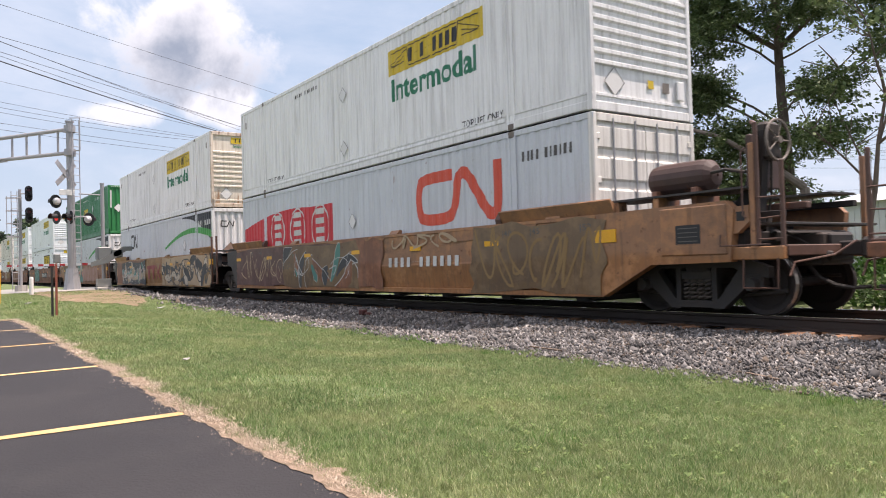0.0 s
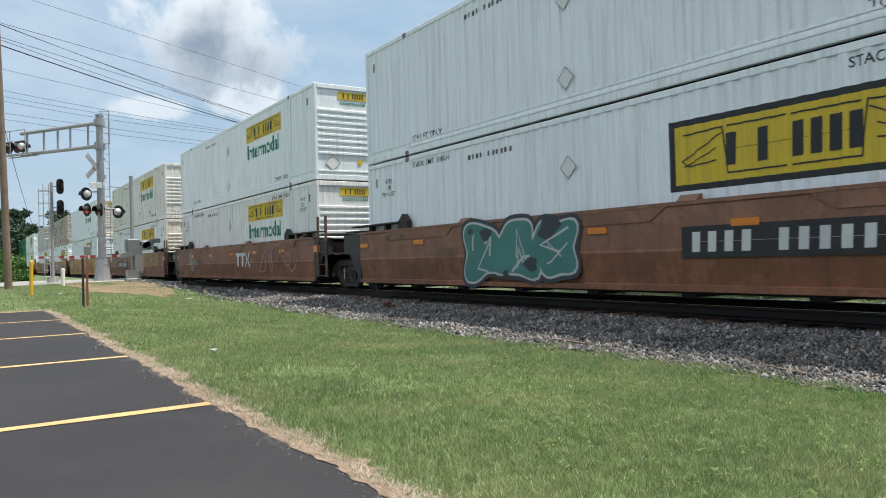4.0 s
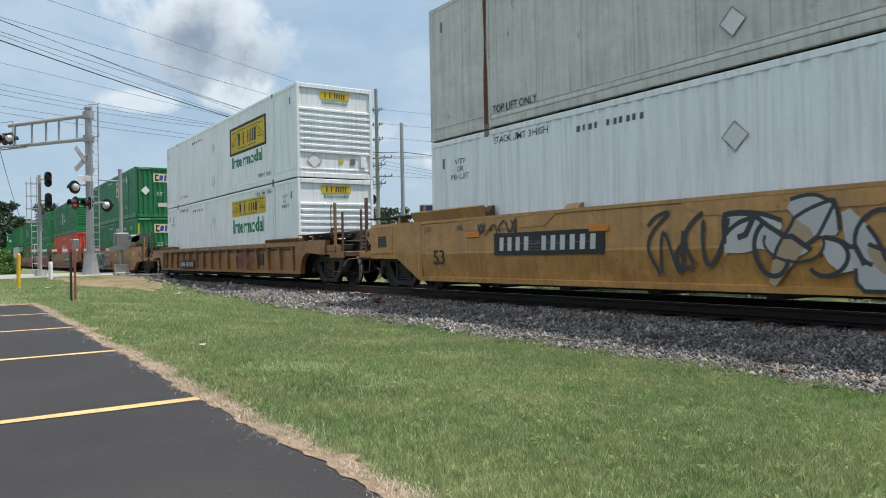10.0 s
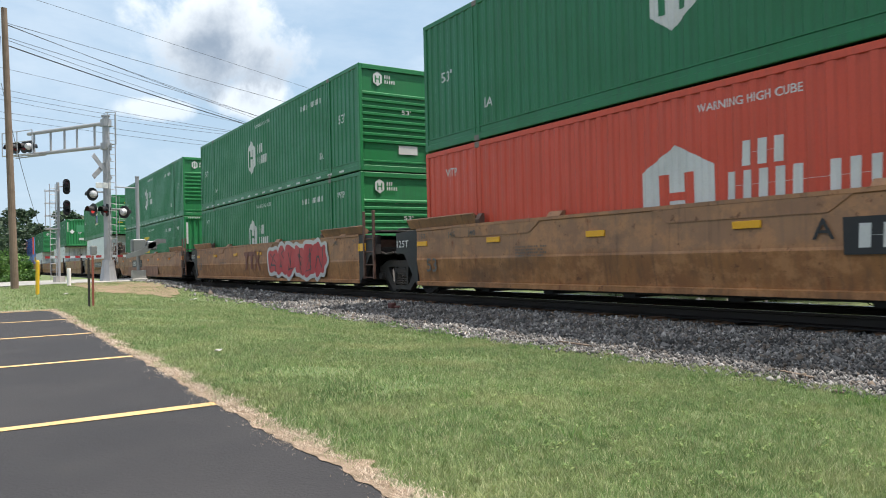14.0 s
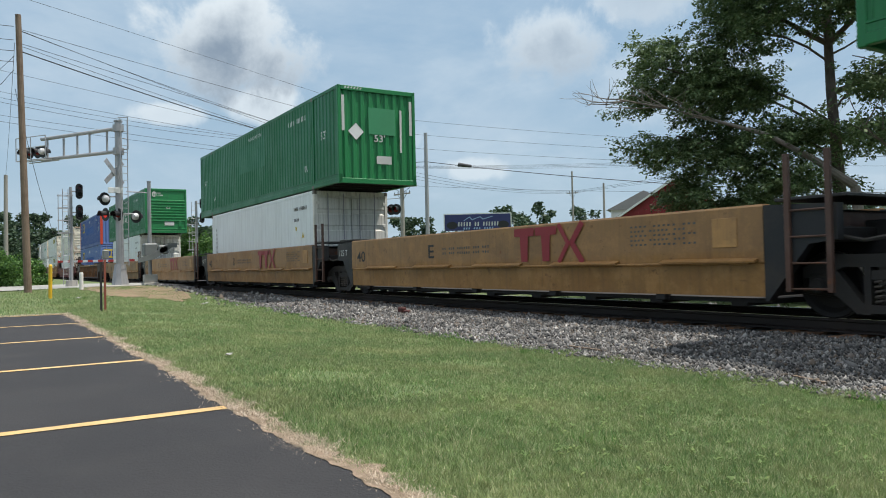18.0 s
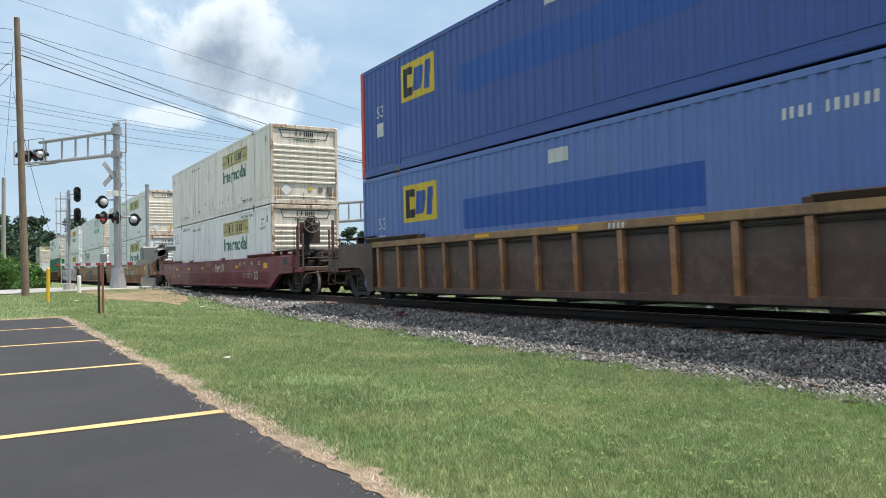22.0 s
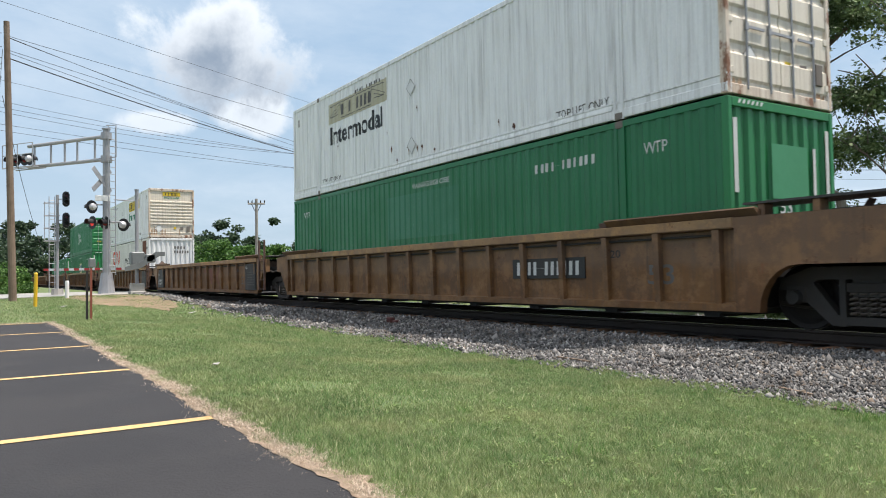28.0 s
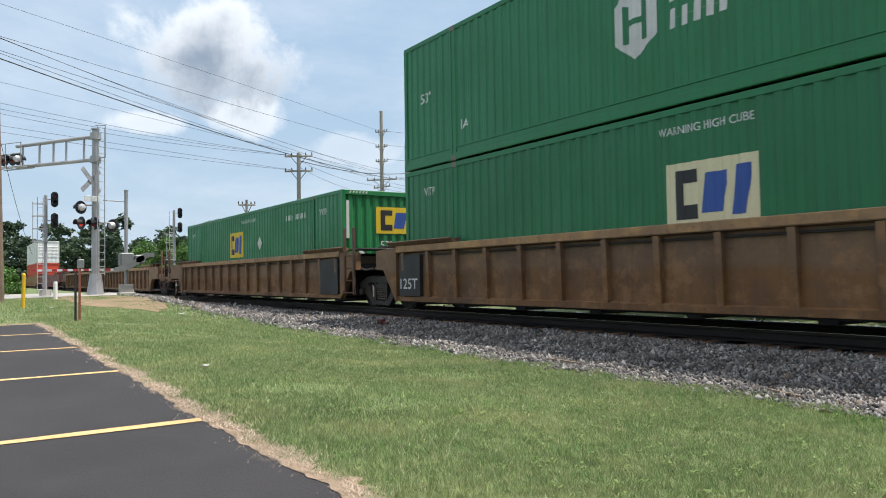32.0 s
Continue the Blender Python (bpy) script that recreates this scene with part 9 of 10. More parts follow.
def cantilever(label, base, reach, height, lamps=True):
    """A tapered mast with a two-chord arm, ladder, walkway and lamps. reach: the arm's vector."""
    bx, by, bz = base
    r = Vector((*reach, 0))
    u = r.normalized()
    side = Vector((-u.y, u.x, 0))
    ob = thing("signal_cantilever", label, "crossing signal", at=pose(bx, by, bz))
    part("mast", Build().tube((0, 0, 0.1), (0, 0, height), 0.175, 0.15, n=16).tube((0, 0, height), (0, 0, height + 0.06), 0.19, n=16), M_GALV, ob, "galvanised mast")
    part("skirt", Build().tube((0, 0, 0), (0, 0, 1.0), 0.38, 0.24, n=8), M_GALV, ob, "flared base")
    part("footing", Build().box(-0.8, 0.8, -0.8, 0.8, -0.3, 0.06, 0.03), M_CONCRETE, ob, "concrete footing")
    for z in (height - 0.3, height - 1.36):
        d = -0.05 if z > height - 1 else 0.0
        part("arm_chord", Build().tube((0, 0, z), r + Vector((0, 0, z + d)), 0.085, n=10), M_GALV, ob)
        part("collar", Build().tube((0, 0, z - 0.15), (0, 0, z + 0.15), 0.24, n=14), M_GALV, ob)
    for k in (0.14, 0.36, 0.52, 0.7, 0.92):
        p = r * k
        part("arm_strut", Build().tube(p + Vector((0, 0, height - 1.36)), p + Vector((0, 0, height - 0.32)), 0.05, n=8), M_GALV, ob)
    lad = Build()
    for s in (-0.2, 0.2):
        lad.tube(u * -0.34 + side * s + Vector((0, 0, 0.9)), u * -0.34 + side * s + Vector((0, 0, height + 0.1)), 0.022, n=6)
    for i in range(int((height - 1) / 0.32)):
        z = 1.0 + i * 0.32
        lad.tube(u * -0.34 + side * -0.2 + Vector((0, 0, z)), u * -0.34 + side * 0.2 + Vector((0, 0, z)), 0.014, n=6)
    part("ladder", lad, M_GALV, ob, "steel ladder")
    cage = Build()
    cage.pipe([u * -0.6 + Vector((0, 0, height - 1.3)), u * -0.6 + Vector((0, 0, height + 0.15)), Vector((0, 0, height + 0.2))], 0.025)
    cage.pipe([u * -0.6 + Vector((0, 0, height - 1.3)), Vector((0, 0, height - 1.3))], 0.025)
    part("ladder_cage", cage, M_GALV, ob)
    p0, p1 = r * 0.72 + side * 0.1, r * 1.12 + side * 0.1
    at = lambda p, z: p + Vector((0, 0, height - z))
    for k in (0.1, 0.5, 0.8):
        part("walkway_beam", Build().tube(at(p0 + side * k, 1.5), at(p1 + side * k, 1.5), 0.03, n=6), M_GALV, ob)
    for k in (0.0, 0.5, 1.0):
        p = p0.lerp(p1, k) + side * 0.8
        part("railing_post", Build().tube(at(p, 1.5), at(p, 0.4), 0.025, n=6), M_GALV, ob)
    for z in (0.9, 0.4):
        part("railing_bar", Build().tube(at(p0 + side * 0.8, z), at(p1 + side * 0.8, z), 0.02, n=6), M_GALV, ob)
    if lamps:
        road = Vector((0.57, -0.82, 0))
        for k, w, lens in ((1.06, road, M_LENS_RED), (0.88, -road, M_LENS_RED), (0.95, road, M_LENS_RED), (1.13, road, M_LENS_RED)):
            flasher(ob, r * k + side * 0.4 + Vector((0, 0, height - 1.05)), w, lens)
    return ob


def make_crossing():
    base = (-36.63, 5.27, float(ground_z(-36.63, 5.27)))
    reach = (-4.2, -2.86)
    ob = cantilever("galvanised cantilever mast with crossing lamps over the road", base, reach, 7.55)
    # crossbuck
    zc = 5.2
    for s in (-1, 1):
        d = Vector((0.66, -0.75, 0)).normalized()
        a = d * 0.56 + Vector((0, 0, s * 0.5))
        n = Vector((0.75, 0.66, 0)).normalized()
        t = a.normalized()
        o = t.cross(n) * 0.115
        p = Vector((0.24 + 0.02 * s, -0.22, zc))
        verts = []
        for off in (-0.01, 0.01):
            verts += [p - a + o + n * off, p + a + o + n * off, p + a - o + n * off, p - a - o + n * off]
        part("crossbuck_blade", Build().add(verts, [(0, 1, 2, 3), (7, 6, 5, 4), (0, 4, 5, 1), (1, 5, 6, 2), (2, 6, 7, 3), (3, 7, 4, 0)]), M_GALV, ob, "bare grey back of a crossbuck blade")
    part("track_plate", Build().box(0.22, 0.25, -0.5, 0.12, 4.25, 4.5, 0.01), M_SIGNWHITE, ob, "small white plate below")
    # lamps on the mast: two pairs back to back
    toward = Vector((0.95, -0.3, 0))
    away = Vector((-0.57, 0.82, 0))
    cross = Build().tube((-0.1, -0.75, 3.32), (0.1, 0.75, 3.32), 0.035, n=8).tube((0, -0.65, 4.1), (0, 0, 4.1), 0.035, n=8)
    part("lamp_bar", cross, M_GALV, ob, "cross bar for the lamps")
    flasher(ob, (0.1, -0.62, 3.98), (-0.85, -0.5, 0), M_LENS_RED)
    flasher(ob, (0.0, 0.72, 3.2), (-0.7, 0.7, 0), M_LENS_RED)
    flasher(ob, (0.12, -0.6, 3.27), (0.45, -0.9, 0), M_LAMP_RED)
    flasher(ob, (0.12, -0.08, 3.27), (0.6, -0.8, 0), M_LENS_RED)
    part("junction_box", Build().box(-0.1, 0.35, -0.75, -0.5, 1.25, 1.65, 0.03), M_MACHINE, ob, "small junction box")

    # gate
    gx, gy = -36.93, 6.62
    gz = float(ground_z(gx, gy))
    ob = thing("crossing_gate", "lowered crossing gate with red and white arm", "crossing gate", at=pose(gx, gy, gz))
    part("post", Build().tube((0, 0, 0.1), (0, 0, 4.85), 0.085, n=12), M_GALV, ob, "galvanised post")
    part("post_cap", Build().tube((0, 0, 4.85), (0, 0, 4.9), 0.1, n=12), M_GALV, ob)
    part("side_arm", Build().pipe([(0, 0, 4.35), (0.1, -1.0, 4.37)], 0.03), M_GALV, ob)
    part("footing", Build().box(-0.35, 0.35, -0.35, 0.35, -0.2, 0.12, 0.03).box(-0.22, 0.22, -0.3, 0.3, 0.12, 0.5, 0.03), M_CONCRETE, ob, "concrete footing and base box")
    part("mechanism", Build().box(-0.3, 0.35, -0.3, 0.3, 1.35, 1.95, 0.05).box(-0.2, 0.5, 0.3, 0.75, 1.45, 1.85, 0.05), M_MACHINE, ob, "grey gate mechanism")
    part("counterweight", Build().prism([(-0.6, 1.05), (0.1, 1.2), (0.9, 1.75), (1.15, 1.75), (1.15, 1.95), (0.75, 1.95), (0.0, 1.45), (-0.6, 1.25)], "x", 0.38, 0.5), M_MACHINE, ob, "counterweight arms")
    a0, a1 = Vector((0.2, -0.45, 1.18)), Vector((-3.9, -3.55, 1.22))
    n = 16
    for i in range(n):
        p, q = a0.lerp(a1, i / n), a0.lerp(a1, (i + 1) / n)
        d = (q - p).normalized()
        o = Vector((-d.y, d.x, 0)) * 0.025
        up = Vector((0, 0, 0.055))
        v = [p - o - up, q - o - up, q + o - up, p + o - up, p - o + up, q - o + up, q + o + up, p + o + up]
        part("arm_segment", Build().add(v, [(0, 3, 2, 1), (4, 5, 6, 7), (0, 1, 5, 4), (1, 2, 6, 5), (2, 3, 7, 6), (3, 0, 4, 7)]), M_STRIPERED if i % 2 else M_SIGNWHITE, ob, "red stripe" if i % 2 else "white stripe")

    # railway signals: near and far
    for label, bx, by, z_top in (("near railway signal mast with two dark heads and ladder", -39.84, 3.56, 4.6), ("far railway signal mast with two dark heads", -54.4, 12.95, 5.9)):
        bz = float(ground_z(bx, by))
        ob = thing("railway_signal", label, "rail signal", "railway signals", at=pose(bx, by, bz))
        part("mast", Build().tube((0, 0, 0), (0, 0, z_top + 0.2), 0.07, n=10), M_GALV, ob)
        part("footing", Build().tube((0, 0, -0.2), (0, 0, 0.3), 0.3, 0.26, n=10), M_CONCRETE, ob)
        lad = Build()
        for s in (-0.36, -0.12):
            lad.tube((0.15, s, 0.1), (0.1, s, z_top + 0.1), 0.018, n=6)
        for i in range(int(z_top / 0.3)):
            lad.tube((0.14, -0.36, 0.3 + i * 0.3), (0.14, -0.12, 0.3 + i * 0.3), 0.013, n=6)
        part("ladder", lad, M_GALV, ob)
        cage = Build()
        for z in (2.6, 3.2, 3.8, 4.4):
            cage.pipe([(0.1, 0.1, z), (0.1, -0.55, z), (-0.4, -0.55, z), (-0.4, 0.1, z)], 0.018)
        for y in (-0.55, 0.05):
            cage.tube((0.1, y, 2.6), (0.1, y, 4.45), 0.018, n=6)
        cage.box(-0.4, 0.15, -0.55, 0.1, 2.55, 2.6)
        part("platform", cage, M_GALV, ob, "railed platform")
        for z in (z_top, z_top - 1.02):
            hb = Build()
            ring = [(0.36 + 0.16 * math.cos(a), z + 0.2 * (1 if math.sin(a) > 0 else -1) + 0.17 * math.sin(a)) for a in (i * math.tau / 28 for i in range(28))]
            hb.prism(ring, "x", 0.12, 0.16)
            head = part("signal_head", hb, M_SIGNALBLACK, ob, "tall oval black backboard")
            part("lens_hood", Build().tube((0.16, 0.36, z + 0.16), (0.4, 0.36, z + 0.16), 0.11, n=14, caps=False).tube((0.16, 0.36, z - 0.16), (0.4, 0.36, z - 0.16), 0.11, n=14, caps=False), M_SIGNALBLACK, head)
            part("lens", Build().tube((0.165, 0.36, z + 0.16), (0.18, 0.36, z + 0.16), 0.09, n=14), M_LENS_RED, head)
            part("bracket", Build().tube((0, 0, z), (0.12, 0.36, z), 0.03, n=6), M_GALV, ob)
    # the cantilever over the other side of the road
    cantilever("far galvanised cantilever with crossing lamps", (-40.2, 16.4, 0.0), (4.2, 2.1), 4.95)

    ob = thing("bollard", "yellow steel bollard in the grass", "bollard", at=pose(-24.55, 1.62, float(ground_z(-24.55, 1.62))))
    part("post", Build().tube((0, 0, -0.1), (0.0, 0.02, 0.96), 0.052, n=14).tube((0, 0.02, 0.96), (0, 0.02, 1.0), 0.052, 0.03, n=14), M_BOLLARD, ob)
    ob = thing("marker_post", "short white marker post beside the road", "post", at=pose(-32.84, 3.28, float(ground_z(-32.84, 3.28))))
    part("post", Build().tube((0, 0, -0.1), (0, 0, 0.62), 0.075, n=12), M_SIGNWHITE, ob)
    part("cap", Build().tube((0, 0, 0.62), (0, 0, 0.7), 0.08, 0.06, n=12), M_SIGNWHITE, ob)
    for label, x, y, h, mat in (("thin dark iron stake in the lawn", -16.6, 2.02, 1.0, M_UNDER), ("thin rusty red stake in the lawn", -16.8, 2.12, 1.06, M_STAKE)):
        ob = thing("stake", label, "stake", "stakes", at=pose(x, y, float(ground_z(x, y)), 0, 1.0, 0))
        part("shaft", Build().prism([(-0.03, -0.02), (0.03, -0.02), (0.02, 0.02), (-0.02, 0.02)], "z", -0.2, h), mat, ob)
    # small litter by the track
    ob = thing("brick_rubble", "small dark red broken block on the ballast", "rubble", at=pose(-13.9, 7.55, float(ballast_z(np.array(-13.9), np.array(7.55))) + 0.02))
    part("block", Build().box(-0.1, 0.1, -0.06, 0.06, 0, 0.11, 0.02), surface("dark_red_block", (0.075, 0.022, 0.018), 0.8), ob)
    part("chip", Build().box(0.14, 0.3, -0.05, 0.06, 0, 0.06, 0.02), surface("dark_red_block", (0.075, 0.022, 0.018), 0.8), ob)
    rng = random.Random(31)
    for x, y in ((-3.9, 6.2), (-6.9, 6.3)):
        ob = thing("timber_scrap", "weathered grey timber splinter on the stones", "timber scrap", "timber scraps", at=pose(x, y, float(ballast_z(np.array(x), np.array(y))) + 0.015, 0, 0, rng.uniform(-20, 20)))
        l = rng.uniform(0.2, 0.4)
        part("splinter", Build().prism([(-l, -0.012), (l * 0.8, -0.022), (l, 0.0), (l * 0.7, 0.016), (-l * 0.9, 0.02)], "z", 0, 0.018), M_WOODPOLE, ob)
    for x, y, s in ((-7.2, 2.0, 0.045), (-24.0, 2.3, 0.12), (-21.9, 5.4, 0.14)):
        ob = thing("litter", "crumpled white paper scrap in the grass", "litter", "litter", at=pose(x, y, float(ground_z(x, y)) + 0.02, 8, -6, 30))
        b = Build()
        pts = [(s * math.cos(a) * (1 + 0.3 * math.sin(5 * a)), s * 0.7 * math.sin(a), 0.008 * math.sin(3 * a) + 0.012) for a in (i * math.tau / 12 for i in range(12))]
        b.add(pts + [(0, 0, 0.022), (0, 0, 0.0)], [(i, (i + 1) % 12, 12) for i in range(12)] + [((i + 1) % 12, i, 13) for i in range(12)])
        part("paper", b, M_CONCRETE, ob)


# ---- poles and wires ----
def utility_pole(label, base, top, r0, r1, arms=(), mat=None, insulators=True):
    base, top = Vector(base), Vector(top)
    ob = thing("utility_pole", label, "utility pole", "utility poles", at=Matrix.Translation(base))
    v = top - base
    part("pole", Build().tube((0, 0, -0.3), v, r0, r1, n=14), mat or M_WOODPOLE, ob)
    for z, half, az in arms:
        c = v * (z / v.z)
        d = Vector((math.cos(az), math.sin(az), 0)) * half
        a = part("crossarm", Build().tube(c - d, c + d, 0.06, n=6), M_GREYPOLE, ob, "timber cross-arm")
        for k in (-0.95, -0.5, 0.5, 0.95):
            part("insulator", Build().tube(c + d * k + Vector((0, 0, 0.05)), c + d * k + Vector((0, 0, 0.2)), 0.04, 0.03, n=8), M_UNDER, a)
        part("brace", Build().tube(c + d * 0.6, c - Vector((0, 0, 0.6)), 0.02, n=5).tube(c - d * 0.6, c - Vector((0, 0, 0.6)), 0.02, n=5), M_UNDER, a)
    return ob


def wire(label, a, b, sag, r=0.009, n=22):
    a, b = Vector(a), Vector(b)
    cu = bpy.data.curves.new("overhead_wire", "CURVE")
    cu.dimensions, cu.bevel_depth, cu.bevel_resolution = "3D", r, 1
    sp = cu.splines.new("POLY")
    sp.points.add(n)
    for i in range(n + 1):
        t = i / n
        p = a.lerp(b, t) - Vector((0, 0, sag * 4 * t * (1 - t)))
        sp.points[i].co = (*p, 1)
    cu.materials.append(M_WIRE)
    tmp = bpy.data.objects.new("overhead_wire", cu)
    me = bpy.data.meshes.new_from_object(tmp)
    bpy.data.objects.remove(tmp)
    return tagged(new("overhead_wire", me), label, "wire", "overhead wires")


def make_poles():
    lp = (-31.0, 1.34, 0.1)
    utility_pole("tall brown wooden utility pole leaning slightly beside the road", lp, (-31.0, 1.12, 10.35), 0.135, 0.1)
    utility_pole("grey wooden pole far along the road", (-60, 1.25, 0), (-60, 1.3, 7.8), 0.16, 0.12, mat=M_GREYPOLE)
    az = math.atan2(0.8, -0.6) + 0.6
    utility_pole("wooden utility pole with two cross-arms behind the track", (-41.6, 17.1, 0), (-41.6, 17.12, 8.35), 0.15, 0.11, ((8.15, 0.85, 0.9), (7.25, 0.85, 0.9)), M_GREYPOLE)
    utility_pole("tall grey utility pole with many cross-arms", (-52.6, 28.8, 0), (-52.6, 28.8, 14.3), 0.2, 0.13, ((12.6, 0.5, 0.7), (11.4, 0.5, 0.7), (10.2, 0.5, 0.7), (8.7, 1.3, 0.7), (8.1, 1.0, 0.2), (7.2, 1.3, 0.7), (6.6, 1.0, 0.2)), M_GREYPOLE)
    utility_pole("plain grey steel lamp pole", (-43.0, 25.45, 0), (-43.0, 25.45, 9.75), 0.15, 0.12, mat=M_GALV)
    utility_pole("slender distant wooden pole", (-67.1, 60, 0), (-67.1, 60, 11.6), 0.16, 0.1, ((9.0, 0.7, 0.7),), M_GREYPOLE)
    utility_pole("slender distant wooden pole", (-57.4, 55.7, 0), (-57.4, 55.7, 9.0), 0.16, 0.1, mat=M_GREYPOLE)
    utility_pole("grey pole beside the far signal", (-43.6, 14.6, 0), (-43.6, 14.6, 5.6), 0.1, 0.08, ((5.3, 0.5, 1.2),), M_GREYPOLE)
    thick, thin = "thick black overhead cable across the track", "thin overhead wire across the track"
    P1, P2 = (-41.6, 17.1), (-52.6, 28.8)
    back = (6.0, -52.0)
    # from the leaning pole over the track
    wire(thin, (-33.98, -1.1, 12.47), (-52.68, 28.65, 12.68), -0.05, 0.0085)
    wire(thin, (-30.98, 1.14, 9.82), (-52.78, 28.47, 11.57), 0.09, 0.0095)
    wire(thin, (-30.98, 1.14, 9.78), (-52.94, 28.16, 8.99), 0.23, 0.0095)
    wire(thin, (-30.98, 1.14, 9.76), (-52.68, 28.65, 9.54), 0.39, 0.0095)
    wire(thick, (-30.98, 1.16, 9.01), (-52.06, 29.76, 8.71), 0.45, 0.022)
    wire(thin, (-30.98, 1.21, 9.29), (-52.29, 29.37, 8.99), 0.03, 0.0095)
    wire(thin, (-30.98, 1.21, 9.19), (-52.84, 28.36, 8.72), 0.25, 0.009)
    # a second line running past behind the leaning pole
    for a, b, sag in (((-43.95, -2.08, 11.75), (-53.05, 27.97, 9.41), 0.0), ((-43.95, -2.07, 10.64), (-41.69, 16.89, 8.14), 0.24), ((-43.95, -2.07, 10.3), (-41.59, 17.13, 8.15), 0.31),
                      ((-43.95, -2.07, 10.14), (-41.43, 17.5, 8.15), 0.5), ((-43.95, -2.07, 9.25), (-41.69, 16.88, 7.29), 0.04), ((-43.95, -2.06, 8.97), (-41.44, 17.49, 7.23), 0.21)):
        wire(thin, a, b, sag, 0.0095)
        wire(thin, a, (a[0] - 3.0, -42.0, a[2] + 1.2), 0.6, 0.0095)
    for i, z in enumerate((8.6, 9.0, 9.4, 9.9)):
        wire(thin, (-31, 0.97, z), (-27.0 + i * 0.3, -40, z + 0.6), 0.8, 0.011)
    wire(thin, (-60, 1.3, 7.7), (-31, 1.0, 9.3), 0.3, 0.0085)
    # onwards behind the track
    for i in range(4):
        wire(thin, (P2[0] + 0.9 * (i - 1.5) * 0.7, P2[1] + 0.9 * (i - 1.5) * 0.7, 8.8), (-20 + i, 62, 8.0 + 0.15 * i), 0.6, 0.0095)
        wire(thin, (*P2, 12.7 - 1.15 * i if i < 3 else 7.3), (-12 + i * 2, 95, 9.5 - 0.6 * i), 1.6, 0.011)
    for i in range(3):
        wire(thin, (P1[0], P1[1], 8.3 - 0.4 * i), (P2[0], P2[1], 9.0 - 0.8 * i), 0.35, 0.0095)
        wire(thin, (-67.1, 60, 9.2 - 0.1 * i), (5, 70 + 2 * i, 13.0 - 0.4 * i), 0.5, 0.012)
        wire(thin, (-67.1, 60, 9.2 - 0.1 * i), (P2[0], P2[1], 8.6 - 0.3 * i), 0.5, 0.012)
    wire(thick, (*P1, 7.9), (-43, 25.45, 7.8), 0.3, 0.022)
    wire(thick, (-43, 25.45, 7.8), (-20, 50, 4.2), 0.5, 0.024)
    wire(thin, (-31, 0.97, 8.8), (-33.5, -6.5, 0.2), 0.0, 0.0085)
    wire(thin, (-31, 0.97, 8.3), (-33.0, -5.2, 0.2), 0.0, 0.0085)
    wire(thin, (-31, 1.0, 7.6), (-41.2, 3.1, 2.2), 0.5, 0.01)
    ob = thing("splice_case", "black splice case hanging on the cable", "cable splice", at=pose(-41.2, 27.4, 7.42, 0, 10, 45))
    part("case", Build().tube((-0.45, 0, 0), (0.45, 0, 0), 0.14, 0.09, n=12), M_WIRE, ob)


# ---- trees, bushes, barn, billboard ----
def leaves(rng, centres, radii, count, size, squash=0.8):
    """Leaf-shaped faces gathered in clumps round the centres."""
    k = len(centres)
    pick = rng.integers(0, k, count)
    d = rng.normal(0, 1, (count, 3))
    d /= np.linalg.norm(d, axis=1, keepdims=True)
    rad = np.asarray(radii)[pick] * rng.uniform(0.25, 1.0, count) ** 0.6
    p = np.asarray(centres)[pick] + d * rad[:, None] * (1, 1, squash)
    a = rng.normal(0, 1, (count, 3))
    a[:, 2] = a[:, 2] * 0.5 - 0.35
    a /= np.linalg.norm(a, axis=1, keepdims=True)
    b = np.cross(a, rng.normal(0, 1, (count, 3)))
    b /= np.linalg.norm(b, axis=1, keepdims=True)
    s = size * rng.uniform(0.6, 1.35, count)[:, None]
    v = np.stack([p, p + a * s * 0.5 + b * s * 0.34, p + a * s * 1.1, p + a * s * 0.5 - b * s * 0.34], 1).reshape(-1, 3)
    i = np.arange(count)[:, None] * 4
    return v, i + [0, 1, 2, 3]


def sprays(rng, starts, ways, lengths, count, size):
    """Leafy twigs: leaves set along both sides of each twig and at its tip, drooping a little."""
    n = len(starts)
    t = rng.uniform(0.15, 1.05, (n, count))
    side = np.cross(ways, (0, 0, 1.0))
    side /= np.linalg.norm(side, axis=1, keepdims=True) + 1e-9
    flip = rng.choice([-1.0, 1.0], (n, count))
    p = starts[:, None] + ways[:, None] * (lengths[:, None] * t)[..., None] + rng.normal(0, 0.045, (n, count, 3))
    p[..., 2] -= 0.1 * (t ** 2) * lengths[:, None]
    a = ways[:, None] * rng.uniform(0.2, 0.9, (n, count))[..., None] + side[:, None] * (flip * rng.uniform(0.3, 1.0, (n, count)))[..., None] + rng.normal(0, 0.25, (n, count, 3))
    a[..., 2] -= rng.uniform(0.0, 0.7, (n, count))
    a /= np.linalg.norm(a, axis=2, keepdims=True)
    b = np.cross(a, np.array((0, 0, 1.0)) + rng.normal(0, 0.5, (n, count, 3)))
    b /= np.linalg.norm(b, axis=2, keepdims=True) + 1e-9
    s = (size * rng.uniform(0.55, 1.3, (n, count)))[..., None]
    v = np.stack([p, p + a * s * 0.5 + b * s * 0.32, p + a * s * 1.15, p + a * s * 0.5 - b * s * 0.32], 2).reshape(-1, 3)
    return v, np.arange(n * count)[:, None] * 4 + [0, 1, 2, 3]


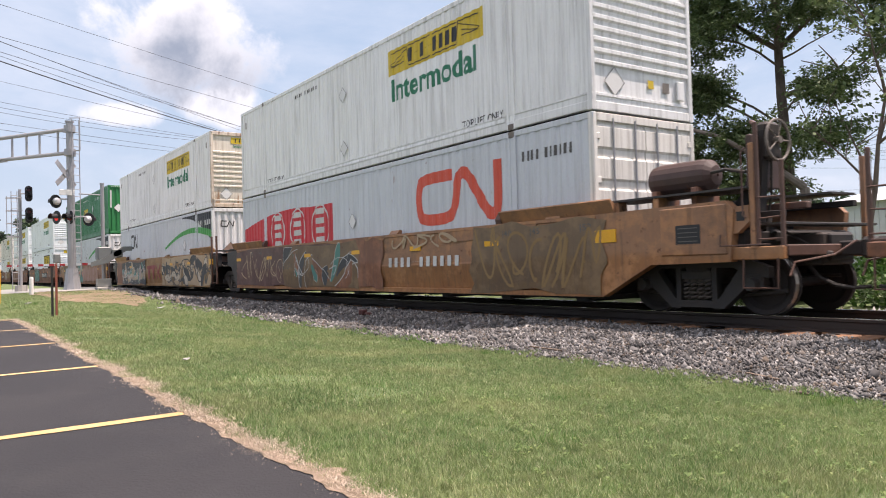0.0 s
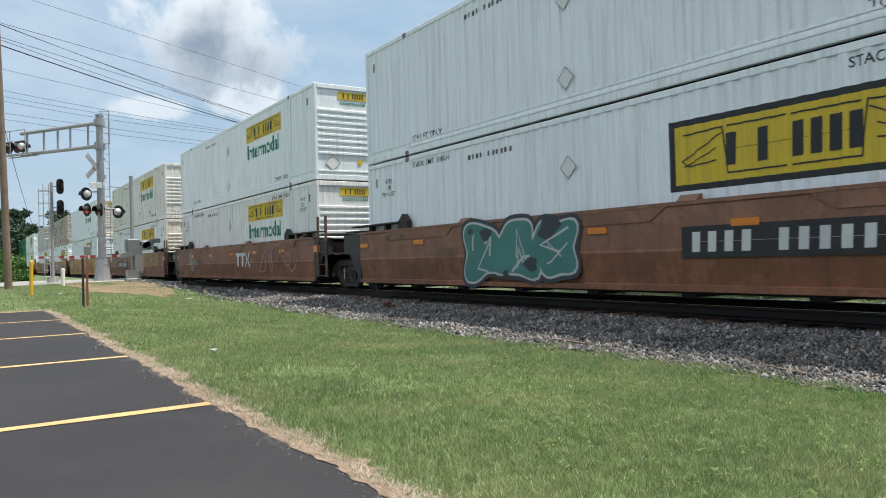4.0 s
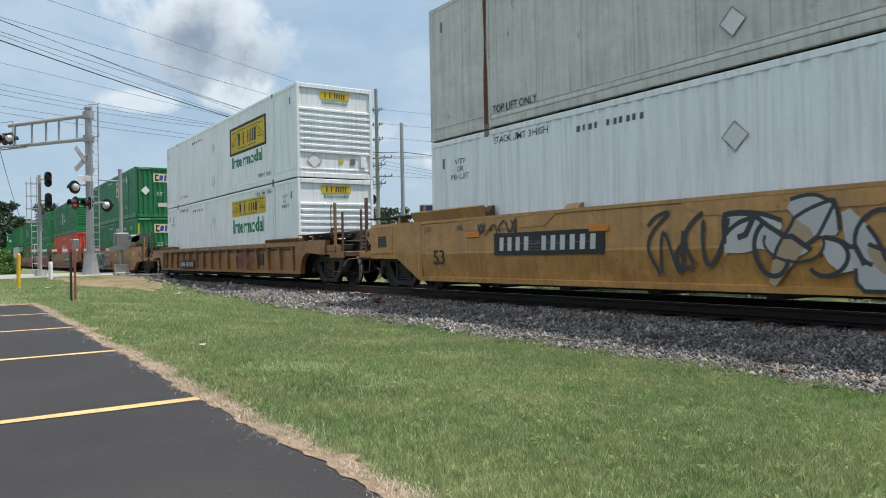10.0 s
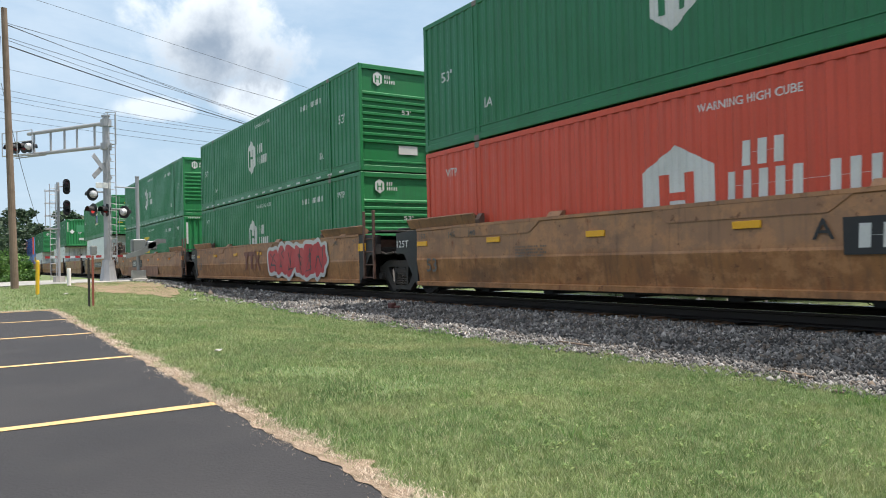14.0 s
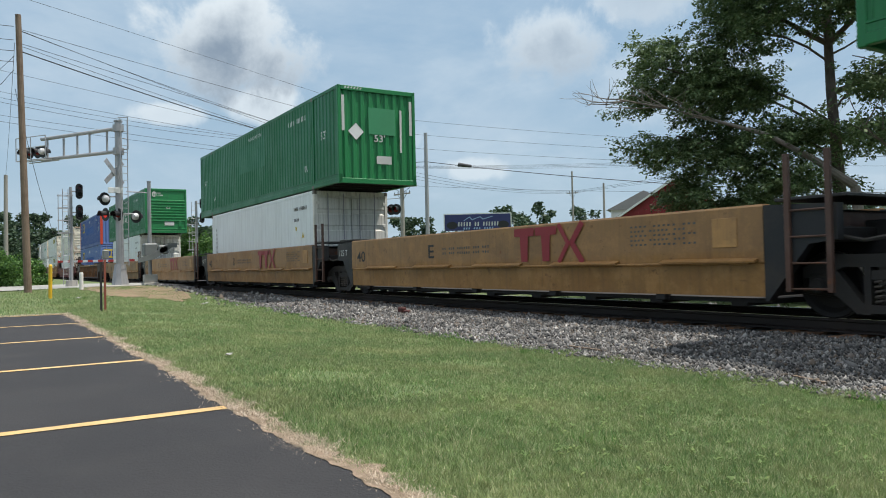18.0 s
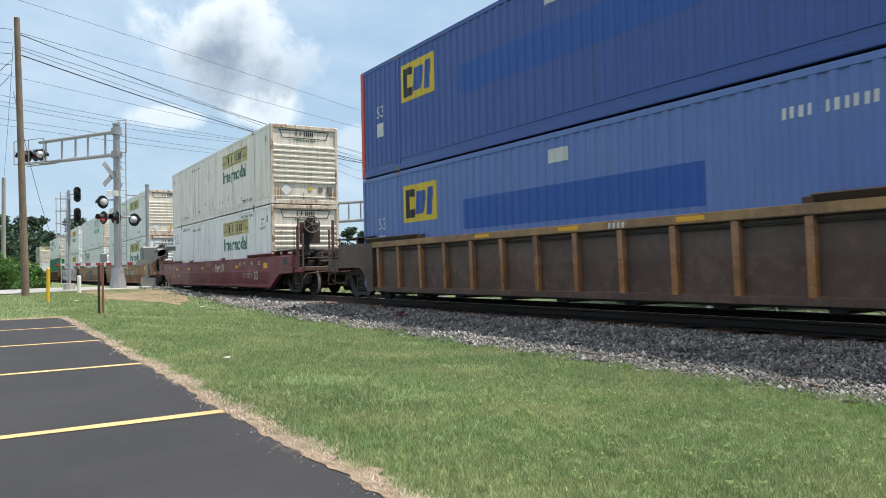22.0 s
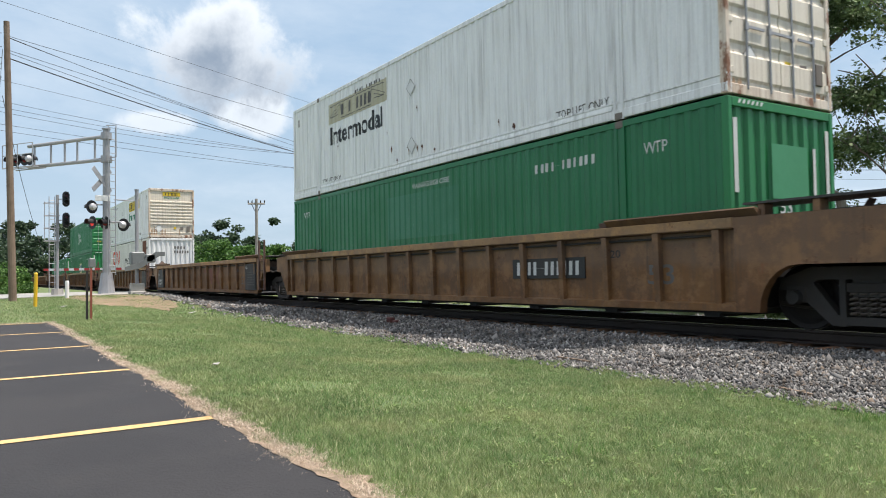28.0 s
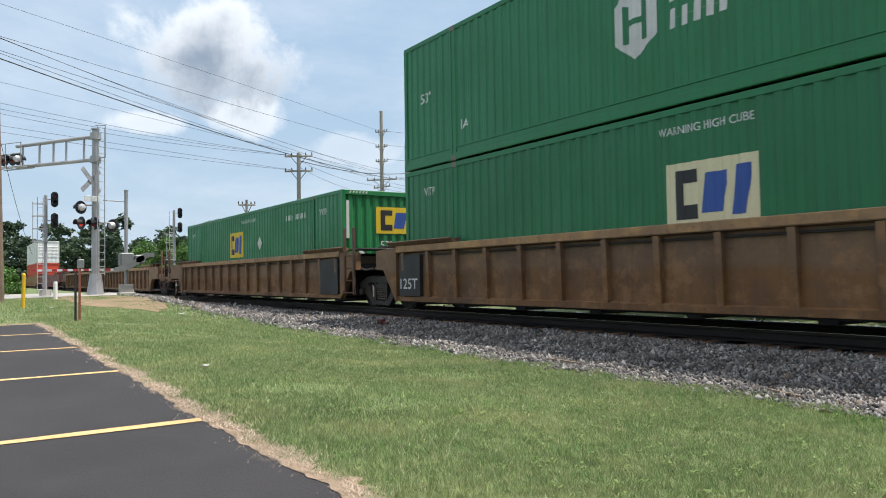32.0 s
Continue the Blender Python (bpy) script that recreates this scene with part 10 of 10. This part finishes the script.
def limb(b, rng, p, d, length, r, depth, tips, bend=0.35):
    q = p
    n = 4
    for i in range(n):
        d2 = (d + Vector((rng.uniform(-1, 1), rng.uniform(-1, 1), rng.uniform(-0.6, 0.8))) * bend * 0.5).normalized()
        e = q + d2 * length / n
        b.tube(q, e, r * (1 - 0.16 * i), r * (1 - 0.16 * (i + 1)), n=7 if r > 0.05 else 5, caps=False)
        if depth > 0 and i >= 1:
            for _ in range(2 if depth > 1 else 2):
                side = Vector((rng.uniform(-1, 1), rng.uniform(-1, 1), rng.uniform(-0.3, 0.9))).normalized()
                limb(b, rng, e, (d2 * 0.6 + side).normalized(), length * rng.uniform(0.42, 0.62), r * 0.42, depth - 1, tips, bend)
        q, d = e, d2
    tips.append(q)


def make_big_trees():
    """Broad maples behind the track, one with a leaning pale trunk."""
    rng = random.Random(12)
    nrng = np.random.default_rng(12)

    def spot(az, el, dist):
        a = radians(az)
        return Vector((-math.cos(a) * dist, math.sin(a) * dist, 0.86 + math.tan(radians(el)) * dist))
    ob = thing("maple_tree", "large broadleaf tree with dense dark green crown", "tree", "trees behind the track", at=Matrix.Identity(4))
    b, tips = Build(), []
    base = Vector((-11.05, 19.0, -0.3))
    p = base
    for i in range(8):
        q = base + Vector((0.12 * math.sin(i), 0.1 * math.cos(i * 1.3), (i + 1) * 1.35))
        b.tube(p, q, 0.2 * (1 - i * 0.09), 0.2 * (1 - (i + 1) * 0.09), n=10, caps=False)
        if i >= 3:
            for _ in range(2):
                limb(b, rng, q, Vector((rng.uniform(-1, 1), rng.uniform(-1, 1), 0.5)).normalized(), rng.uniform(2.0, 3.0), 0.08, 1, tips)
        p = q
    part("trunk", b, M_BARK, ob, "grey-brown trunk with limbs")
    # the crown: lobes of leafy sprays with sky between them (azimuth, elevation, half width, half height)
    lobes = ((55.4, 17.0, 4.2, 2.6), (57.0, 22.0, 6.4, 3.6), (48.5, 14.4, 1.9, 1.8), (47.7, 12.0, 2.1, 1.3), (52.4, 12.6, 3.4, 3.4), (48.9, 7.9, 2.6, 1.2), (53.4, 7.6, 4.2, 2.1),
             (58.0, 8.4, 2.6, 1.8), (61.2, 17.4, 2.4, 2.6), (62.2, 11.4, 2.0, 1.2), (62.0, 8.0, 2.4, 1.1), (57.0, 5.2, 3.6, 1.4), (67.0, 16.0, 3.2, 4.0), (54.0, 3.6, 3.0, 1.2), (50.6, 4.8, 1.9, 1.5), (55.0, 11.8, 2.0, 1.8))
    heart = Vector((-11.05, 19.0, 0))
    starts, ways, sizes = [], [], []
    for az, el, w, h in lobes:
        for _ in range(int(20 + (17 if az > 50 else 12) * w * h)):
            u, v = rng.gauss(0, 0.5), rng.gauss(0, 0.5)
            if u * u + v * v > 1.1:
                continue
            p = spot(az + u * w, el + v * h, 21.5 + rng.gauss(0, 0.9))
            out = (p - heart)
            out.z = 0
            d = out.normalized() * 0.8 + Vector((rng.gauss(0, 0.55), rng.gauss(0, 0.55), rng.gauss(0.08, 0.25)))
            for _ in range(3):
                starts.append(p + Vector((rng.gauss(0, 0.16), rng.gauss(0, 0.16), rng.gauss(0, 0.07))))
                ways.append((d + Vector((rng.gauss(0, 0.5), rng.gauss(0, 0.5), rng.gauss(0, 0.2)))).normalized())
                sizes.append(rng.uniform(0.3, 0.68))
    v, f = sprays(nrng, np.array(starts), np.array(ways), np.array(sizes), 32, 0.09)
    part("crown", mesh_arrays("crown", v, f, M_LEAF), None, ob, "dark green leafy sprays with gaps")
    for az, el in ((48.5, 14), (49.5, 9), (52, 13), (54, 16), (57, 19), (63, 17), (62, 11), (57, 8)):
        e = spot(az, el, 21.5)
        p = Vector((-11.05, 19.0, max(2.2, e.z - 0.5 * math.hypot(e.x + 11.05, e.y - 19.0))))
        mid = p.lerp(e, 0.5) + Vector((0, 0, 0.25))
        tw = Build().pipe([p, p.lerp(mid, 0.5) + Vector((0, 0, 0.08)), mid, mid.lerp(e, 0.6) + Vector((0.05, 0, -0.05)), e], 0.032)
        part("bough", tw, M_BARK, ob, "dark bough through the crown")
    ob = thing("leaning_tree", "leaning pale dead-barked trunk with bare twigs", "tree", "trees behind the track", at=Matrix.Identity(4))
    b, tips = Build(), []
    pts = [spot(61.6, -2.0, 20.5), spot(61.0, 4.6, 20.5), spot(58.6, 6.6, 20.2), spot(55.6, 8.6, 20.0), spot(52.4, 9.8, 19.8), spot(49.0, 11.0, 19.6), spot(46.0, 11.8, 19.4)]
    for i, (p, q) in enumerate(zip(pts, pts[1:])):
        b.tube(p, q, 0.16 * 0.7 ** i, 0.16 * 0.7 ** (i + 1), n=9, caps=False)
        if i >= 3:
            for _ in range(3):
                limb(b, rng, q, ((q - p).normalized() + Vector((rng.uniform(-0.6, 0.6), rng.uniform(-0.6, 0.6), rng.uniform(-0.5, 0.6)))).normalized(), rng.uniform(0.9, 1.6), 0.022, 1, tips, 0.5)
    part("trunk", b, M_BARKPALE, ob, "pale leaning trunk with twigs")
    ob = thing("thin_tree", "thin bare tree with sparse leaves", "tree", "trees behind the track", at=Matrix.Identity(4))
    b, tips = Build(), []
    p0 = spot(64.4, -2.2, 20)
    limb(b, rng, p0, Vector((0.05, 0, 1)), 4.4, 0.09, 2, tips, 0.2)
    part("trunk", b, M_BARK, ob)
    v, f = leaves(nrng, [tuple(t) for t in tips], [0.35] * len(tips), 900, 0.12)
    part("crown", mesh_arrays("crown", v, f, M_LEAF), None, ob, "sparse leaves")
    # undergrowth behind the track
    cs, rs = [], []
    for i in range(70):
        x = -16 + i * 0.28 + rng.uniform(-0.2, 0.2)
        cs.append((x, 16.2 + rng.uniform(-0.8, 3.0), rng.uniform(0.1, 1.0 if x < -9 else 0.7)))
        rs.append(rng.uniform(0.35, 0.8))
    v, f = leaves(nrng, cs, rs, 14000, 0.13)
    tagged(new("undergrowth", mesh_arrays("undergrowth", v, f, M_LEAF_BUSH)), "green undergrowth behind the track", "shrubs", kind="stuff")
    # rank weeds along the far toe of the stones
    cs, rs = [], []
    for i in range(420):
        x = 6 - i * 0.11 + rng.uniform(-0.1, 0.1)
        cs.append((x, rng.uniform(14.7, 17.0), rng.uniform(-0.25, 0.4)))
        rs.append(rng.uniform(0.15, 0.4))
    v, f = leaves(nrng, cs, rs, 22000, 0.1)
    tagged(new("rank_weeds", mesh_arrays("rank_weeds", v, f, M_LEAF)), "rank dark weeds along the far edge of the ballast", "weeds", kind="stuff")


def make_far_trees():
    nrng = np.random.default_rng(7)
    rng = random.Random(7)

    def wood(name, label, rows, count, size, mat, group="", kind="stuff"):
        cs, rs = [], []
        for az, dist, h, r in rows:
            for _ in range(26):
                a = radians(az + rng.gauss(0, r / dist * 30))
                z = h * rng.uniform(0.12, 1.0)
                w = 1.0 - 0.45 * (z / h) ** 2
                d = dist + rng.uniform(-r, r)
                cs.append((-math.cos(a) * d, math.sin(a) * d, z))
                rs.append(r * rng.uniform(0.22, 0.42) * w)
        v, f = leaves(nrng, cs, rs, count, size)
        tagged(new(name, mesh_arrays(name, v, f, mat)), label, "trees", group, kind)
    wood("far_wood", "dark wood beyond the crossing", [(a * 1.15 - 3 + rng.uniform(-0.3, 0.3), 165 + rng.uniform(-12, 20), 1.38 * (7.5 + 2.2 * math.sin(a * 1.9) + rng.uniform(-0.8, 1.2) + (1.4 if 2 < a < 6 else 0)), 5.5) for a in range(19)], 56000, 0.7, M_LEAF_FAR)
    wood("far_wood", "green tree line behind the track", [(22.5 + rng.uniform(-0.4, 0.4), 120, 7.8, 4), (24.4, 122, 7.4, 4), (26.5, 130, 5.5, 4), (29.2, 118, 8.2, 4), (30.6, 116, 8.0, 4), (32.0, 125, 6.5, 4), (34, 125, 6.2, 4), (36.0, 115, 8.6, 4.5), (37.6, 112, 9.3, 4.5), (39.4, 118, 8.6, 4.5), (41.2, 122, 7.0, 4), (42.6, 118, 9.4, 4), (44, 125, 6.8, 4), (46, 122, 7.5, 4.5), (48.5, 118, 8.0, 4.5), (51, 118, 8.5, 5), (54, 118, 8.5, 5), (58, 118, 9, 5), (62, 118, 9, 5), (67, 118, 9, 5), (72, 118, 9, 5)], 52000, 0.5, M_LEAF_FAR)
    for label, rows, n, s in (("round green bushes beyond the crossing", [(11.6, 98, 6.2, 3.0), (13.0, 96, 6.5, 3.0), (14.6, 88, 5.6, 2.8), (16.2, 80, 5.2, 2.6), (18.0, 72, 4.5, 2.2), (20.0, 68, 4.1, 2)], 30000, 0.26),
                              ("green roadside bush behind the leaning pole", [(-1.0, 47, 2.4, 1.6), (0.6, 46, 2.3, 1.5), (2.0, 48, 2.0, 1.4), (3.0, 50, 1.4, 0.8)], 16000, 0.14)):
        cs, rs = [], []
        for az, dist, h, r in rows:
            for _ in range(30):
                a = radians(az)
                q = rng.uniform(0.05, 0.85)
                k = r * 0.55 * (1.15 - q)
                cs.append((-math.cos(a) * dist + rng.gauss(0, k), math.sin(a) * dist + rng.gauss(0, k), h * q))
                rs.append(r * rng.uniform(0.3, 0.5) * (1.1 - 0.4 * q))
        v, f = leaves(nrng, cs, rs, n, s)
        tagged(new("bushes", mesh_arrays("bushes", v, f, M_LEAF_BUSH)), label, "bushes", kind="stuff")
    # a hazy belt of woods all round the horizon
    cs, rs = [], []
    for i in range(240):
        a = i * math.tau / 240
        d = 420 + rng.uniform(-40, 60)
        for _ in range(3):
            cs.append((math.cos(a) * d, math.sin(a) * d, rng.uniform(0, 9)))
            rs.append(rng.uniform(6, 10))
    v, f = leaves(nrng, cs, rs, 16000, 3.0)
    tagged(new("horizon_wood", mesh_arrays("horizon_wood", v, f, M_LEAF_FAR)), "distant belt of woods", "trees", kind="stuff")


def make_buildings():
    at = pose(-39.19, 45.6, 0, 0, 0, 39)
    ob = thing("barn", "red gabled barn behind the trees", "barn", at=at)
    part("wall", Build().prism([(-5.2, 0), (5.2, 0), (5.2, 3.6), (0, 7.0), (-5.2, 3.6)], "y", 0, 12), M_BARN, ob, "red boarded gable")
    for i in range(20):
        px = -4.94 + i * 0.52
        h = 3.6 + (5.2 - abs(px)) / 5.2 * 3.3
        part("board_batten", Build().box(px - 0.03, px + 0.03, -0.03, 0.0, 0, h - 0.05), M_BARN, ob)
    for s in (-1, 1):
        part("roof", Build().prism([(0, 7.05), (s * 5.7, 3.35), (s * 5.7, 3.5), (0, 7.21)], "y", -0.3, 12.3), M_ROOF, ob, "grey shingle roof")
        part("barge_board", Build().prism([(0, 7.0), (s * 5.65, 3.3), (s * 5.65, 3.48), (0, 7.18)], "y", -0.36, -0.3), M_SIGNWHITE, ob, "pale barge board")
    ob = thing("house", "pale house with a grey roof beside the barn", "house", at=pose(-48.2, 51.8, 0, 0, 0, 39))
    part("wall", Build().box(-3, 3, 0, 6, 0, 5.6, 0.02), M_SIGNWHITE, ob)
    part("roof", Build().prism([(-3.4, 5.5), (3.4, 5.5), (0, 7.2)], "y", -0.4, 6.4), M_ROOF, ob, "grey roof")
    part("window", Build().box(-0.6, 0.6, -0.03, 0.03, 3.6, 4.9, 0.01), M_GLASS, ob)
    ob = thing("shed", "long pale metal building behind the trees", "building", at=pose(-14, 40, 0, 0, 0, -12))
    part("wall", Build().box(-8, 14, 0, 10, 0, 3.6, 0.02), surface("pale_metal_cladding", (0.5, 0.51, 0.52), 0.5), ob)
    b = Build()
    for i in range(60):
        b.box(-7.83 + i * 0.36, -7.77 + i * 0.36, -0.03, 0.0, 0, 3.6)
    tagged(part("cladding_rib", b, surface("pale_metal_cladding", (0.5, 0.51, 0.52), 0.5), ob), "upright cladding ribs", kind="stuff")
    part("roof", Build().prism([(-0.4, 3.55), (10.4, 3.55), (5, 4.7)], "x", -8.3, 14.3), surface("pale_metal_cladding", (0.5, 0.51, 0.52), 0.5), ob)

    # billboard across the field
    ob = thing("billboard", "dark blue billboard with white bars on posts", "billboard", at=pose(-45.4, 31.2, 0, 0, 0, math.degrees(math.atan2(4.06, 2.78))))
    part("panel", Build().box(-2.45, 2.45, -0.08, 0.08, 3.3, 4.5, 0.01), M_BILL, ob)
    part("frame", Build().box(-2.52, 2.52, -0.07, 0.1, 4.5, 4.57).box(-2.52, -2.45, -0.1, 0.1, 3.3, 4.57).box(2.45, 2.52, -0.1, 0.1, 3.3, 4.57), M_SIGNWHITE, ob, "white frame")
    part("writing_mark", bars(-1.5, 1.6, 3.62, 3.92, -0.083, "11111 11 111111"), M_INK_WHITE, ob, "plain white bars")
    part("writing_mark", bars(-1.1, 1.2, 3.38, 3.52, -0.083, "111 111 1111"), surface("pale_blue_mark", (0.3, 0.42, 0.6), 0.5), ob, "plain pale bars")
    part("writing_mark", stroke(Build(), [(-1.0, 4.05), (-0.6, 4.3), (-0.4, 4.1), (0.2, 4.3), (0.4, 4.12), (1.1, 4.32)], 0.06, -0.083), surface("pale_blue_mark", (0.3, 0.42, 0.6), 0.5), ob)
    for s in (-1.9, 1.9):
        part("emblem", Build().add([(s + 0.42 * math.cos(a), -0.083, 3.7 + 0.28 * math.sin(a)) for a in (i * math.tau / 18 for i in range(18))], [tuple(range(18))]), M_INK, ob, "dark round shape")
    for s in (-1.6, 1.6):
        part("post", Build().box(s - 0.1, s + 0.1, 0.08, 0.28, -0.2, 4.4, 0.01), M_GREYPOLE, ob)


make_crossing()
make_poles()
make_big_trees()
make_far_trees()
make_buildings()


# ---- motion: the whole train rolls past at a little over 17.5 m/s ----
DRIFT = ((0, 0.0), (4, 0.09), (8, 0.19), (12, 0.3), (16, 0.43), (20, 0.57), (24, 0.74), (28, 0.92), (32, 1.11))


def motions():
    for ob, x, y, z in MOVERS:
        walk(ob, [(t, pose(x + 17.5 * t + d, y, z)) for t, d in DRIFT])


motions()
